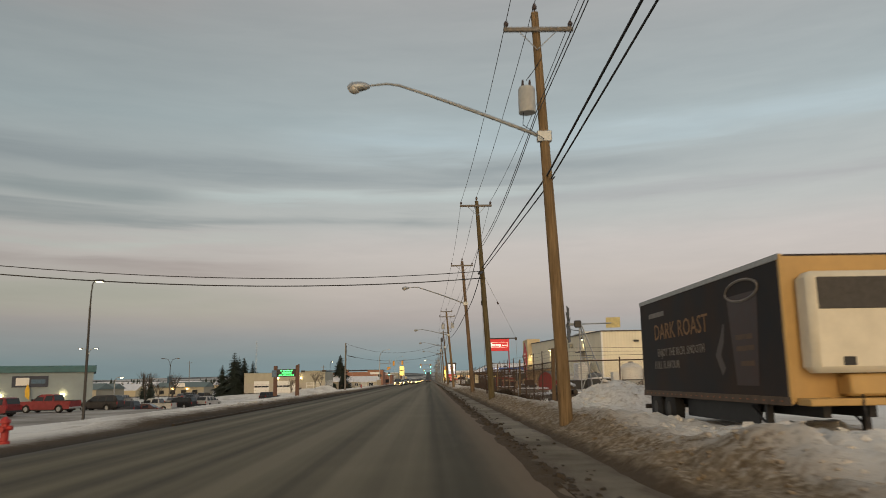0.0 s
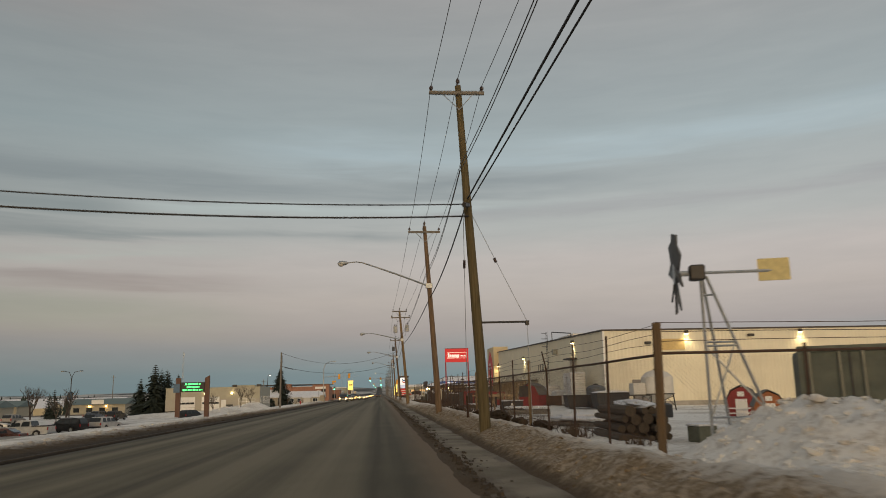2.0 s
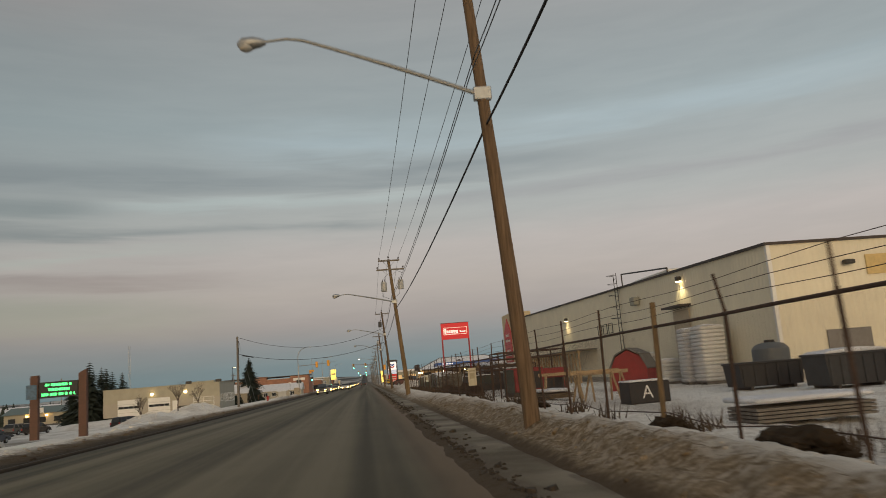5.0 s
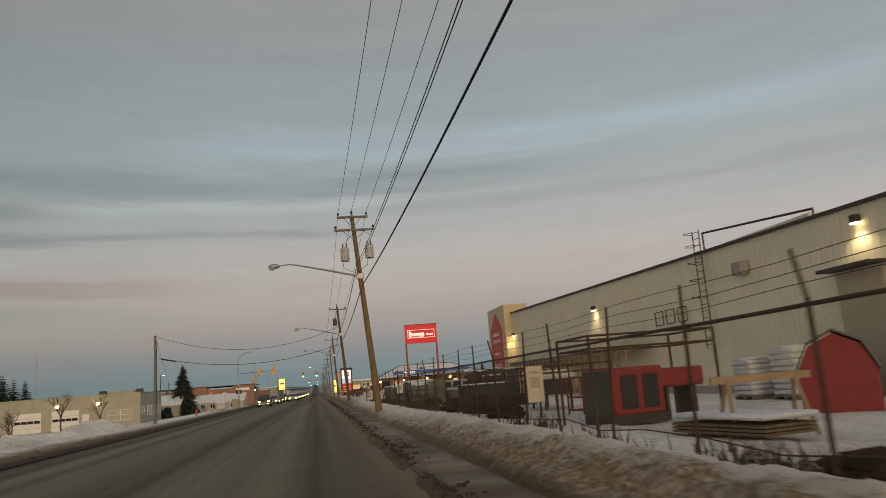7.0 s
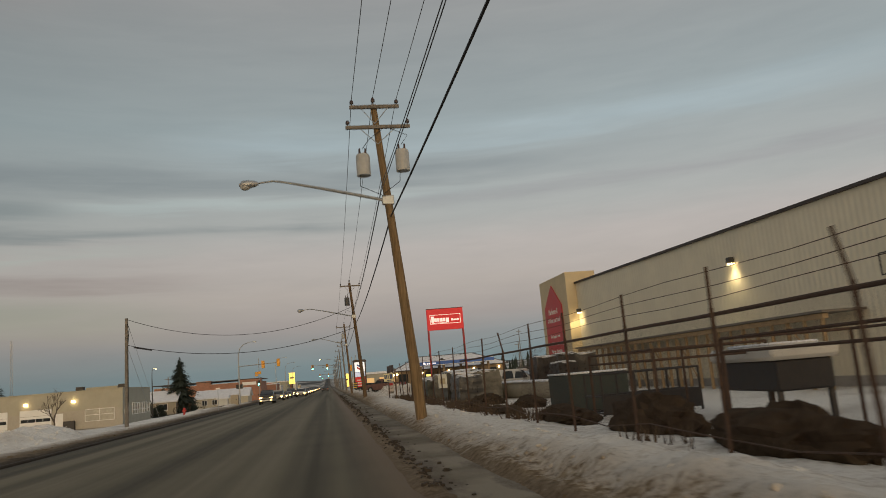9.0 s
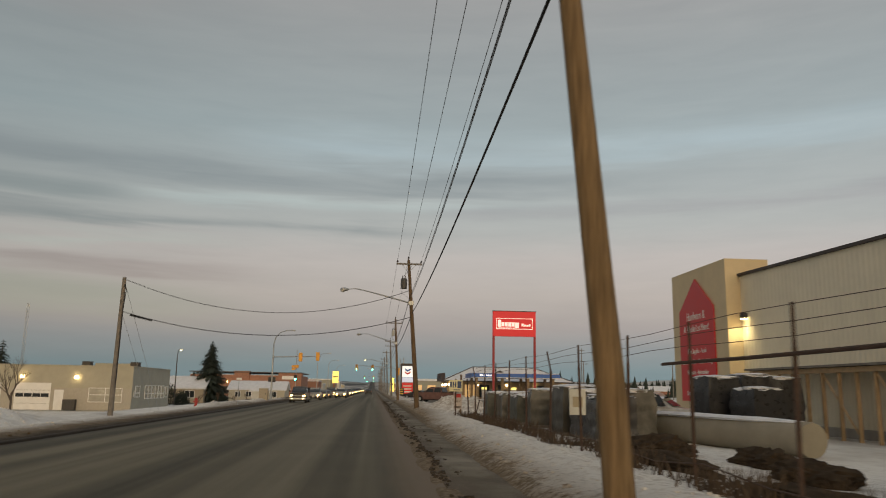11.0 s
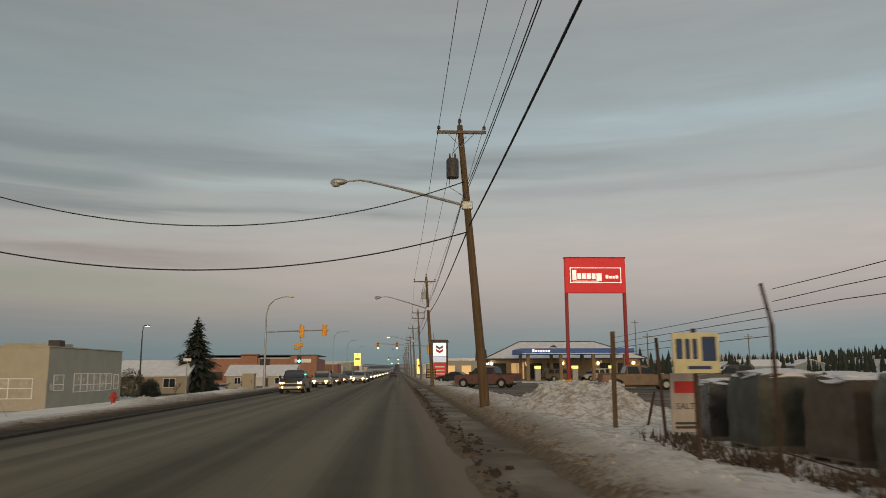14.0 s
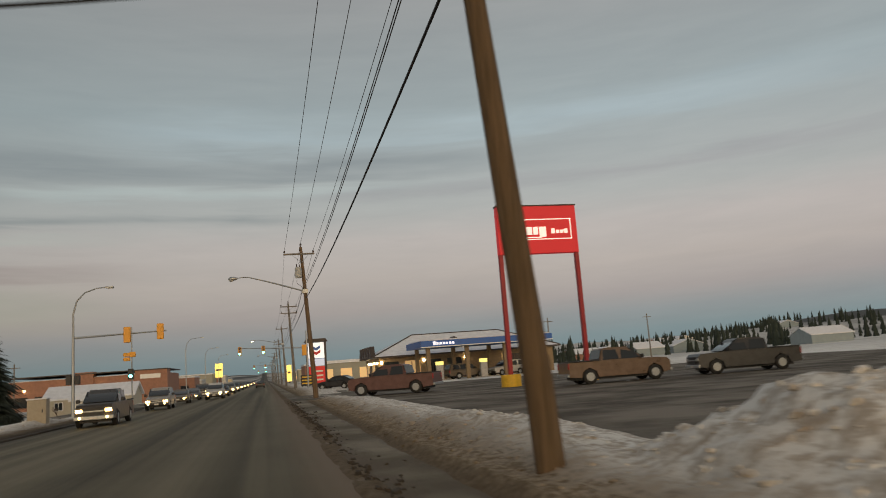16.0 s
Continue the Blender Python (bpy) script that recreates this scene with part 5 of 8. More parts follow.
# lot by the tall red sign
vehicle("pickup", pose(18.9, 200.5, 0.02, 0, 0, -4), BRONZE, "bronze crew-cab pickup truck parked in the lot")
vehicle("pickup", pose(8.3, 210.5, 0.03, 0, 0, 150), DARKRED, "dirty dark red pickup truck leaving the lot")
vehicle("pickup", pose(26.3, 199.5, 0.02, 0, 0, 170), CARBLACK, "black pickup truck parked in the lot")
vehicle("sedan", pose(7.6, 243.5, 0.02, 0, 0, 150), CARBLACK, "black sedan waiting beside the price sign")
vehicle("suv", pose(22.8, 247.5, 0.02, 0, 0, 10), DUSTY, "road-dirty brown sport utility vehicle at the fuel pumps")
vehicle("suv", pose(28.0, 248.0, 0.02, 0, 0, 200), CARWHITE, "white sport utility vehicle at the fuel pumps")
vehicle("suv", pose(13.2, 149.0, -0.1, 0, 0, -35), CARWHITE, "white sport utility vehicle parked behind the fence")

# car park below the street
LEFTLOT = [("pickup", -39.5, 93.5, RED, 170, "red pickup truck"), ("suv", -40.0, 84.0, RED, 165, "red sport utility vehicle"), ("suv", -37.5, 101.0, CARBLACK, 175, "black sport utility vehicle"), ("suv", -38.0, 107.5, CARBLUE, 172, "dark blue sport utility vehicle"), ("sedan", -36.5, 111.0, DARKRED, 178, "dark red sedan"), ("pickup", -38.8, 121.5, CARWHITE, 176, "white crew-cab pickup truck"), ("suv", -38.6, 132.0, CARBLACK, 168, "black sport utility vehicle"), ("suv", -35.6, 137.0, CARWHITE, 76, "white sport utility vehicle"), ("sedan", -46.0, 152.0, SILVER, 80, "silver sedan"), ("suv", -45.0, 160.0, CARBLUE, 84, "dark blue sport utility vehicle"), ("sedan", -49.0, 170.0, CARBLACK, 80, "black sedan"), ("suv", -50.5, 186.0, CARBLACK, 80, "black sport utility vehicle"), ("suv", -54.5, 189.0, CARGREY, 80, "grey sport utility vehicle"), ("sedan", -60.0, 200.0, CARGREY, 80, "grey sedan"), ("suv", -34.0, 176.0, CARBLACK, 60, "black sport utility vehicle"), ("sedan", -56.0, 150.0, CARWHITE, 10, "white sedan"), ("suv", -63.0, 172.0, SILVER, 85, "silver sport utility vehicle")]
for kind, x, y, c, a, words in LEFTLOT:
    vehicle(kind, pose(x, y, gy(x, y), 0, 0, a), c, words + " parked in the snowy car park", False, "parked cars")


# ---- the yard behind the fence ----
def logs():
    t = thing("log_pile", pose(6.1, 53.2, gy(6.8, 54.5) - 0.08, 0, 0, -4), "pile of dark round fence posts dusted with snow", "log pile")
    bark = mat("dark_round_post_bark", (0.10, 0.078, 0.055), 0.9, var=0.45, scale=3, fine=24, bump=0.6, stretch=(5, 0.4, 5), rnd=0.5)
    rng = random.Random(2)
    for row in range(4):
        for i in range(6 - row):
            r = rng.uniform(0.075, 0.155)
            x = 0.14 + i * 0.27 + row * 0.135 + rng.uniform(-0.03, 0.03)
            y0, z = rng.uniform(-0.4, 0.4), 0.13 + row * 0.235 + rng.uniform(-0.02, 0.02)
            part("log", B(pipe, [(x, y0, z), (x + rng.uniform(-0.05, 0.05), y0 + rng.uniform(3.0, 3.5), z + rng.uniform(-0.02, 0.02))], [r, r * 0.92], 9), bark, t)
    bm = bmesh.new()
    bmesh.ops.create_icosphere(bm, subdivisions=4, radius=1.0)
    for v in bm.verts:
        f = 1 + 0.45 * noise.noise(v.co * 2.6)
        v.co = Vector((0.95 + v.co.x * 0.42 * f, 1.5 + v.co.y * 1.35 * f, 0.93 + v.co.z * 0.16 * f))
    part("snow_cap", bm, CLEAN_SNOW, t, "snow on top")


def windmill():
    t = thing("ornamental_windmill", pose(6.75, 48.9, 0.1, 0, 0, -15), "grey lattice garden windmill with blades and a faded yellow tail", "windmill")
    for x, y in ((0.1, 0), (1.55, 0.0), (0.7, 1.0)):
        part("leg", B(pipe, [(x, y, -0.1), (0.12 + x * 0.08, y * 0.1, 3.7)], 0.035, 6), GALV, t)
    for a, b in (((0.12, 0, 0.75), (1.28, 0, 0.75)), ((0.12, 0, 0.75), (0.72, 0, 2.3)), ((1.2, 0, 0.9), (0.12, 0, 2.2)), ((0.12, 0, 2.3), (0.72, 0, 2.3)), ((0.12, 0, 2.22), (0.74, 0, 2.22)), ((0.16, 0, 3.3), (0.36, 0, 3.3))):
        part("brace", B(pipe, [a, b], 0.022, 5), GALV, t)
    part("gearbox", boxes((-0.1, 0.22, -0.15, 0.15, 3.62, 3.95), bevel=0.03), DARKSTEEL, t)
    part("tail_boom", B(pipe, [(0.2, 0, 3.78), (1.75, 0.25, 3.80)], 0.035, 6), GALV, t)
    part("tail_vane", boxes((1.35, 2.0, 0.2, 0.22, 3.58, 4.06), bevel=0.005), mat("faded_yellow_vane", (0.60, 0.51, 0.24), 0.6, var=0.2), t, "faded yellow tail vane")
    hub = part("hub", B(pipe, [(-0.42, 0, 3.78), (-0.1, 0, 3.78)], 0.06, 8), GALV, t)
    part("hub_disc", B(pipe, [(-0.42, 0, 3.78), (-0.35, 0, 3.78)], 0.22, 14), GALV, t)
    for i in range(8):
        a = i / 8 * 6.2832 + 0.5
        y, z = math.sin(a), math.cos(a)
        part("blade", boxes((-0.02, 0.02, -0.15, 0.15, 0.2, 0.86), bevel=0.008), mat("weathered_zinc", (0.13, 0.135, 0.14), 0.6, 0.4, var=0.3), t, at=Matrix.Translation((-0.38, 0, 3.78)) @ Matrix.Rotation(-a, 4, "X") @ Matrix.Rotation(0.22, 4, "Z"))


def playhouse(x, y, s, a, color, label, plain=False):
    t = thing("playhouse", pose(x, y, gy(x, y), 0, 0, a), label, "playhouse")
    bm = bmesh.new()
    prism(bm, [(-0.9 * s, 0), (0.9 * s, 0), (0.9 * s, 1.05 * s), (0.6 * s, 1.65 * s), (0, 1.95 * s), (-0.6 * s, 1.65 * s), (-0.9 * s, 1.05 * s)], 0, 1.9 * s, "y")
    part("wall", bm, color, t)
    for sx in (-1, 1):
        for p, q in (((0.95, 1.0), (0.62, 1.70)), ((0.62, 1.70), (0.0, 2.02))):
            bm = bmesh.new()
            prism(bm, [(sx * p[0] * s, p[1] * s), (sx * q[0] * s, q[1] * s), (sx * q[0] * s, (q[1] + 0.05) * s), (sx * (p[0] + 0.04) * s, (p[1] + 0.05) * s)], -0.1 * s, 2.0 * s, "y")
            part("roof", bm, mat("grey_shingles", (0.16, 0.155, 0.145), 0.9, var=0.3, scale=8, bump=0.3), t)
    if plain:
        return
    part("door", boxes((-0.35 * s, 0.35 * s, -0.03, 0.0, 0.05, 1.2 * s)), WHITE, t)
    part("window", boxes((-0.2 * s, 0.2 * s, -0.025, 0.0, 1.35 * s, 1.65 * s)), WHITE, t)
    for zz in (0.3, 0.6):
        part("rail", boxes((-0.9 * s, 0.9 * s, -0.5 * s, -0.45 * s, zz * s, (zz + 0.08) * s)), WHITE, t)




def wrapped_pallet(x, y, w, d, h, a, m, label, snow=True):
    t = thing("pallet_stack", pose(x, y, gy(x, y), 0, 0, a), label, "pallet stack", "pallets in the yard")
    for i in range(3):
        part("runner", boxes((-w / 2, w / 2, -d / 2 + i * (d - 0.1) / 2, -d / 2 + 0.1 + i * (d - 0.1) / 2, 0, 0.1)), GREYWOOD, t)
    part("deck", boxes((-w / 2, w / 2, -d / 2, d / 2, 0.1, 0.14)), GREYWOOD, t)
    rng = random.Random(int(x * 31 + y * 7))
    if m in (WRAPTAN, WRAPWHITE, WRAPGREEN) and (y < 118 or rng.random() < 0.3):
        n = max(2, round(h / 0.19))
        for k in range(n):
            e, f = rng.uniform(-0.03, 0.03), rng.uniform(-0.03, 0.03)
            part("bag_layer", boxes((-w / 2 + e, w / 2 + e, -d / 2 + f, d / 2 + f, 0.145 + k * h / n, 0.14 + (k + 1) * h / n), bevel=0.06), m, t)
    else:
        # goods bulging under creased plastic
        bm = bmesh.new()
        bmesh.ops.create_cube(bm, size=1.0)
        bmesh.ops.subdivide_edges(bm, edges=bm.edges, cuts=9, use_grid_fill=True)
        for v in bm.verts:
            u = v.co.z + 0.5
            q = 1 - 0.10 * max(0, u - 0.75) * 4 * rng.uniform(0.8, 1.0) + 0.014 * math.sin(u * h * 14)
            c = Vector((v.co.x * w * q, v.co.y * d * q, 0.14 + u * h))
            nz = noise.noise(c * 2.2 + Vector((x, y, 0))) * 0.07 + noise.noise(c * 6 + Vector((y, x, 0))) * 0.035
            v.co = c + Vector((math.copysign(nz, v.co.x), math.copysign(nz, v.co.y), nz if u > 0.9 else 0))
        part("wrapped_load", bm, m, t)
    if snow:
        bm = bmesh.new()
        bmesh.ops.create_icosphere(bm, subdivisions=3, radius=1.0)
        for v in bm.verts:
            k = 1 + 0.3 * noise.noise(v.co * 2.2 + Vector((x, y, 0)))
            c = Vector((max(-0.8, min(0.8, v.co.x)), max(-0.8, min(0.8, v.co.y)), v.co.z))
            v.co = Vector((c.x * w * 0.6 * k, c.y * d * 0.6 * k, 0.13 + h + c.z * 0.10 * k))
        part("snow_cap", bm, CLEAN_SNOW, t, "snow on top")


def crate(name, x, y, w, d, h, a, m, label, category, z=None, bevel=0.03):
    t = thing(name, pose(x, y, gy(x, y) if z is None else z, 0, 0, a), label, category)
    part("body", boxes((-w / 2, w / 2, -d / 2, d / 2, 0.0, h), bevel=bevel), m, t)
    part("lid", boxes((-w / 2 - 0.02, w / 2 + 0.02, -d / 2 - 0.02, d / 2 + 0.02, h, h + 0.06), bevel=0.02), CLEAN_SNOW if m is not REDPAINT else DARKTRIM, t, "snow-covered top")
    return t


logs()
windmill()
BARNRED = mat("barn_red_paint", (0.25, 0.030, 0.030), 0.7, var=0.2, scale=3, bump=0.1)
playhouse(16.2, 66.8, 0.72, -30, BARNRED, "small red barn-shaped playhouse with a white door")
playhouse(15.2, 62.4, 0.62, -20, mat("orange_brown_stain", (0.36, 0.13, 0.05), 0.8, var=0.25), "small orange-brown wooden playhouse")
playhouse(12.7, 98.5, 1.0, -35, BARNRED, "red barn-shaped garden shed with a grey roof", True)


def feeder(x, y, a, label, m, long=1.9, high=1.25):
    t = thing("bale_feeder", pose(x, y, gy(x, y), 0, 0, a), label, "livestock feeder")
    for i in range(4):
        for yy in (-0.55, 0.55):
            part("upright", B(pipe, [(-long / 2 + i * long / 3, yy, 0), (-long / 2 + i * long / 3, yy, high)], 0.035, 6), m, t)
    for z in (0.15, 0.6, high):
        for yy in (-0.55, 0.55):
            part("rail", B(pipe, [(-long / 2, yy, z), (long / 2, yy, z)], 0.03, 6), m, t)
        for xx in (-long / 2, long / 2):
            part("end_rail", B(pipe, [(xx, -0.55, z), (xx, 0.55, z)], 0.03, 6), m, t)
    part("panel", boxes((-long / 2 + 0.02, long / 2 - 0.02, -0.58, -0.54, 0.1, 0.6), bevel=0.01), m, t)


crate("equipment_box", 9.3, 87.5, 1.5, 0.75, 0.72, 8, BLACK, "low black steel box with a painted white letter", "equipment box")
abox = bpy.data.objects["equipment_box"]
lettering("painted_letter", "A", 0.62, WHITE, abox, Matrix.Translation((-0.1, -0.385, 0.36)) @ Matrix(((1, 0, 0, 0), (0, 0, -1, 0), (0, 1, 0, 0), (0, 0, 0, 1))), "white painted letter", 0.004)
feeder(10.5, 108.0, 10, "red steel livestock feeder in the snow", BARNRED, 3.0, 1.3)
feeder(9.0, 118.5, 5, "black steel livestock feeder in the snow", BLACK, 3.0, 1.2)


def lidded_tank(x, y, r, h, m, label):
    t = thing("water_tank", pose(x, y, gy(x, y)), label, "tank")
    part("shell", B(pipe, [(0, 0, 0), (0, 0, h * 0.85), (0, 0, h * 0.96), (0, 0, h)], [r, r, r * 0.75, r * 0.3], 24), m, t)
    for k in range(3):
        part("hoop", B(pipe, [(0, 0, h * (0.2 + 0.25 * k)), (0, 0, h * (0.2 + 0.25 * k) + 0.05)], r * 1.02, 24), m, t)
    part("cap", B(pipe, [(0, 0, h - 0.02), (0, 0, h + 0.1)], r * 0.28, 14), BLACK, t)


def feed_bin(x, y, w, d, h, a, m, label, lid):
    """A ribbed steel bin with a rim, skids and a sloping or snowy lid."""
    t = thing("feed_bin", pose(x, y, gy(x, y), 0, 0, a), label, "bin", "steel bins in the yard")
    bm = bmesh.new()
    prism(bm, [(-w / 2 + 0.1, 0.12), (w / 2 - 0.1, 0.12), (w / 2, h), (-w / 2, h)], -d / 2, d / 2, "y")
    part("body", bm, m, t)
    n = 6
    for i in range(n):
        xx = -w / 2 + 0.15 + (w - 0.3) * i / (n - 1)
        part("rib", boxes((xx - 0.04, xx + 0.04, -d / 2 - 0.04, -d / 2 + 0.01, 0.14, h - 0.05), bevel=0.01), m, t)
    part("rim", boxes((-w / 2 - 0.05, w / 2 + 0.05, -d / 2 - 0.06, d / 2 + 0.06, h, h + 0.08), bevel=0.02), m, t)
    for xx in (-w / 3, w / 3):
        part("skid", boxes((xx - 0.06, xx + 0.06, -d / 2, d / 2, 0.0, 0.13)), DARKSTEEL, t)
    if lid:
        bm = bmesh.new()
        prism(bm, [(-w / 2, h + 0.08), (w / 2, h + 0.08), (w / 2 - 0.15, h + 0.17), (0.1, h + 0.24), (-w / 2 + 0.2, h + 0.16)], -d / 2, d / 2, "y", 0.03)
        part("snow_cap", bm, CLEAN_SNOW, t, "snow on top")


GREYBLACK = mat("faded_black_plastic", (0.045, 0.046, 0.048), 0.6, var=0.3, scale=3, bump=0.1)
feed_bin(15.2, 90.4, 2.6, 1.3, 0.95, 0, BLACK, "long low black steel bin in the snow", False)
feed_bin(16.3, 86.9, 2.4, 1.3, 1.1, 3, GREYBLACK, "faded black ribbed bin with a snowy lid", True)
lidded_tank(17.0, 92.9, 0.75, 1.75, mat("blue_grey_plastic", (0.10, 0.115, 0.13), 0.5, var=0.2), "blue-grey plastic water tank beside the store")
lidded_tank(13.8, 70.5, 0.6, 0.7, BLACK, "squat black plastic water tank in the yard")


def hopper_tank(x, y):
    t = thing("hopper_tank", pose(x, y, gy(x, y)), "white plastic cone-bottomed tank on a dark steel stand", "tank")
    part("shell", B(pipe, [(0, 0, 0.35), (0, 0, 1.05), (0, 0, 2.1), (0, 0, 2.4), (0, 0, 2.55)], [0.15, 1.0, 1.0, 0.7, 0.25], 26), OFFWHITE, t)
    part("cap", B(pipe, [(0, 0, 2.52), (0, 0, 2.64)], 0.22, 14), BLACK, t)
    part("band", B(pipe, [(0, 0, 1.0), (0, 0, 1.07)], 1.05, 26), DARKSTEEL, t)
    for a in range(4):
        c, s = math.cos(0.8 + a * 1.571), math.sin(0.8 + a * 1.571)
        part("leg", B(pipe, [(c * 1.15, s * 1.15, 0), (c * 1.02, s * 1.02, 1.05)], 0.04, 6), DARKSTEEL, t)
        part("strut", B(pipe, [(c * 1.1, s * 1.1, 0.3), (-s * 1.05, c * 1.05, 0.9)], 0.02, 5), DARKSTEEL, t)
    part("side_box", boxes((-1.75, -0.95, -0.5, 0.4, 1.0, 1.75), bevel=0.04), OFFWHITE, t)
    part("box_shelf", boxes((-1.8, 0.0, -0.55, 0.45, 0.94, 1.0)), DARKSTEEL, t)
    part("box_leg", boxes((-1.75, -1.68, -0.5, -0.43, 0.0, 0.94)), DARKSTEEL, t)


hopper_tank(17.8, 81.5)


def green_container(x, y):
    green = mat("dark_green_container_paint", (0.085, 0.105, 0.085), 0.65, var=0.28, scale=1.6, fine=24, bump=0.1, tint=(0.15, 0.155, 0.12))
    t = thing("container", pose(x, y, gy(x, y), 0, 0, -26), "dark green steel container with worn pale ribs behind the fence", "container")
    part("body", boxes((0.04, 2.40, 0.05, 2.4, 0.1, 2.3), bevel=0.02), green, t)
    for xx in (0.0, 2.32):
        part("corner_post", boxes((xx, xx + 0.12, -0.02, 0.12, 0.0, 2.38), bevel=0.015), green, t)
    part("header", boxes((0.0, 2.44, -0.02, 0.1, 2.24, 2.4), bevel=0.015), green, t)
    part("sill", boxes((0.0, 2.44, -0.02, 0.1, 0.0, 0.14), bevel=0.015), green, t)
    pale = mat("worn_green_rib", (0.26, 0.25, 0.19), 0.7, var=0.3, scale=4, bump=0.1)
    for xx in (0.28, 0.98, 1.52, 2.1):
        part("lock_rod", B(pipe, [(xx, -0.01, 0.15), (xx, -0.01, 2.25)], 0.035, 8), pale, t)
    part("door_seam", boxes((1.20, 1.24, 0.02, 0.06, 0.15, 2.24)), BLACK, t)
    bm = bmesh.new()
    for i in range(6):
        box(bm, 0.0, 0.05, 0.25 + i * 0.34, 0.42 + i * 0.34, 0.16, 2.22, bevel=0.012)
    part("side_ribs", bm, green, t)


green_container(10.85, 52.4)
crate("tarped_bale", 8.4, 53.0, 0.6, 0.5, 0.42, 15, mat("dull_green_tarp", (0.12, 0.13, 0.10), 0.8, var=0.3), "small tarped bale in the snow beside the windmill", "bale")
WRAPWHITE = mat("white_shrink_wrap", (0.66, 0.66, 0.66), 0.35, var=0.12, scale=5, bump=0.2)
WRAPGREY = mat("grey_shrink_wrapped_bags", (0.098, 0.092, 0.075), 0.4, var=0.6, scale=3.5, fine=16, bump=0.4, rnd=0.85)
WRAPTAN = mat("tan_shrink_wrapped_bags", (0.125, 0.098, 0.068), 0.55, var=0.35, scale=5, bump=0.3, rnd=0.4)
WRAPGREEN = mat("green_shrink_wrapped_bags", (0.070, 0.072, 0.058), 0.5, var=0.5, scale=5, fine=18, bump=0.4)
WRAPBLACK = mat("black_shrink_wrap", (0.03, 0.03, 0.032), 0.3, var=0.4, scale=6, bump=0.3)
for x, y, h, a in ((16.9, 98.4, 2.7, 3), (16.9, 100.2, 2.7, -4), (16.3, 105.4, 1.6, 6), (16.0, 107.4, 1.3, 0), (16.6, 103.2, 1.2, 10)):
    wrapped_pallet(x, y, 1.3, 1.2, h, a, WRAPWHITE, "tall pallet of goods in white shrink wrap", True)
for x, y, h, a in ((12.6, 141.0, 2.0, 8), (14.0, 141.2, 2.1, 4), (15.3, 141.6, 2.0, 0), (13.3, 139.3, 1.6, 12)):
    wrapped_pallet(x, y, 1.25, 1.2, h, a, WRAPBLACK, "pallet of goods in black shrink wrap", True)
rng = random.Random(21)
STACKS = [(7.3, 136.6, 1.5, 2), (7.4, 138.3, 1.7, 2), (7.2, 140.1, 1.6, 0), (8.8, 139.2, 1.8, 0), (7.5, 141.6, 1.65, 1), (9.0, 141.4, 1.6, 0), (8.6, 144.0, 1.75, 2), (7.4, 145.4, 1.5, 0), (9.1, 146.6, 1.6, 0), (7.1, 147.3, 1.2, 3), (7.3, 149.2, 1.35, 1), (9.2, 149.0, 1.55, 0), (7.2, 151.1, 1.3, 0), (9.0, 151.4, 1.5, 2), (7.4, 153.2, 1.25, 1), (9.2, 153.6, 1.45, 0), (7.0, 155.1, 1.3, 3), (8.6, 156.0, 1.35, 1), (7.2, 157.4, 1.15, 2)]
for i, (x, y, h, k) in enumerate(STACKS):
    h *= 0.8 if y < 140 else 0.92
    wrapped_pallet(x, y, 1.2 + rng.uniform(0, 0.2), 1.15, h, rng.uniform(-9, 9), (WRAPGREY, WRAPTAN, WRAPBLACK, WRAPGREEN)[k], ("pallet of bagged salt in grey plastic wrap", "pallet of bagged goods in tan plastic wrap", "pallet of goods in black plastic wrap", "pallet of bagged goods in dull green plastic wrap")[k])


def lumber_stack(x, y, w, d, n, a, m, label):
    t = thing("lumber_stack", pose(x, y, gy(x, y), 0, 0, a), label, "lumber stack")
    for k in range(n):
        for j in range(max(2, int(w / 0.24))):
            part("plank", boxes((-w / 2 + j * 0.24, -w / 2 + j * 0.24 + 0.22, -d / 2, d / 2, 0.08 + k * 0.07, 0.13 + k * 0.07)), m, t)
    part("snow_cap", boxes((-w / 2, w / 2, -d / 2, d / 2, 0.14 + n * 0.07, 0.24 + n * 0.07), bevel=0.04), CLEAN_SNOW, t, "snow on top")


OLDLUMBER = mat("weathered_lumber", (0.20, 0.145, 0.085), 0.85, var=0.35, scale=4, fine=40, bump=0.3, rnd=0.4)
lumber_stack(8.3, 76.6, 1.4, 2.4, 4, 90, GREYWOOD, "low stack of grey planks under snow")
lumber_stack(9.6, 67.0, 1.2, 3.2, 2, 85, GREYWOOD, "low stack of grey planks under snow")
lumber_stack(7.4, 61.5, 1.0, 3.0, 2, 20, GREYWOOD, "a few grey planks lying in the snow")
lumber_stack(7.9, 95.0, 1.3, 2.6, 3, 10, OLDLUMBER, "low stack of weathered lumber lying in the snow")


def sawhorse(x, y, a):
    t = thing("sawhorse", pose(x, y, gy(x, y), 0, 0, a), "raw lumber sawhorse standing in the yard", "sawhorse", "sawhorses")
    part("beam", boxes((-1.0, 1.0, -0.05, 0.05, 1.05, 1.19)), LUMBER, t)
    for sx in (-0.8, 0.8):
        for sy in (-1, 1):
            part("leg", B(pipe, [(sx, sy * 0.4, 0), (sx * 0.85, sy * 0.04, 1.1)], 0.045, 4), LUMBER, t)


for x, y, a in ((8.5, 90.4, 8), (9.3, 91.6, 12), (8.4, 95.0, -5)):
    sawhorse(x, y, a)


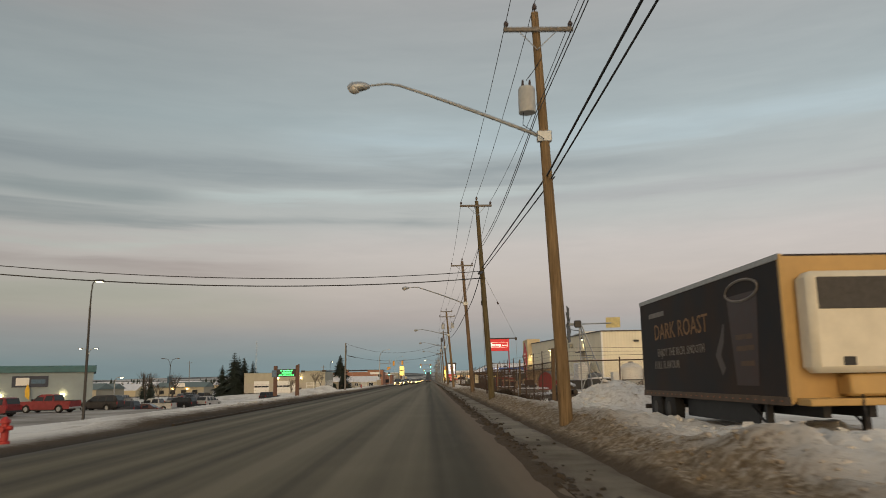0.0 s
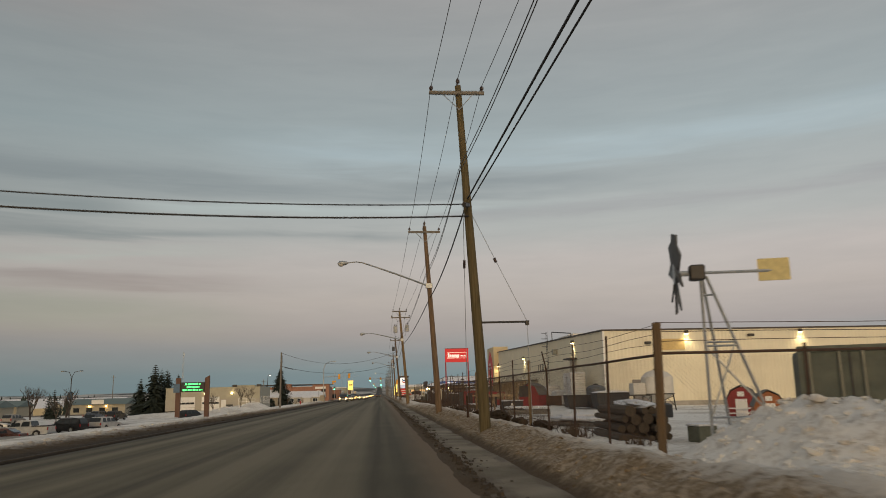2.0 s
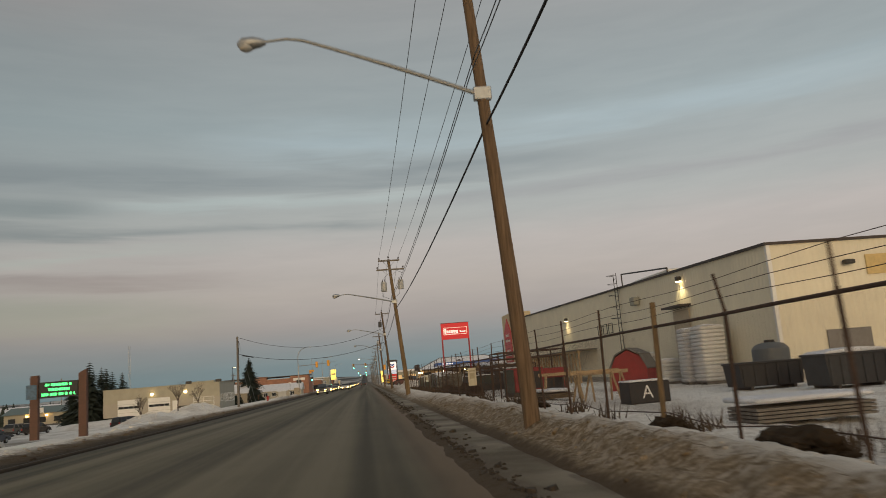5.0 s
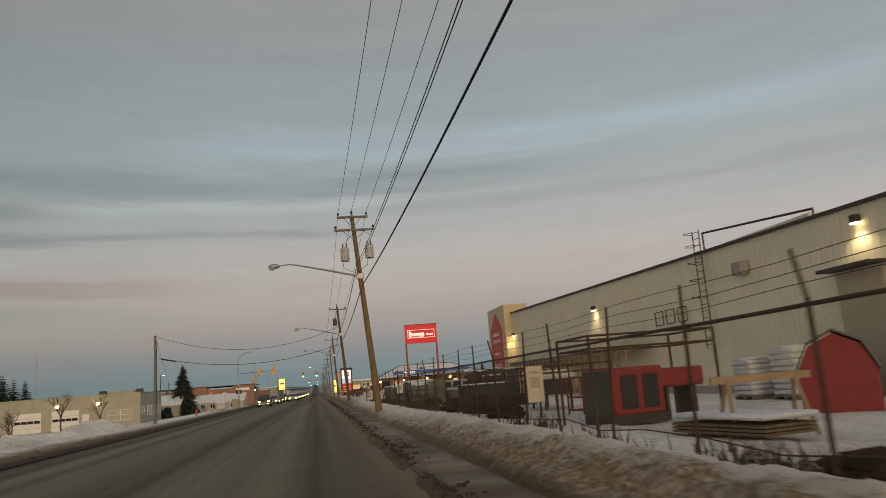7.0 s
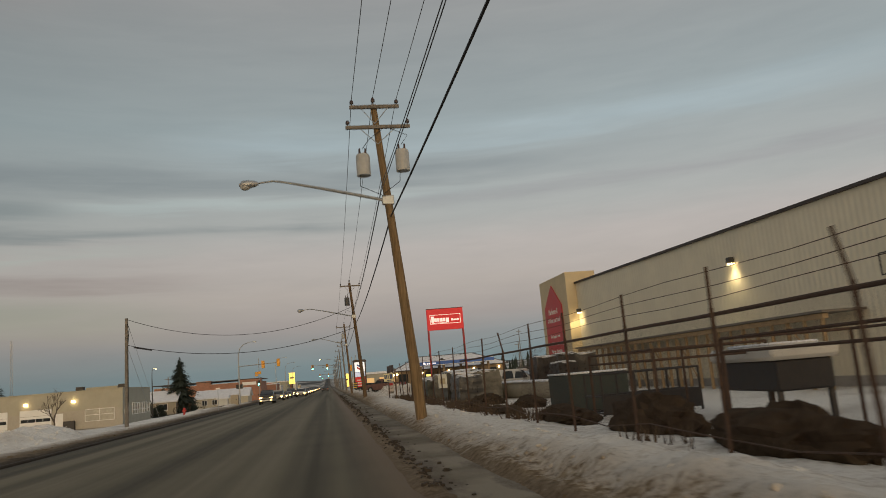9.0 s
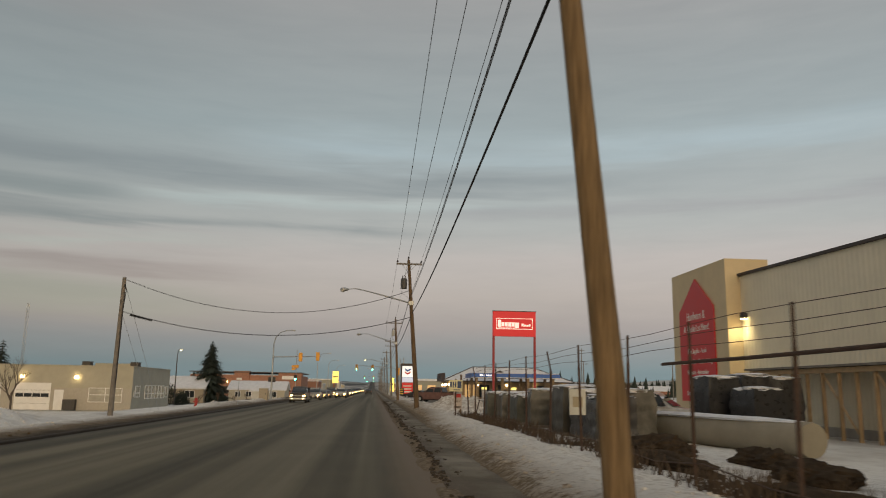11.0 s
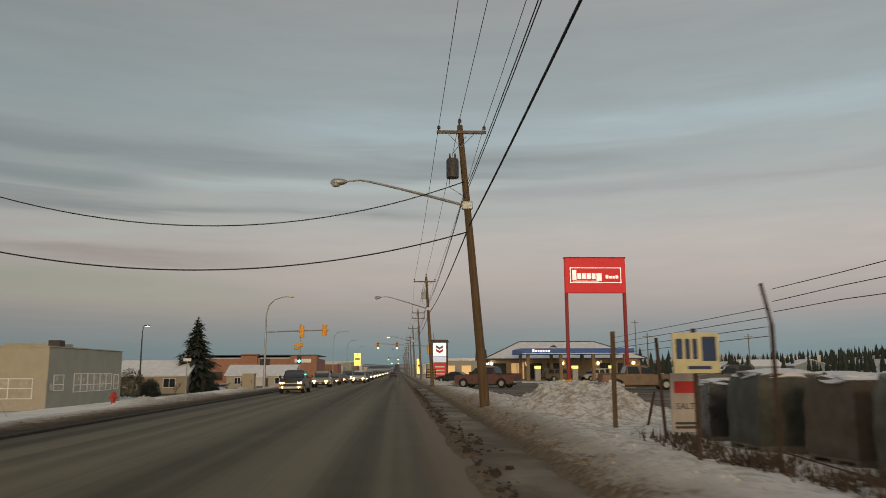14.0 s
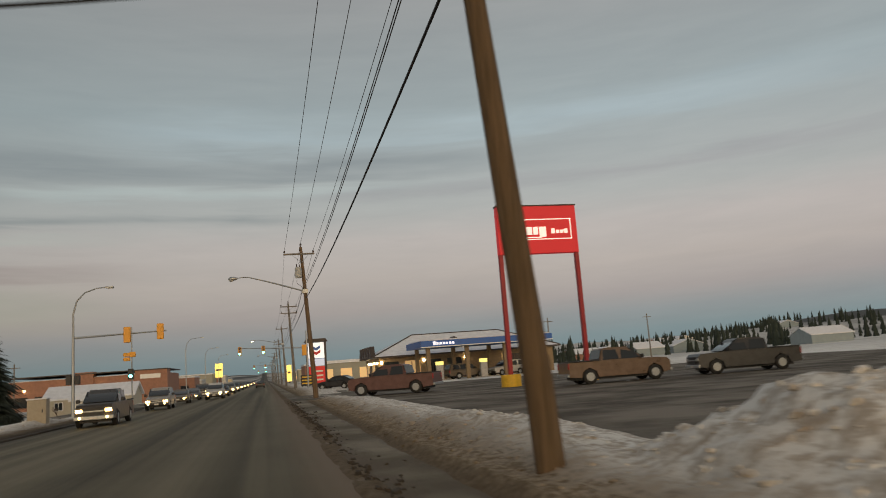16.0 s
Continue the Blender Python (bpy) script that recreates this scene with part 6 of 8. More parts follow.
def cab(x, y, a):
    t = thing("machine_cab", pose(x, y, gy(x, y), 0, 0, a), "red farm machine body with dark green side panel", "farm machine")
    green = mat("dark_green_panel", (0.07, 0.085, 0.065), 0.6, var=0.3, scale=4)
    part("body", boxes((-0.8, 0.8, -0.7, 0.7, 0.25, 1.45), bevel=0.05), BARNRED, t)
    part("side_panel", boxes((-0.84, -0.80, -0.62, 0.62, 0.2, 1.4), bevel=0.01), green, t)
    part("opening", boxes((-0.55, -0.05, -0.72, -0.69, 0.4, 1.25), bevel=0.02), BLACK, t)
    part("opening", boxes((0.12, 0.6, -0.72, -0.69, 0.4, 1.25), bevel=0.02), BLACK, t)
    part("hopper", boxes((0.8, 2.3, -0.5, 0.5, 0.85, 1.35), bevel=0.06), BARNRED, t)
    for sx in (1.1, 2.0):
        part("leg", boxes((sx - 0.05, sx + 0.05, -0.4, 0.4, 0, 0.9)), DARKSTEEL, t)
    part("skid", boxes((-0.85, 0.85, -0.65, 0.65, 0.0, 0.25)), DARKSTEEL, t)


cab(7.9, 100.6, 12)


def rack_frame(x, y, w, d, h):
    t = thing("pipe_frame", pose(x, y, gy(x, y)), "dark steel pipe shelter frame behind the fence", "pipe frame")
    for sx in (0, w):
        for sy in (0, d):
            part("post", B(pipe, [(sx, sy, 0), (sx, sy, h)], 0.036, 6), RUST, t)
    for z in (h, h * 0.86):
        for sy in (0, d):
            part("beam", B(pipe, [(0, sy, z), (w, sy, z)], 0.03, 6), RUST, t)
        for sx in (0, w):
            part("beam", B(pipe, [(sx, 0, z), (sx, d, z)], 0.03, 6), RUST, t)


def chest(x, y, a):
    """A white-lidded machine on a black frame."""
    t = thing("feed_mixer", pose(x, y, gy(x, y), 0, 0, a), "black feed machine with a long white lid in the snow", "farm machine")
    part("lid", boxes((-1.5, 1.5, -0.75, 0.75, 1.25, 1.55), bevel=0.08), OFFWHITE, t, "white sheet lid")
    part("hopper", boxes((-1.35, 1.35, -0.62, 0.62, 0.62, 1.25), bevel=0.04), BLACK, t)
    for u in (-0.8, 0.0, 0.8):
        part("panel", boxes((u - 0.28, u + 0.28, -0.66, -0.62, 0.7, 1.15), bevel=0.02), TANKDARK, t)
    for sx in (-1.25, 1.25):
        for sy in (-0.55, 0.55):
            part("leg", boxes((sx - 0.05, sx + 0.05, sy - 0.05, sy + 0.05, 0.0, 0.64)), DARKSTEEL, t)
    part("snow_cap", boxes((-1.2, 0.9, -0.5, 0.55, 1.55, 1.62), bevel=0.035), CLEAN_SNOW, t, "snow on top")


chest(9.9, 113.4, 86)
rack_frame(6.3, 98.5, 3.2, 2.4, 2.2)
rack_frame(7.2, 106.0, 2.6, 4.5, 1.7)
rack_frame(7.0, 113.0, 2.6, 4.0, 1.6)
crate("dumpster", 9.8, 104.6, 1.8, 1.4, 1.3, 5, BLACK, "black steel bin with snow on its lid", "bin")
crate("dumpster", 8.8, 122.5, 2.2, 1.5, 1.2, 8, mat("dark_green_bin", (0.03, 0.045, 0.04), 0.6, var=0.3), "dark green steel bin with snow on its lid", "bin")


def brush():
    """Dead grass and windblown scraps along the foot of the fence."""
    rg = random.Random(8)
    bm = bmesh.new()
    for c in range(95):
        cy = rg.uniform(49, 150) if c < 50 else rg.uniform(118, 157)
        cx = FX + rg.uniform(-0.3, 0.9)
        n = rg.randint(30, 80)
        wy = rg.uniform(0.3, 1.1)
        for _ in range(n):
            x, y = cx + rg.gauss(0, 0.18), cy + rg.gauss(0, wy * 0.5)
            z = gy(x, y) - 0.02
            h, a = rg.uniform(0.12, 0.5 if c < 50 else 0.36), rg.uniform(0, 6.28)
            dx, dy = math.cos(a) * 0.02, math.sin(a) * 0.02
            tx, ty = rg.gauss(0, 0.12), rg.gauss(0, 0.12)
            bm.faces.new([bm.verts.new(p) for p in ((x - dx, y - dy, z), (x + dx, y + dy, z), (x + tx, y + ty, z + h))])
    part("dead_grass", bm, mat("dead_grass", (0.10, 0.07, 0.045), 0.95, var=0.4, scale=3, bump=0), None, "brown dead grass tufts along the fence", "stuff", "grass", smooth=False)


brush()


def trough():
    t = thing("concrete_trough", pose(10.4, 138.6, gy(10.4, 138.6), 0, 0, -80.6), "long pale concrete pipe lying in the yard under snow", "concrete pipe")
    part("shell", B(pipe, [(-5.8, 0, 0.42), (-5.7, 0, 0.42), (5.7, 0, 0.42), (5.8, 0, 0.42)], [0.44, 0.46, 0.46, 0.44], 18), mat("pale_concrete", (0.27, 0.245, 0.19), 0.9, var=0.2, scale=1.5, fine=25, bump=0.2), t)
    bm = bmesh.new()
    bmesh.ops.create_icosphere(bm, subdivisions=4, radius=1.0)
    for v in bm.verts:
        k = 1 + 0.25 * noise.noise(v.co * 3.0)
        v.co = Vector((max(-0.97, min(0.97, v.co.x * 1.15)) * 5.6, v.co.y * 0.34 * k, 0.84 + v.co.z * 0.10 * k))
    part("snow_cap", bm, CLEAN_SNOW, t, "snow on top")


trough()


def mounds():
    """Dark hay and soil heaps that show through the snow behind the fence."""
    dark = mat("dark_hay", (0.065, 0.047, 0.031), 0.97, spec=0.05, var=0.5, scale=4, fine=30, bump=0.8)
    for x, y, rx, ry, h in ((5.5, 59.5, 0.3, 0.8, 0.2), (5.4, 63.2, 0.3, 0.9, 0.22), (5.25, 67.0, 0.4, 1.5, 0.30), (5.2, 71.3, 0.35, 0.8, 0.25), (5.4, 76.0, 0.3, 0.7, 0.22), (5.7, 88.5, 0.4, 1.0, 0.25), (6.3, 107.5, 0.5, 1.8, 0.5), (6.4, 112.0, 0.5, 1.8, 0.55), (6.2, 117.0, 0.45, 2.0, 0.3), (6.1, 123.5, 0.4, 2.2, 0.2), (6.2, 129.5, 0.4, 2.4, 0.2), (7.6, 133.5, 0.7, 1.3, 0.36), (8.0, 127.3, 0.6, 1.0, 0.3), (8.9, 130.6, 0.5, 1.0, 0.3), (7.3, 121.0, 0.4, 1.0, 0.22)):
        bm = bmesh.new()
        bmesh.ops.create_icosphere(bm, subdivisions=4, radius=1.0)
        for v in bm.verts:
            f = 1 + 0.3 * noise.noise(v.co * 1.7 + Vector((x, y, 0))) + 0.22 * noise.noise(v.co * 6.0 + Vector((y, x, 0)))
            v.co = Vector((v.co.x * rx * f, v.co.y * ry * f, v.co.z * h * f))
        ob = part("soil_mound", bm, dark, None, "dark mound of old hay and soil lying in the snow", "", "heap")
        ob["group"] = "heaps behind the fence"
        ob.matrix_basis = pose(x, y, gy(x, y) + h * 0.25)


mounds()


# ---- signs by the fence ----
def small_sign(name, x, y, z0, z1, w, m, label, stripes, post=None, a=0):
    t = thing(name, pose(x, y, gy(x, y), 0, 0, a), label, "sign")
    g = gy(x, y)
    part("board", boxes((0, w, -0.02, 0.02, z0 - g, z1 - g), bevel=0.006), m, t)
    if post:
        for px in post:
            part("post", B(pipe, [(px, 0.06, -0.3), (px, 0.06, z1 - g + 0.06)], 0.038, 8), RUST, t)
    for (u0, u1, v0, v1, c) in stripes:
        part("print", boxes((w * u0, w * u1, -0.026, -0.021, z0 - g + (z1 - z0) * v0, z0 - g + (z1 - z0) * v1)), c, t)
    return t


NAVY = mat("navy_print", (0.02, 0.05, 0.14), 0.5, bump=0)
small_sign("plot_sign", 4.08, 152.2, 1.50, 2.06, 0.66, mat("pale_yellow_board", (0.72, 0.66, 0.40), 0.6, var=0.12), "pale yellow board sign with navy figures on a post", ((0.06, 0.2, 0.35, 0.85, NAVY), (0.26, 0.36, 0.35, 0.85, NAVY), (0.42, 0.52, 0.35, 0.85, NAVY), (0.62, 0.92, 0.3, 0.9, NAVY), (0.3, 0.8, 0.1, 0.18, NAVY)), (0.33,))
small_sign("fence_notice", 4.82, 98.9, 0.9, 1.75, 0.40, mat("yellowed_notice", (0.58, 0.52, 0.38), 0.7, var=0.15), "yellowed notice board tied to the fence", ((0.2, 0.8, 0.4, 0.7, mat("faded_print", (0.42, 0.36, 0.24), 0.7)), (0.15, 0.85, 0.8, 0.86, mat("faded_print", (0.4, 0.36, 0.24)))))
salt = small_sign("salt_sign", 4.42, 153.3, 0.62, 1.50, 0.42, mat("faded_white_notice", (0.50, 0.44, 0.40), 0.7, var=0.2, scale=4), "white salt sign with red bars tied to a post", ((0.12, 0.88, 0.66, 0.86, REDPAINT), (0.1, 0.9, 0.06, 0.10, DARKSTEEL), (0.1, 0.9, 0.13, 0.17, DARKSTEEL)))
lettering("word", "SALT", 0.13, DARKSTEEL, salt, Matrix.Translation((0.21, -0.024, 1.0 - gy(4.42, 153.3))) @ Matrix(((1, 0, 0, 0), (0, 0, -1, 0), (0, 1, 0, 0), (0, 0, 0, 1))), "black word", 0.003, 1.0)
small_sign("fence_notice", 5.3, 133.5, 1.0, 1.65, 0.42, mat("white_notice", (0.60, 0.60, 0.53), 0.7, var=0.15), "yellowed notice board tied to the fence", ((0.2, 0.8, 0.3, 0.7, mat("faded_print", (0.4, 0.36, 0.24))),))
small_sign("fence_plate", 5.28, 62.2, 1.25, 1.65, 0.45, DARKSTEEL, "dark steel plate hung on the fence", ())
small_sign("fence_plate", 5.28, 57.5, 1.0, 1.3, 0.5, RUST, "rusty steel plate hung on the fence", ())


# ---- tall red store sign ----
def pylon_sign():
    t = thing("pylon_sign", pose(14.7, 206.3, 0.0), "tall red twin-post store sign with a white-framed panel", "sign")
    part("panel", boxes((0.0, 5.32, -0.25, 0.25, 8.15, 11.2), bevel=0.02), glows("lit_red_cabinet", (0.62, 0.018, 0.026), 0.30), t, "red sign cabinet lit from inside")
    maroon = mat("dark_red_post_paint", (0.33, 0.018, 0.026), 0.5, var=0.15, scale=1.2, bump=0.0)
    part("post", boxes((-0.02, 0.24, -0.14, 0.14, 0.0, 8.15), bevel=0.015), maroon, t)
    part("post", boxes((5.08, 5.34, -0.14, 0.14, 0.0, 8.15), bevel=0.015), maroon, t)
    part("edge_strip", boxes((-0.05, 5.37, -0.27, 0.27, 11.2, 11.28)), DARKTRIM, t)
    W2 = glows("lit_white_panel", (0.95, 0.90, 0.82), 0.6)
    for d in ((0.42, 4.92, 9.02, 9.08), (0.42, 4.92, 10.30, 10.36), (0.42, 0.48, 9.02, 10.36), (4.86, 4.92, 9.02, 10.36)):
        part("frame_line", boxes((d[0], d[1], -0.27, -0.252, d[2], d[3])), W2, t)
    for u0, u1, z0, z1 in ((0.62, 0.98, 9.28, 10.15), (1.06, 1.40, 9.35, 9.85), (1.48, 1.80, 9.35, 9.85), (1.88, 2.26, 9.35, 9.85), (2.34, 2.66, 9.35, 9.85), (2.74, 3.20, 9.2, 9.85), (3.55, 3.8, 9.40, 9.72), (3.86, 4.1, 9.40, 9.62), (4.16, 4.36, 9.40, 9.62), (4.42, 4.66, 9.40, 9.68)):
        part("letter_bar", boxes((u0, u1, -0.275, -0.252, z0, z1), bevel=0.01), W2, t)
    part("letter_bar", boxes((0.65, 2.9, -0.27, -0.252, 9.14, 9.2)), W2, t)
    bm = B(pipe, [(0.11, 0, 0.0), (0.11, 0, 0.75)], 0.62, 20)
    part("base", bm, YELLOW, t, "yellow-painted concrete base")
    part("base", B(pipe, [(5.2, 0, 0.0), (5.2, 0, 0.75)], 0.62, 20), YELLOW, t, "yellow-painted concrete base")


pylon_sign()


# ---- fuel station ----
def fuel_station():
    t = thing("fuel_station", pose(16.9, 243.5, 0.0), "fuel station with a blue canopy, lit windows and snowy roof", "fuel station")
    stone = mat("tan_stone_piers", (0.27, 0.195, 0.115), 0.85, var=0.25, scale=4, bump=0.3)
    part("canopy_roof", boxes((0.0, 15.4, 0.0, 9.0, 3.75, 4.45), bevel=0.03), BLUEFASCIA, t, "blue canopy fascia")
    part("canopy_snow", boxes((0.2, 15.2, 0.2, 8.8, 4.45, 4.6), bevel=0.05), CLEAN_SNOW, t)
    part("fascia_stripe", boxes((-0.02, 15.42, -0.02, 0.0, 3.72, 3.82)), WHITE, t)
    logo = glows("lit_white_letters", (0.9, 0.92, 1.0), 0.8)
    for i, w in enumerate((0.34, 0.28, 0.28, 0.3, 0.24, 0.3, 0.28)):
        part("letter_bar", boxes((1.4 + i * 0.36, 1.4 + i * 0.36 + w * 0.85, -0.05, -0.022, 3.98, 4.36 if i == 0 else 4.24)), logo, t)
    for x in (1.0, 5.5, 10.0, 14.4):
        for y in (1.2, 7.6):
            part("pier", boxes((x - 0.22, x + 0.22, y - 0.22, y + 0.22, 0, 3.75), bevel=0.02), stone, t)
    for i, x in enumerate((2.6, 7.8, 13.0)):
        p = part("fuel_pump", boxes((x - 0.4, x + 0.4, 2.6, 3.1, 0.1, 1.75), bevel=0.05), mat("pump_grey", (0.45, 0.45, 0.45), 0.5), t)
        part("pump_head", boxes((x - 0.42, x + 0.42, 2.55, 3.15, 1.75, 2.15), bevel=0.04), glows("lit_pump_topper", (0.95, 0.80, 0.22), 1.1), p)
        part("island", boxes((x - 1.2, x + 1.2, 2.3, 3.4, 0.0, 0.15), bevel=0.03), mat("concrete_footing", (0.3, 0.3, 0.3)), t)
    # shop behind the pumps
    part("shop_wall", boxes((-3.0, 20.0, 12.0, 24.0, 0.0, 3.3)), stone, t)
    warm = glows("lit_shop_window", (1.0, 0.66, 0.30), 0.22)
    for i in (0, 1, 2, 3, 6, 7):
        x = -2.4 + i * 2.7
        w = part("shop_window", boxes((x, x + 1.9, 11.94, 12.0, 0.3, 2.6)), warm if i == 1 else GLASS, t)
        part("mullion", boxes((x + 0.8, x + 0.88, 11.92, 11.94, 0.5, 2.5)), DARKTRIM, w)
    for i in range(5):
        x = -2.7 + i * 5.4
        lo = part("wall_lamp", boxes((x - 0.15, x + 0.15, 11.7, 11.98, 2.4, 2.75), bevel=0.05), LAMPON, t)
    for i in range(4):
        part("end_window", boxes((-3.06, -3.0, 13.2 + i * 2.6, 15.0 + i * 2.6, 0.5, 2.5)), warm if i % 2 else GLASS, t)
        part("end_lamp", boxes((-3.2, -3.02, 12.8 + i * 2.6, 13.0 + i * 2.6, 2.4, 2.7)), LAMPON, t)
    bm = bmesh.new()
    v = [bm.verts.new(p) for p in ((-3.8, 11.2, 3.3), (20.8, 11.2, 3.3), (20.8, 24.8, 3.3), (-3.8, 24.8, 3.3), (2.5, 18.0, 6.0), (14.5, 18.0, 6.0))]
    for f in ((0, 1, 5, 4), (1, 2, 5), (2, 3, 4, 5), (3, 0, 4), (3, 2, 1, 0)):
        bm.faces.new([v[i] for i in f])
    part("roof", bm, CLEAN_SNOW, t, "snow-covered hipped roof", smooth=False)
    part("eave", boxes((-3.85, 20.85, 11.15, 24.85, 3.15, 3.32)), DARKTRIM, t)
    part("ridge_cap", B(pipe, [(-3.8, 11.2, 3.34), (2.5, 18.0, 6.03), (14.5, 18.0, 6.03), (20.8, 11.2, 3.34)], 0.09, 6), DARKTRIM, t)
    bm = bmesh.new()
    prism(bm, [(5.6, 4.3), (8.4, 4.3), (7.0, 5.3)], 12.3, 14.5, "y")
    part("dormer", bm, DARKTRIM, t)
    for i in range(5):
        bm = bmesh.new()
        prism(bm, [(12.3 + i * 2.5, 3.3), (14.3 + i * 2.5, 3.3), (13.3 + i * 2.5, 4.7)], -3.9, -3.3, "x")
        part("gable", bm, DARKTRIM, t)


fuel_station()


def price_sign():
    t = thing("price_sign", pose(5.7, 268.0, 0.0), "fuel price pylon sign with lit white and red panels", "sign")
    part("frame", boxes((0.0, 0.28, -0.3, 0.3, 0.0, 6.3), bevel=0.02), DARKTRIM, t)
    part("frame", boxes((2.5, 2.78, -0.3, 0.3, 0.0, 6.3), bevel=0.02), DARKTRIM, t)
    bm = bmesh.new()
    prism(bm, [(-0.25, 6.2), (3.03, 6.2), (2.7, 6.65), (0.08, 6.65)], -0.45, 0.45, "y")
    part("cap", bm, DARKTRIM, t)
    lit = glows("lit_sign_white", (0.95, 0.95, 0.95), 0.65)
    part("logo_panel", boxes((0.3, 2.48, -0.22, 0.22, 4.0, 6.1)), lit, t)
    part("price_panel", boxes((0.3, 2.48, -0.22, 0.22, 2.95, 3.9)), glows("lit_price_panel", (0.55, 0.6, 0.75), 0.5), t)
    part("promo_panel", boxes((0.3, 2.48, -0.22, 0.22, 0.6, 2.85)), glows("lit_red_panel", (0.6, 0.02, 0.02), 0.22), t)
    bm = bmesh.new()
    prism(bm, [(0.8, 5.35), (1.39, 5.0), (1.98, 5.35), (1.98, 5.75), (1.39, 5.4), (0.8, 5.75)], -0.26, -0.225, "y")
    part("chevron_shape", bm, BLUEFASCIA, t)
    bm = bmesh.new()
    prism(bm, [(0.8, 4.75), (1.39, 4.4), (1.98, 4.75), (1.98, 5.15), (1.39, 4.8), (0.8, 5.15)], -0.26, -0.225, "y")
    part("chevron_shape", bm, REDPAINT, t)
    for z in (0.95, 1.5, 2.1):
        part("print_bar", boxes((0.6, 2.2, -0.25, -0.225, z, z + 0.22)), WHITE, t)
    small = thing("promo_board", pose(4.6, 262.0, 0.0), "yellow and black promotional board by the entrance", "sign")
    part("board", boxes((0, 1.6, -0.04, 0.04, 0.4, 1.8)), BLACK, small)
    for z in (0.65, 1.05, 1.45):
        part("stripe", boxes((0.15, 1.45, -0.05, -0.042, z, z + 0.16)), YELLOW, small)
    part("leg", boxes((0.1, 0.2, -0.03, 0.03, 0, 0.4)), BLACK, small)
    part("leg", boxes((1.4, 1.5, -0.03, 0.03, 0, 0.4)), BLACK, small)


price_sign()


# ---- traffic signals ----
def head(parent, x, y, z, lit=None, back=True):
    if back:
        part("signal_housing", boxes((x - 0.26, x + 0.26, y - 0.12, y + 0.12, z - 0.62, z + 0.62), bevel=0.05), SIGYELLOW, parent, "yellow signal housing")
        return
    h = part("signal_housing", boxes((x - 0.26, x + 0.26, y - 0.12, y + 0.12, z - 0.62, z + 0.62), bevel=0.05), SIGYELLOW, parent, "yellow signal housing")
    for k, m in enumerate((mat("dark_red_lens", (0.06, 0.01, 0.01), 0.3), mat("dark_amber_lens", (0.08, 0.04, 0.01), 0.3), GREENLIT)):
        part("signal_lens", B(pipe, [(x, y - 0.12, z + 0.4 - 0.4 * k), (x, y - 0.15, z + 0.4 - 0.4 * k)], 0.15, 14), m, h)
        part("visor", B(pipe, [(x, y - 0.12, z + 0.43 - 0.4 * k), (x, y - 0.34, z + 0.45 - 0.4 * k)], 0.17, 10, False), BLACK, h)


def signal_mast():
    t = thing("signal_mast", pose(-14.1, 225.0, -0.35), "galvanised signal mast with two yellow signal heads and a lamp", "traffic signal")
    part("pole", B(pipe, [(0, 0, -0.45), (0.0, 0, 6.3)], [0.14, 0.10], 12), GALV, t)
    pts = [(0, 0, 6.3), (0.0, 0, 8.0), (0.25, 0, 9.0), (0.85, 0, 9.65), (1.7, 0, 9.95), (2.4, 0, 10.0)]
    part("lamp_davit", B(pipe, pts, [0.09, 0.075, 0.065, 0.055, 0.05, 0.045], 8), GALV, t)
    lm = part("lamp_head", boxes((2.3, 2.95, -0.14, 0.14, 9.92, 10.06), bevel=0.04), GALV, t)
    part("lens", boxes((2.5, 2.9, -0.1, 0.1, 9.89, 9.92)), LAMPOFF, lm)
    part("mast_arm", B(pipe, [(0, 0, 6.15), (3.0, 0.4, 6.27), (6.7, 0.9, 6.4)], [0.09, 0.07, 0.05], 8), GALV, t)
    head(t, 3.84, 0.3, 6.2)
    head(t, 6.27, 0.6, 6.35)
    part("walk_signal", boxes((-0.5, -0.12, -0.15, 0.15, 2.6, 3.3), bevel=0.03), BLACK, t)
    part("walk_signal", boxes((0.14, 0.5, -0.15, 0.15, 2.6, 3.3), bevel=0.03), BLACK, t)
    part("base", boxes((-0.25, 0.25, -0.25, 0.25, -0.1, 0.2), bevel=0.03), GALV, t)
    p = thing("side_signal", pose(-12.2, 239.5, -0.05), "slim signal post with yellow heads at the corner", "traffic signal")
    part("pole", B(pipe, [(0, 0, 0), (0, 0, 7.6)], 0.06, 8), GALV, p)
    for dz in (0, 0.42):
        part("signal_housing", boxes((-0.75, -0.15, -0.12, 0.12, 4.35 + dz, 4.7 + dz), bevel=0.04), SIGYELLOW, p)
    part("signal_housing", boxes((-0.2, 0.35, -0.14, 0.14, 4.7, 5.2), bevel=0.05), SIGYELLOW, p)
    part("lit_lens", B(pipe, [(-0.1, -0.15, 2.9), (-0.1, -0.19, 2.9)], 0.16, 12), GREENLIT, p)
    part("lens_housing", boxes((-0.35, 0.15, -0.14, 0.14, 2.6, 3.6), bevel=0.04), BLACK, p)


signal_mast()


def far_signal(px, y, xs, z, label):
    t = thing("signal_mast", pose(px, y, 0), label, "traffic signal")
    part("pole", B(pipe, [(0, 0, 0), (0, 0, 8.2)], [0.14, 0.09], 10), GALV, t)
    part("mast_arm", B(pipe, [(0, 0, z - 0.1), (xs[0] - px - 0.3, 0, z + 0.45)], [0.09, 0.05], 8), GALV, t)
    for x in xs:
        head(t, x - px, 0, z, True, False)


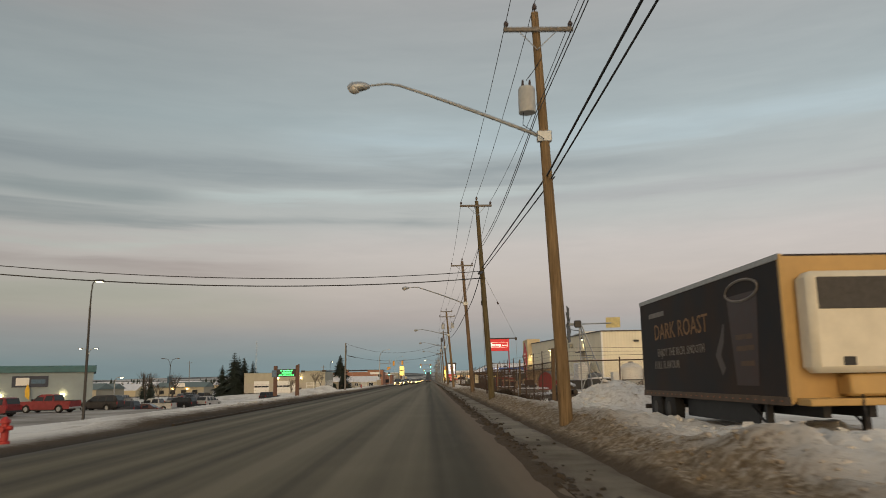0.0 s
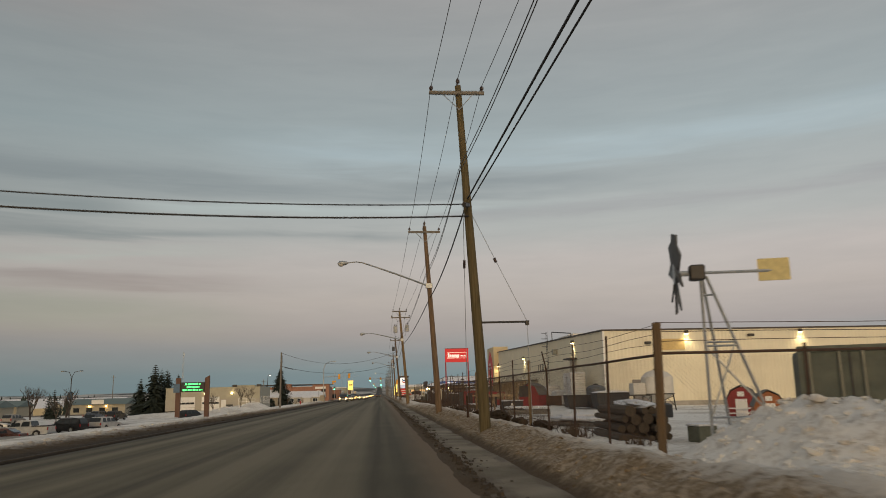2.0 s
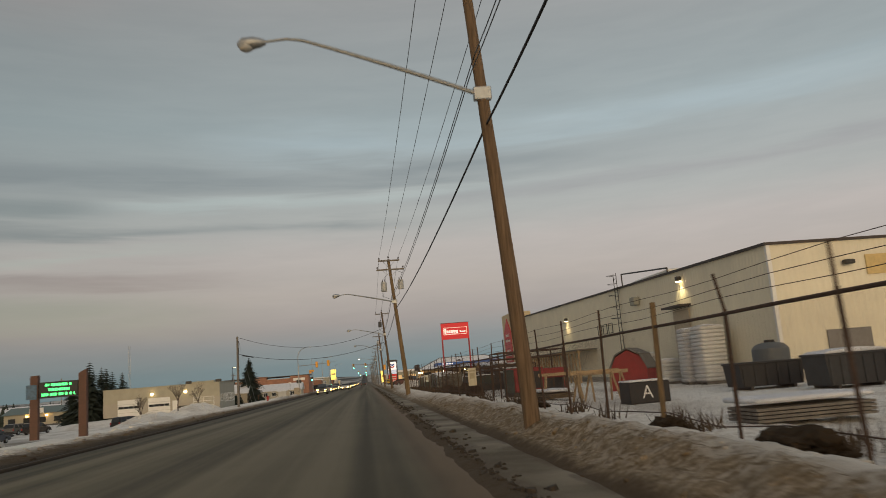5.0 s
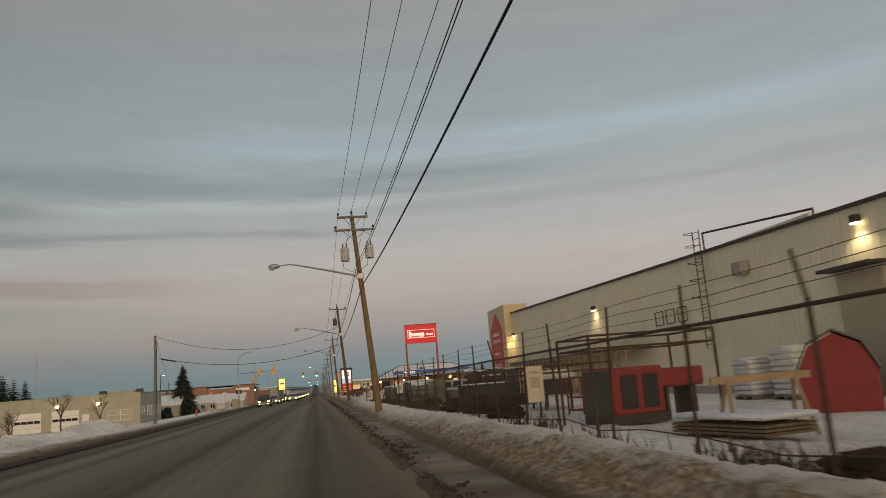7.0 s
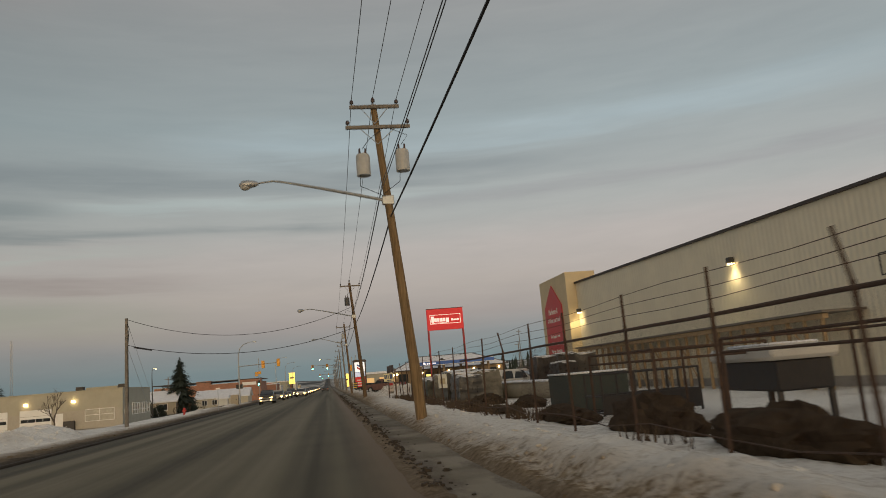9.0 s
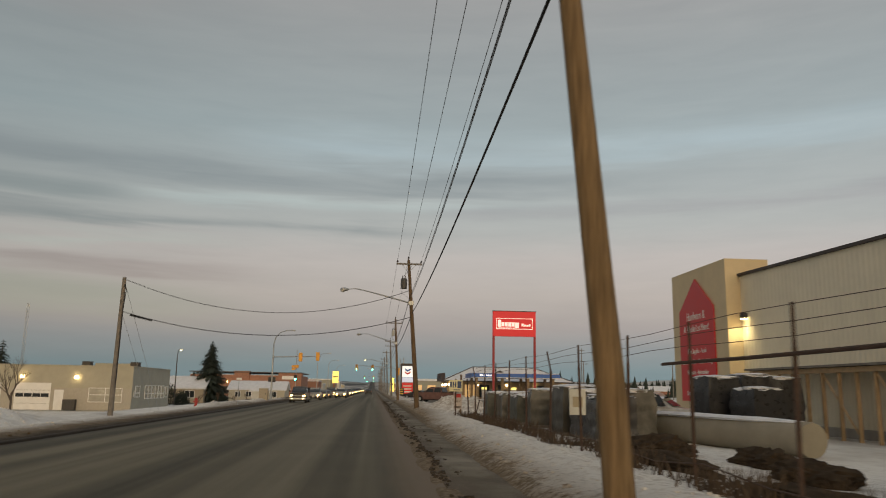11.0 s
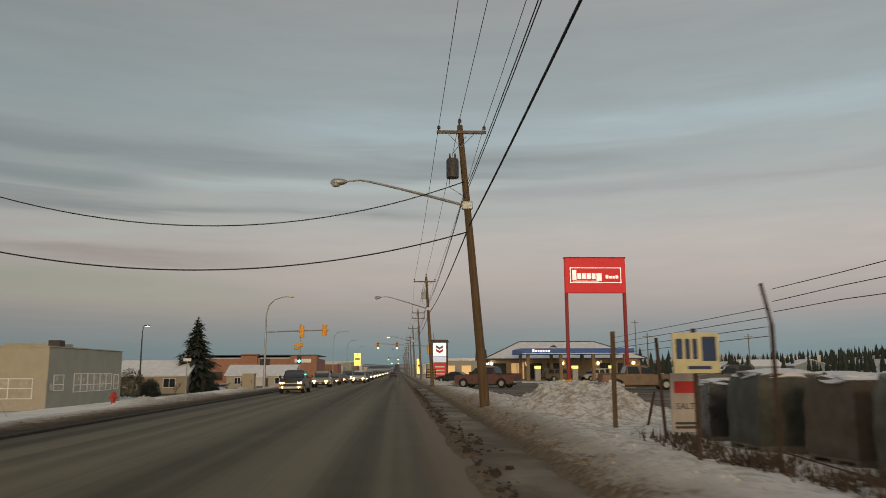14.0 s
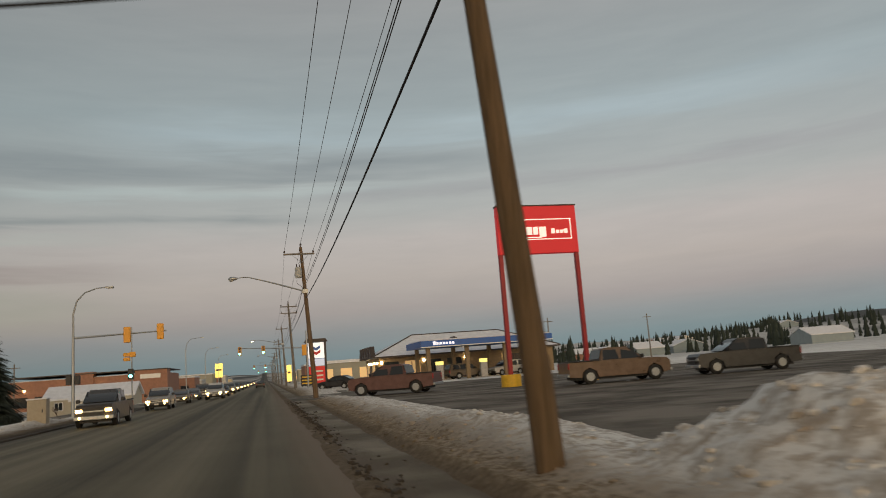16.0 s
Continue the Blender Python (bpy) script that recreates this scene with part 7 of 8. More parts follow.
far_signal(6.6, 277.0, (-3.36, 0.0), 5.95, "signal mast over the street with green lights lit")
far_signal(6.8, 420.0, (-3.4, 0.2), 6.0, "distant signal mast with green lights lit")
far_signal(6.8, 560.0, (-3.4, 0.2), 6.0, "distant signal mast with green lights lit")
head(thing("corner_signal", pose(4.6, 250.0, 0), "yellow corner signal on a grey post", "traffic signal"), 0, 0, 4.6)
part("pole", B(pipe, [(0.3, 0, 0), (0.3, 0, 6.8)], 0.09, 10), GALV, bpy.data.objects["corner_signal"])


def davit(x, y, z, h, reach, label, lit=False, double=False, m=None):
    t = thing("street_lamp", pose(x, y, z), label, "street lamp")
    m = m or GALV
    part("pole", B(pipe, [(0, 0, -0.2), (0, 0, h * 0.8)], [0.10, 0.07], 10), m, t)
    for s in ((1, -1) if double else (1,)):
        pts = [(0, 0, h * 0.78), (s * reach * 0.08, 0, h * 0.9), (s * reach * 0.35, 0, h * 0.98), (s * reach, 0, h)]
        part("arm", B(pipe, pts, [0.06, 0.05, 0.045, 0.04], 8), m, t)
        hd = part("lamp_head", boxes((min(s * reach, s * (reach + 0.55)), max(s * reach, s * (reach + 0.55)), -0.13, 0.13, h - 0.06, h + 0.07), bevel=0.03), m, t)
        part("lens", boxes((min(s * (reach + 0.1), s * (reach + 0.5)), max(s * (reach + 0.1), s * (reach + 0.5)), -0.1, 0.1, h - 0.1, h - 0.062)), LAMPWHITE if lit else LAMPOFF, hd)
    return t


davit(-23.0, 64.5, -0.8, 9.2, 0.25, "dark street lamp on a tall slim pole, lit", True, m=DARKSTEEL)
davit(-47.0, 118.5, gy(-47.0, 118.5), 8.8, 0.8, "double-armed street lamp, lit, in the car park", True, True)
davit(-53.5, 171.0, gy(-53.5, 171.0), 8.9, 1.3, "double-armed dark street lamp with a banner in the car park", False, True, m=DARKSTEEL)
bn = bpy.data.objects["street_lamp.002"]
part("banner", boxes((-0.45, 0.45, -0.14, -0.11, 3.9, 5.3)), mat("blue_banner", (0.04, 0.09, 0.14), 0.7), bn)
davit(-39.7, 110.0, gy(-39.7, 110.0), 4.7, 0.5, "slim street lamp, lit, in the car park", True)
davit(-28.2, 228.0, -0.9, 7.6, 0.2, "slim street lamp beside a garden, lit", True, m=DARKSTEEL)
for i, (y, h) in enumerate(((305.0, 10.0), (350.0, 10.0), (400.0, 10.0))):
    davit(-13.6, y, 0.0, h, 2.6, "curved street lamp far down the street")


# ---- digital sign ----
def digital_sign():
    t = thing("digital_sign", pose(-19.6, 109.9, -0.35), "brown twin-post digital sign with a green lit screen", "sign")
    brown = mat("reddish_brown_post", (0.12, 0.06, 0.04), 0.7, var=0.2, scale=4)
    for x in (0.0, 2.75):
        bm = bmesh.new()
        prism(bm, [(x - 0.24, 0), (x + 0.20, 0), (x + 0.20, 3.95 - 0.2 * (x < 1)), (x - 0.24, 3.72)], -0.16, 0.16, "y")
        part("post", bm, brown, t)
    part("screen_box", boxes((0.26, 2.48, -0.14, 0.14, 2.38, 3.32), bevel=0.02), BLACK, t)
    green = glows("green_led", (0.08, 1.0, 0.22), 2.0)
    for k, (a, b) in enumerate(((0.62, 2.15), (0.8, 2.0), (0.42, 2.3))):
        u, rg = a, random.Random(k)
        while u < b:
            w = rg.uniform(0.06, 0.13)
            part("led_bar", boxes((u, min(u + w, b), -0.155, -0.142, 3.06 - k * 0.28, 3.22 - k * 0.28)), green, t)
            u += w + rg.choice((0.03, 0.03, 0.12))
    part("badge", boxes((-0.45, 0.15, -0.19, -0.16, 2.35, 3.2), bevel=0.02), mat("blue_badge", (0.07, 0.14, 0.22), 0.5, var=0.4, scale=6), t)


digital_sign()


def hydrant(x, y):
    t = thing("fire_hydrant", pose(x, y, gy(x, y)), "red fire hydrant standing in dirty snow", "hydrant")
    part("barrel", B(pipe, [(0, 0, -0.1), (0, 0, 0.08), (0, 0, 0.1), (0, 0, 0.62), (0, 0, 0.64), (0, 0, 0.72), (0, 0, 0.82)], [0.17, 0.17, 0.12, 0.12, 0.16, 0.15, 0.05], 12), mat("hydrant_red", (0.42, 0.035, 0.03), 0.5, var=0.2), t)
    part("outlet", B(pipe, [(-0.22, 0, 0.48), (0.22, 0, 0.48)], 0.075, 10), mat("hydrant_red", (0.4, 0, 0)), t)
    part("outlet", B(pipe, [(0, -0.24, 0.44), (0, 0, 0.44)], 0.09, 10), mat("hydrant_red", (0.4, 0, 0)), t)


hydrant(-13.2, 37.3)
hydrant(-15.7, 186.0)


# ---- buildings across the street ----
BLINDS = mat("pale_window_blinds", (0.40, 0.385, 0.32), 0.25, var=0.25, scale=1.2, fine=18, bump=0.0)


def block_shop():
    t = thing("workshop_building", pose(-25.8, 200.3, -1.25), "flat-roofed tan and grey workshop with garage doors and lit lamps", "building")
    part("wall", boxes((-19.6, 0.0, 0.0, 15.0, 0.0, 4.72)), GREYSTUCCO, t, "tan painted block wall")
    part("side_wall", boxes((0.0, 0.06, 0.0, 15.0, 0.0, 4.68)), GREYWALL, t, "grey painted wall")
    part("lower_band", boxes((-19.6, 0.02, -0.05, 0.0, 0.0, 2.35)), mat("pale_band", (0.42, 0.385, 0.32), 0.85, var=0.12), t)
    part("cornice", boxes((-19.7, 0.12, -0.1, 15.05, 4.72, 4.80)), GREYSTUCCO, t)
    for x in (-12.1, -17.2):
        d = part("garage_door", boxes((x, x + 3.7, -0.09, -0.05, 0.0, 2.85)), WHITE, t, "white sectional garage door with a row of panes")
        for k in range(4):
            part("pane", boxes((x + 0.14 + k * 0.87, x + 0.14 + k * 0.87 + 0.8, -0.11, -0.09, 1.35, 1.75)), GLASS, d)
        for k in range(3):
            part("panel_joint", boxes((x, x + 3.7, -0.1, -0.089, 0.66 + k * 0.7, 0.69 + k * 0.7)), GREYWALL, d)
    part("door", boxes((-8.0, -7.05, -0.09, -0.052, 0.0, 2.15)), WHITE, t)
    part("utility_box", boxes((-6.9, -5.6, -0.6, -0.055, 0.0, 1.15), bevel=0.03), DARKSTEEL, t)

    def window(x0, x1, y0, y1, z0, z1, axis):
        if axis == "y":
            w = part("window", boxes((x0, x1, -0.08, -0.05, z0, z1)), BLINDS, t)
            for a, b in ((x0 - 0.06, x0), (x1, x1 + 0.06), ((x0 + x1) / 2 - 0.03, (x0 + x1) / 2 + 0.03)):
                part("window_frame", boxes((a, b, -0.12, -0.05, z0 - 0.06, z1 + 0.06)), WHITE, w)
            for a in (z0 - 0.06, z1, (z0 + z1) / 2):
                part("window_frame", boxes((x0, x1, -0.115, -0.05, a, a + 0.06)), WHITE, w)
        else:
            w = part("window", boxes((0.06, 0.09, y0, y1, z0, z1)), BLINDS, t)
            for a in (y0 - 0.06, y1):
                part("window_frame", boxes((0.06, 0.13, a, a + 0.06, z0 - 0.06, z1 + 0.06)), WHITE, w)
            for a in (z0 - 0.06, z1, z0 + 0.35 * (z1 - z0)):
                part("window_frame", boxes((0.06, 0.125, y0, y1, a, a + 0.06)), WHITE, w)
    window(-4.4, -1.0, 0, 0, 0.95, 2.35, "y")
    window(0, 0, 1.0, 2.6, 1.5, 2.6, "x")
    for k in range(6):
        window(0, 0, 4.6 + k * 1.35, 5.75 + k * 1.35, 1.3, 2.7, "x")
    window(0, 0, 13.2, 14.2, 1.4, 2.6, "x")
    for x in (-5.8, -11.4):
        lo = part("wall_lamp", boxes((x - 0.2, x + 0.2, -0.3, -0.05, 3.35, 3.65), bevel=0.05), LAMPON, t, "lit wall lamp")
    for x in (-6.2, -1.0):
        part("roof_vent", boxes((x, x + 0.9, 2.0, 2.9, 4.80, 5.3), bevel=0.03), DARKSTEEL, t)
    part("roof_house", boxes((-6.0, -2.0, 5.5, 9.0, 4.80, 5.2)), GREYSTUCCO, t)
    part("meter", boxes((0.06, 0.2, 0.4, 0.65, 1.5, 2.0)), GALV, t)


block_shop()


def house(x, y, z, w, d, eave, ridge, wall, label, roof=None, along="x", windows=(), door=None):
    t = thing("house", pose(x, y, z), label, "house")
    if along == "x":
        prof = [(0, 0), (d, 0), (d, eave), (d / 2, ridge - 0.1), (0, eave)]
        bm = bmesh.new()
        prism(bm, prof, 0, w, "x")
        part("wall", bm, wall, t, smooth=False)
        for s in (0, 1):
            bm = bmesh.new()
            e = -0.35 if s == 0 else d + 0.35
            prism(bm, [(e, eave - 0.22), (d / 2, ridge), (d / 2, ridge + 0.2), (e, eave)], -0.35, w + 0.35, "x")
            part("roof", bm, roof or CLEAN_SNOW, t, "snow-covered roof", smooth=False)
    else:
        prof = [(0, 0), (w, 0), (w, eave), (w / 2, ridge - 0.1), (0, eave)]
        bm = bmesh.new()
        prism(bm, prof, 0, d, "y")
        part("wall", bm, wall, t, smooth=False)
        for s in (0, 1):
            bm = bmesh.new()
            e = -0.35 if s == 0 else w + 0.35
            prism(bm, [(e, eave - 0.22), (w / 2, ridge), (w / 2, ridge + 0.2), (e, eave)], -0.35, d + 0.35, "y")
            part("roof", bm, roof or CLEAN_SNOW, t, "snow-covered roof", smooth=False)
    for x0, x1, z0, z1 in windows:
        wn = part("window", boxes((x0, x1, -0.06, -0.02, z0, z1)), GLASS, t)
        for a, b, c, e in ((x0 - 0.08, x0, z0 - 0.08, z1 + 0.08), (x1, x1 + 0.08, z0 - 0.08, z1 + 0.08), (x0, x1, z0 - 0.08, z0), (x0, x1, z1, z1 + 0.08), ((x0 + x1) / 2 - 0.03, (x0 + x1) / 2 + 0.03, z0, z1)):
            part("window_frame", boxes((a, b, -0.09, -0.02, c, e)), WHITE, wn)
    if door:
        part("door", boxes((door, door + 0.95, -0.07, -0.02, 0.1, 2.15)), DARKTRIM, t)
    return t


house(-29.6, 277.0, -1.7, 11.5, 8.0, 2.75, 4.3, mat("beige_house_siding", (0.46, 0.42, 0.33), 0.8, var=0.12), "small beige house with a snow-covered roof", None, "x", ((1.4, 2.4, 1.2, 2.2), (3.6, 4.6, 1.2, 2.2), (8.4, 9.8, 1.2, 2.2)), 6.2)
house(-37.5, 246.0, -1.4, 9.5, 8.0, 2.6, 4.4, mat("beige_siding", (0.40, 0.35, 0.27), 0.8, var=0.12), "beige house with a snow-covered roof behind shrubs", None, "x", ((6.5, 8.0, 1.0, 2.1),))
shed = house(-22.6, 262.0, -1.0, 1.8, 1.6, 1.9, 2.4, OFFWHITE, "small off-white garden shed", None, "x")
shed["category"] = "shed"


def brick_block():
    t = thing("brick_building", pose(-50.0, 330.0, -1.2), "long red-brown brick commercial building with a flat roof", "building")
    part("wall", boxes((0, 30.0, 0, 24.0, 0, 5.9)), BRICK, t)
    part("tower", boxes((12.0, 16.0, -0.6, 3.0, 0, 7.0)), BRICK, t)
    part("tower", boxes((24.0, 30.3, -0.6, 5.0, 0, 6.6)), BRICK, t)
    part("cornice", boxes((-0.2, 30.4, -0.75, 24.2, 6.6, 6.8)), DARKTRIM, t)
    part("roof_snow", boxes((0.2, 29.8, 0.2, 23.8, 5.9, 6.0)), CLEAN_SNOW, t)
    for i in range(7):
        part("window", boxes((1.2 + i * 3.9, 3.8 + i * 3.9, -0.08, 0.0, 0.8, 2.8)), GLASS, t)
    for i in range(4):
        part("wall_lamp", boxes((3.0 + i * 7.0, 3.35 + i * 7.0, -0.3, 0.0, 3.9, 4.2)), LAMPON, t)
    part("fascia_sign", boxes((25.0, 29.0, -0.72, -0.62, 4.9, 5.8), bevel=0.03), WHITE, t, "white oval fascia sign")


brick_block()


def blue_shop():
    t = thing("shop_building", pose(-60.3, 99.8, -1.6, 0, 0, 23.6), "blue-grey shop with a teal fascia and two lit wall lamps", "building")
    part("wall", boxes((0, 20.5, 0, 18, 0, 4.6)), BLUEWALL, t)
    part("footing", boxes((0.02, 20.48, 0.02, 17.9, -1.6, 0)), BLUEWALL, t)
    part("fascia", boxes((-0.3, 20.8, -0.35, 18.3, 4.6, 5.4), bevel=0.03), TEAL, t, "teal metal fascia")
    part("corner_panel", boxes((0.0, 9.8, -0.12, 0.0, 0, 4.6)), TEAL, t)
    part("wall_sign", boxes((11.8, 15.6, -0.12, -0.02, 2.9, 4.2), bevel=0.02), mat("dark_shop_sign", (0.03, 0.04, 0.07), 0.5, var=0.4, scale=3), t, "dark shop sign")
    part("sign_patch", boxes((12.2, 13.6, -0.15, -0.12, 3.1, 4.0)), WHITE, t)
    part("sign_patch", boxes((13.8, 15.3, -0.15, -0.12, 3.3, 3.8)), mat("blue_badge", (0.07, 0.14, 0.22)), t)
    for x in (10.6, 17.2):
        part("wall_lamp", boxes((x - 0.25, x + 0.25, -0.35, 0.0, 1.75, 2.1), bevel=0.05), LAMPON, t, "lit wall lamp")
    bm = bmesh.new()
    prism(bm, [(13.3, 1.8), (13.75, 1.4), (13.75, 2.6), (13.5, 3.3), (13.25, 2.6)], -0.6, -0.5, "y")
    part("feather_flag", bm, YELLOW, t, "small yellow flag sign")


blue_shop()


def low_shop(x, y, z, w, label, lit=True):
    t = thing("shop_building", pose(x, y, z), label, "building")
    part("wall", boxes((0, w, 0, 10, 0, 3.0)), mat("cream_siding", (0.38, 0.35, 0.275), 0.8, var=0.12), t)
    bm = bmesh.new()
    prism(bm, [(-0.6, 2.9), (10.6, 2.9), (5.0, 4.5)], -0.5, w + 0.5, "x")
    part("roof", bm, mat("grey_teal_roof", (0.14, 0.19, 0.19), 0.7, var=0.15), t, "grey-teal metal roof", smooth=False)
    part("sign_panel", boxes((w * 0.40, w * 0.62, -0.7, -0.5, 3.0, 4.2), bevel=0.03), WHITE, t)
    for k in range(4):
        part("window", boxes((1.0 + k * w / 4.3, 1.0 + k * w / 4.3 + 1.6, -0.06, 0.0, 0.8, 2.0)), GLASS, t)
    if lit:
        for u in (0.36, 0.66):
            part("eave_lamp", boxes((w * u - 0.25, w * u + 0.25, -0.55, -0.2, 2.2, 2.55), bevel=0.04), glows("orange_lamp_lit", (1.0, 0.55, 0.15), 12), t, "lit orange lamp")


low_shop(-86.5, 256.0, -2.7, 15.0, "low cream shop with a grey-teal roof and orange lamps")
low_shop(-99.0, 212.0, -2.7, 13.0, "low cream shop with a grey-teal roof", False)
low_shop(-118.0, 250.0, -2.8, 20.0, "low cream shop with a grey-teal roof", False)


def lit_tower(x, y, label, h, w):
    t = thing("tall_sign", pose(x, y, 0), label, "sign")
    part("post", boxes((-0.2, 0.2, -0.2, 0.2, 0, h - 2), bevel=0.02), DARKSTEEL, t)
    part("panel", boxes((-w / 2, w / 2, -0.3, 0.3, h - 5.0, h), bevel=0.05), glows("lit_yellow_panel", (1.0, 0.72, 0.15), 1.2), t, "lit yellow panel")
    part("panel_bar", boxes((-w / 2 + 0.3, w / 2 - 0.3, -0.34, -0.3, h - 2.6, h - 2.0)), DARKTRIM, t)


lit_tower(-16.2, 449.0, "tall lit yellow roadside sign far down the street", 8.7, 2.6)
lit_tower(7.2, 400.0, "small lit yellow roadside sign far down the street", 5.6, 1.4)
ft = thing("far_shop", pose(9.0, 300.0, 0.0), "low grey shop with a snowy roof beyond the crossing", "building")
part("wall", boxes((0, 18, 0, 14, 0, 3.6)), GREYWALL, ft)
part("roof", boxes((-0.3, 18.3, -0.3, 14.3, 3.6, 4.1)), CLEAN_SNOW, ft)
for k in range(5):
    part("window", boxes((1 + 3.4 * k, 3 + 3.4 * k, -0.06, 0, 0.8, 2.6)), glows("lit_shop_window", (1.0, 0.7, 0.4), 0.5), ft)


def town():
    """Low far buildings down both sides of the street, a few pixels each."""
    rg = random.Random(31)
    cols = [BRICK, OFFWHITE, GREYWALL, GREYSTUCCO, CREAMFLAT]
    spots = [(-1, 372), (-1, 395), (-1, 440), (-1, 480), (-1, 530), (-1, 590), (1, 345), (1, 400), (1, 450), (1, 510), (1, 580)]
    for s, y in spots:
        w, d, h = rg.uniform(14, 24), rg.uniform(14, 26), rg.uniform(3.4, 6.0)
        x = -18 - w if s < 0 else 12
        t = thing("far_shop", pose(x, y, -0.8 if s < 0 else 0), "low flat-roofed shop far down the street", "building", "shops far down the street")
        part("wall", boxes((0, w, 0, d, 0, h)), rg.choice(cols), t)
        part("roof", boxes((-0.2, w + 0.2, -0.2, d + 0.2, h, h + 0.35)), CLEAN_SNOW, t)
        for k in range(4):
            part("window", boxes((1 + k * w / 4.4, 3 + k * w / 4.4, -0.06, 0, 0.8, 2.4)), glows("lit_shop_window", (1.0, 0.7, 0.4), 0.5) if rg.random() < 0.5 else GLASS, t)
        part("sign_panel", boxes((w * 0.3, w * 0.6, -0.12, -0.02, h - 1.0, h - 0.2)), rg.choice((REDPAINT, glows("lit_sign_white", (1, 1, 1), 1), YELLOW)), t)


town()


# ---- trees ----
NEEDLES = mat("spruce_needles", (0.022, 0.035, 0.026), 0.9, var=0.5, scale=2.0, fine=12, bump=0, tint=(0.045, 0.06, 0.045))
BARK = mat("grey_bark", (0.10, 0.08, 0.065), 0.9, var=0.3, scale=8, bump=0.4)


def spruce(x, y, h, r, seed, label, n=26):
    rg = random.Random(seed)
    z = gy(x, y) - 0.2
    t = thing("spruce_tree", pose(x, y, z), label, "tree", "spruces")
    part("trunk", B(pipe, [(0, 0, -0.2), (0, 0, h * 0.5), (0, 0, h * 0.98)], [0.02 * h + 0.06, 0.012 * h + 0.03, 0.02], 8), BARK, t)
    bm = bmesh.new()
    for k in range(n):
        f = k / n
        zz = h * (0.06 + 0.93 * f)
        reach = r * 1.25 * (1 - f) ** 0.72 * rg.uniform(0.78, 1.12) + 0.12
        m = max(6, int(15 * (1 - f) + 5))
        off = rg.uniform(0, 6.28)
        for j in range(m):
            a = off + 6.2832 * j / m + rg.uniform(-0.25, 0.25)
            L = reach * rg.uniform(0.65, 1.12)
            d, s = Vector((math.cos(a), math.sin(a), 0)), Vector((-math.sin(a), math.cos(a), 0))
            drop = -0.28 * L * rg.uniform(0.6, 1.4)
            for q in range(5):
                u = 0.15 + 0.2 * q
                c = d * (L * u) + Vector((0, 0, zz + drop * u + rg.uniform(-0.06, 0.06)))
                w = L * 0.36 * (1.15 - u)
                tip = c + d * (L * 0.34) + Vector((0, 0, drop * 0.45 - 0.06 * L))
                hang = Vector((0, 0, -0.16 * L * rg.uniform(0.5, 1.2)))
                for sg in (-1, 1):
                    v = [bm.verts.new(p) for p in (c, c + s * sg * w + hang * 0.6 + d * (L * 0.1), tip + hang * 0.3)]
                    bm.faces.new(v)
    part("crown", bm, NEEDLES, t, "dark green drooping crown", smooth=False)


for i, (x, y, h, r) in enumerate(((-48.4, 202.5, 11.0, 2.7), (-50.2, 214.0, 10.8, 2.4), (-49.8, 219.0, 10.0, 2.3), (-51.6, 203.5, 8.6, 2.2), (-47.4, 208.0, 9.6, 2.3), (-47.0, 216.0, 8.8, 2.0))):
    spruce(x, y, h, r, 40 + i, "dark spruce in a clump beside the car park")
spruce(-28.0, 250.6, 11.3, 2.9, 60, "tall dark spruce standing alone by the houses", 54)
spruce(-33.5, 262.0, 6.5, 1.7, 61, "dark spruce behind the houses")
for i, (x, y, h) in enumerate(((-70, 205, 6.8), (-74, 212, 6.0), (-60, 240, 7.0), (-56, 246, 6.2), (-52, 250, 7.2), (-110, 190, 7.5), (-106, 196, 6.6), (-64, 268, 7.5))):
    spruce(x, y, h, h * 0.2, 70 + i, "distant dark spruce beyond the car park", 16)


def bare_tree(x, y, h, seed, label, m=BARK, depth=5):
    rg = random.Random(seed)
    z = gy(x, y) - 0.1
    t = thing("bare_tree", pose(x, y, z), label, "tree", "leafless trees")
    tb, cb = bmesh.new(), bmesh.new()

    def grow(p, d, L, r, lv):
        q = p + d * L
        mid = p.lerp(q, 0.5) + Vector((rg.uniform(-1, 1), rg.uniform(-1, 1), 0)) * L * 0.06
        pipe(tb if lv < 2 else cb, [p, mid, q], [r, r * 0.85, r * 0.66], 6 if lv < 2 else 4, lv > 3)
        if lv >= depth:
            return
        for _ in range(3 if lv else 4):
            e = (d + Vector((rg.uniform(-1, 1), rg.uniform(-1, 1), rg.uniform(-0.1, 0.6))) * 0.62).normalized()
            grow(p.lerp(q, rg.uniform(0.55, 1.0)), e, L * rg.uniform(0.55, 0.8), r * 0.58, lv + 1)
    grow(Vector((0, 0, -0.1)), Vector((0, 0, 1)), h * 0.36, 0.02 * h, 0)
    part("trunk", tb, m, t)
    part("crown", cb, m, t)


bare_tree(-20.1, 146.5, 3.6, 3, "small bare tree in the snow by the street")
bare_tree(-24.4, 148.3, 3.8, 4, "small bare tree in the snow by the street")
bare_tree(-21.5, 163.0, 3.6, 5, "small bare tree in the snow by the street")
bare_tree(-50.0, 148.0, 7.5, 6, "leafless birch beside the car park")
bare_tree(-46.5, 152.0, 6.8, 7, "leafless birch beside the car park")
bare_tree(-56.0, 172.0, 5.0, 8, "leafless birch beside the car park")
for i, (x, y, h) in enumerate(((-26.0, 234.0, 2.0), (-25.0, 243.0, 2.3), (-23.5, 250.0, 1.7), (-30.8, 236.5, 2.8), (-21.8, 252.0, 1.8))):
    bare_tree(x, y, h, 20 + i, "brown leafless shrub in a snowy garden", mat("brown_twigs", (0.11, 0.075, 0.05), 0.9, var=0.3, scale=6), 5)


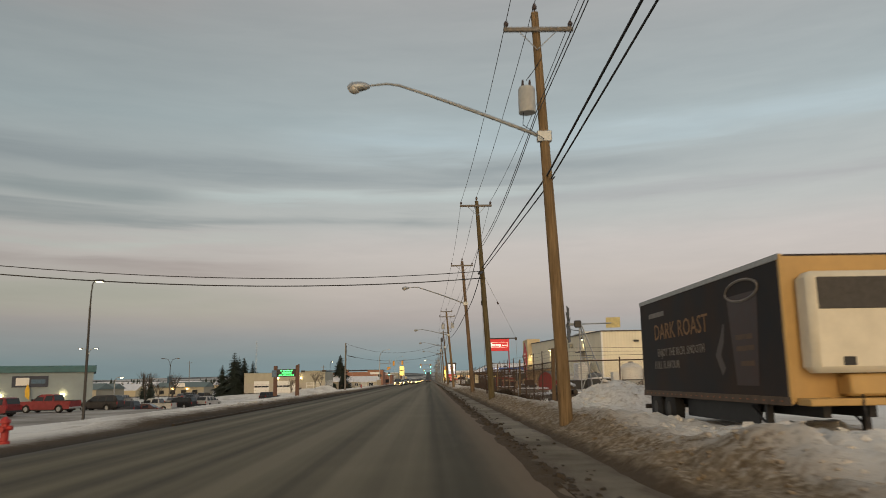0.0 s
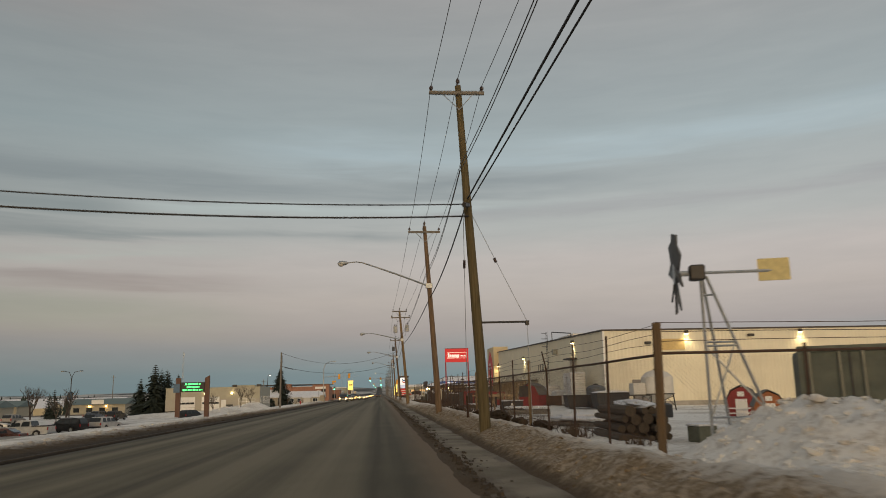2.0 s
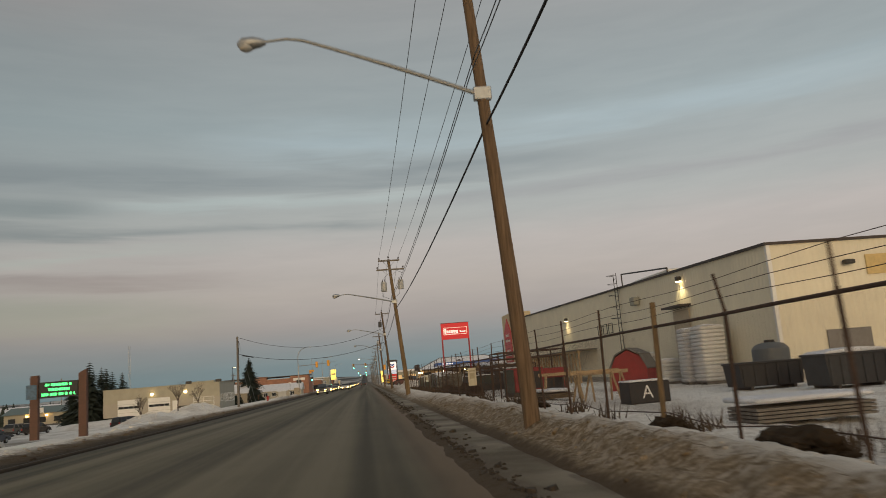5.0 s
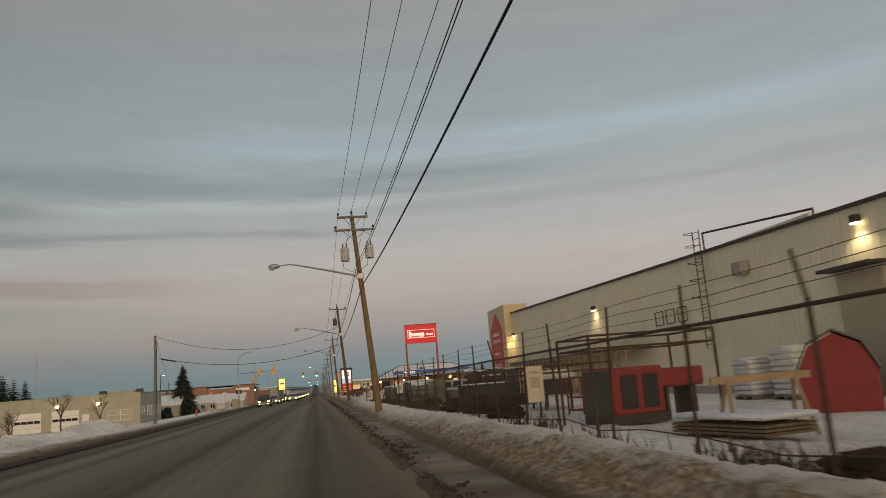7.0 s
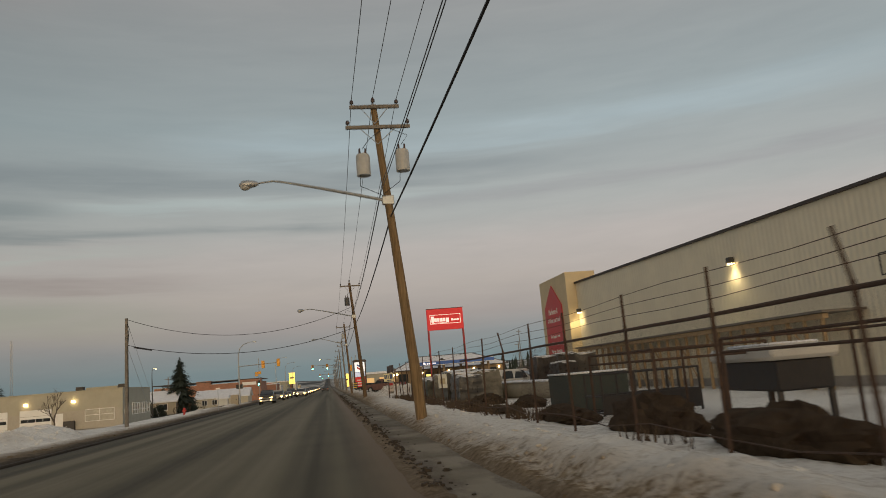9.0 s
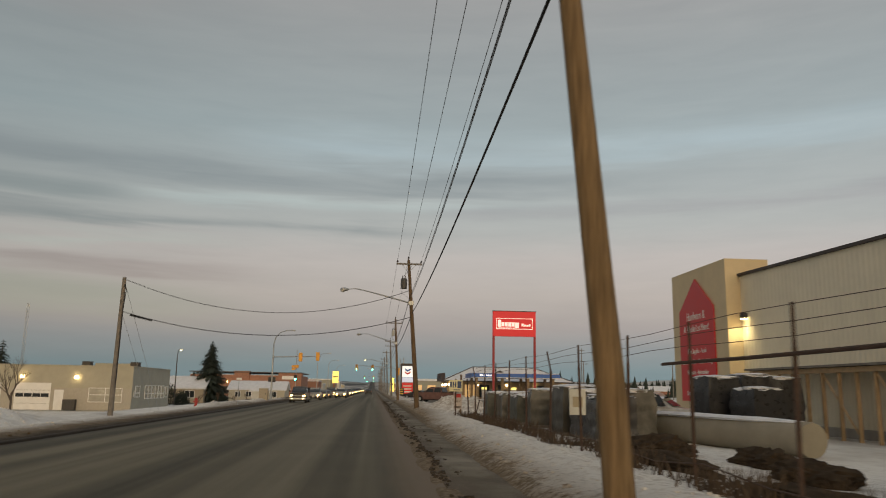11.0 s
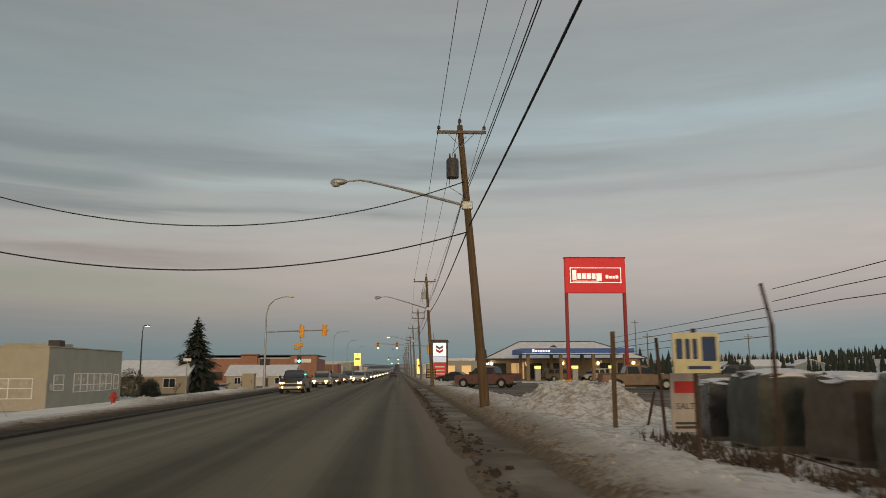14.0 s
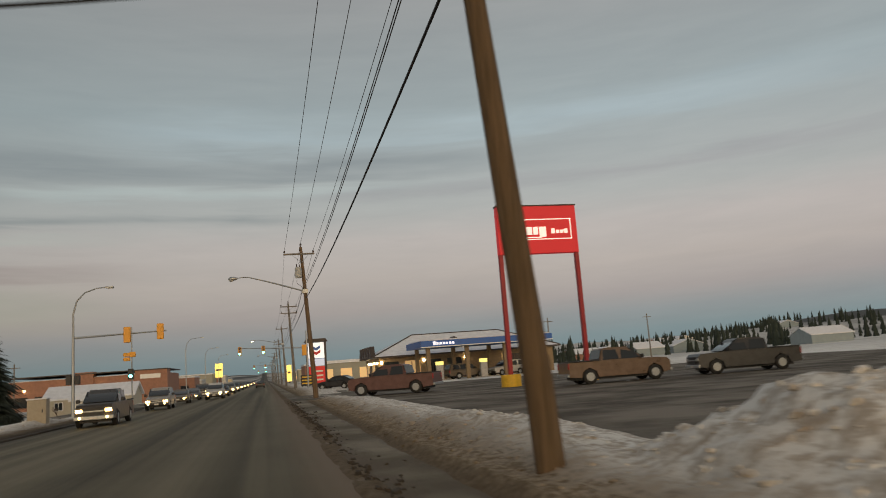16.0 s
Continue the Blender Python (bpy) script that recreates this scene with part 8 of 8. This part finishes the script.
def shrub_hedge():
    rg = random.Random(77)
    for x, y, w, h in ((-30.2, 231.0, 2.1, 3.4), (-27.6, 230.0, 1.2, 2.2), (-25.2, 247.0, 1.3, 1.3)):
        bm = bmesh.new()
        for _ in range(2600):
            d = Vector((rg.gauss(0, 1), rg.gauss(0, 1), rg.gauss(0, 1))).normalized() * rg.uniform(0.6, 1.0)
            c = Vector((d.x * w, d.y * w * 0.7, abs(d.z) * h))
            a, b = [Vector((rg.uniform(-1, 1), rg.uniform(-1, 1), rg.uniform(-1, 1))) * 0.16 for _ in range(2)]
            bm.faces.new([bm.verts.new(p) for p in (c, c + a, c + b)])
        ob = part("cedar_shrub", bm, NEEDLES, None, "dense dark evergreen shrub in a snowy garden", "", "shrub", smooth=False)
        ob.matrix_basis = pose(x, y, gy(x, y))


shrub_hedge()


def far_woods():
    """Tree lines on the hill to the east and along the far fields."""
    rg = random.Random(99)
    vs, fs = [], []

    def cone(x, y, z, h, r):
        for k, (a, b, w) in enumerate(((0.0, 0.55, 1.0), (0.3, 0.8, 0.75), (0.6, 1.0, 0.45))):
            o = len(vs)
            tw = rg.uniform(0, 1)
            for q in range(6):
                an = tw + q * 1.0472
                rr = r * w * rg.uniform(0.7, 1.15)
                vs.append((x + math.cos(an) * rr, y + math.sin(an) * rr, z + h * a + rg.uniform(-0.3, 0.3)))
            vs.append((x, y, z + h * b))
            fs.extend([(o + q, o + (q + 1) % 6, o + 6) for q in range(6)])
    for _ in range(2600):
        x, y = rg.uniform(60, 460), rg.uniform(330, 800)
        if noise.noise((x * 0.014, y * 0.014, 4.0)) < 0.04:
            continue
        h = rg.uniform(3, 9)
        cone(x, y, gy(x, y) - 0.5, h, h * 0.2)
    for _ in range(900):
        x = rg.uniform(-620, -60)
        y = rg.uniform(480, 900)
        if noise.noise((x * 0.01, y * 0.006, 8.0)) < 0.05:
            continue
        h = rg.uniform(4, 8)
        cone(x, y, gy(x, y) - 0.5, h, h * 0.24)
    for _ in range(160):
        x, y = rg.uniform(-230, -90), rg.uniform(230, 420)
        h = rg.uniform(3, 7)
        cone(x, y, gy(x, y) - 0.5, h, h * 0.24)
    me = bpy.data.meshes.new("far_woods")
    me.from_pydata(vs, [], fs)
    me.materials.append(NEEDLES)
    tagged(new("far_woods", me), "dark far-off spruce woods on the hill and fields", "woods", kind="stuff")
    hv = random.Random(5)
    for i in range(26):
        x, y = hv.uniform(120, 300), hv.uniform(330, 640)
        h = house(x, y, gy(x, y) - 1.0, hv.uniform(9, 14), 9, 3.6, 5.6, hv.choice((OFFWHITE, GREYWALL, BRICK, BLUEWALL)), "far-off hillside house with a snow-covered roof", None, hv.choice(("x", "y")))
        h["group"] = "houses on the hill"
    for i in range(16):
        x, y = hv.uniform(-260, -95), hv.uniform(250, 430)
        h = house(x, y, gy(x, y) - 1.0, hv.uniform(10, 18), 10, 3.4, 5.0, hv.choice((OFFWHITE, GREYWALL, CREAMFLAT, BLUEWALL)), "far-off house with a snow-covered roof beyond the car park", None, "x")
        h["group"] = "houses beyond the car park"


far_woods()
for i, (x, y, h) in enumerate(((60, 330, 14), (75, 300, 9), (48, 285, 8.5), (-84, 190, 8.5), (-120, 230, 9), (-90, 300, 12), (-40, 300, 9))):
    t = thing("far_pole", pose(x, y, gy(x, y)), "distant bare wooden power pole", "utility pole", "distant poles")
    part("pole_shaft", B(pipe, [(0, 0, -0.5), (0, 0, h)], [0.16, 0.1], 8), GREYWOOD, t)
    part("crossarm", boxes((-0.9, 0.9, -0.06, 0.06, h - 0.7, h - 0.58)), GREYWOOD, t)
rm = thing("radio_mast", pose(-48, 224, -2.0), "thin lattice radio mast behind the workshop", "mast")
for a in range(3):
    dx, dy = 0.18 * math.cos(a * 2.094), 0.18 * math.sin(a * 2.094)
    part("leg", B(pipe, [(dx, dy, 0), (dx, dy, 14.5)], 0.025, 5), GALV, rm)
bm = bmesh.new()
for k in range(28):
    a, b = (k % 3) * 2.094, ((k + 1) % 3) * 2.094
    pipe(bm, [(0.18 * math.cos(a), 0.18 * math.sin(a), 0.5 * k), (0.18 * math.cos(b), 0.18 * math.sin(b), 0.5 * k + 0.5)], 0.015, 4)
part("lattice", bm, GALV, rm)


# ---- a stop sign post and a small box at the kerb ----
bs = thing("bus_stop_sign", pose(-12.4, 188.5, gy(-12.4, 188.5)), "small white sign plate on a thin post in the snow", "sign")
part("post", B(pipe, [(0, 0, -0.2), (0, 0, 2.5)], 0.03, 8), GALV, bs)
part("plate", boxes((-0.24, 0.24, -0.03, -0.01, 2.34, 2.52), bevel=0.005), WHITE, bs)
ub = thing("utility_cabinet", pose(-13.6, 214.0, gy(-13.6, 214.0) - 0.15), "tan steel utility cabinet standing near the kerb", "utility cabinet")
part("body", boxes((-0.55, 0.55, -0.4, 0.4, 0.0, 1.5), bevel=0.03), mat("tan_cabinet_paint", (0.36, 0.31, 0.23), 0.6, var=0.12), ub)
part("lid", boxes((-0.6, 0.6, -0.45, 0.45, 1.5, 1.58), bevel=0.02), CLEAN_SNOW, ub, "snow on top")
part("door_handle", boxes((0.3, 0.36, -0.43, -0.40, 0.7, 0.9)), DARKSTEEL, ub)
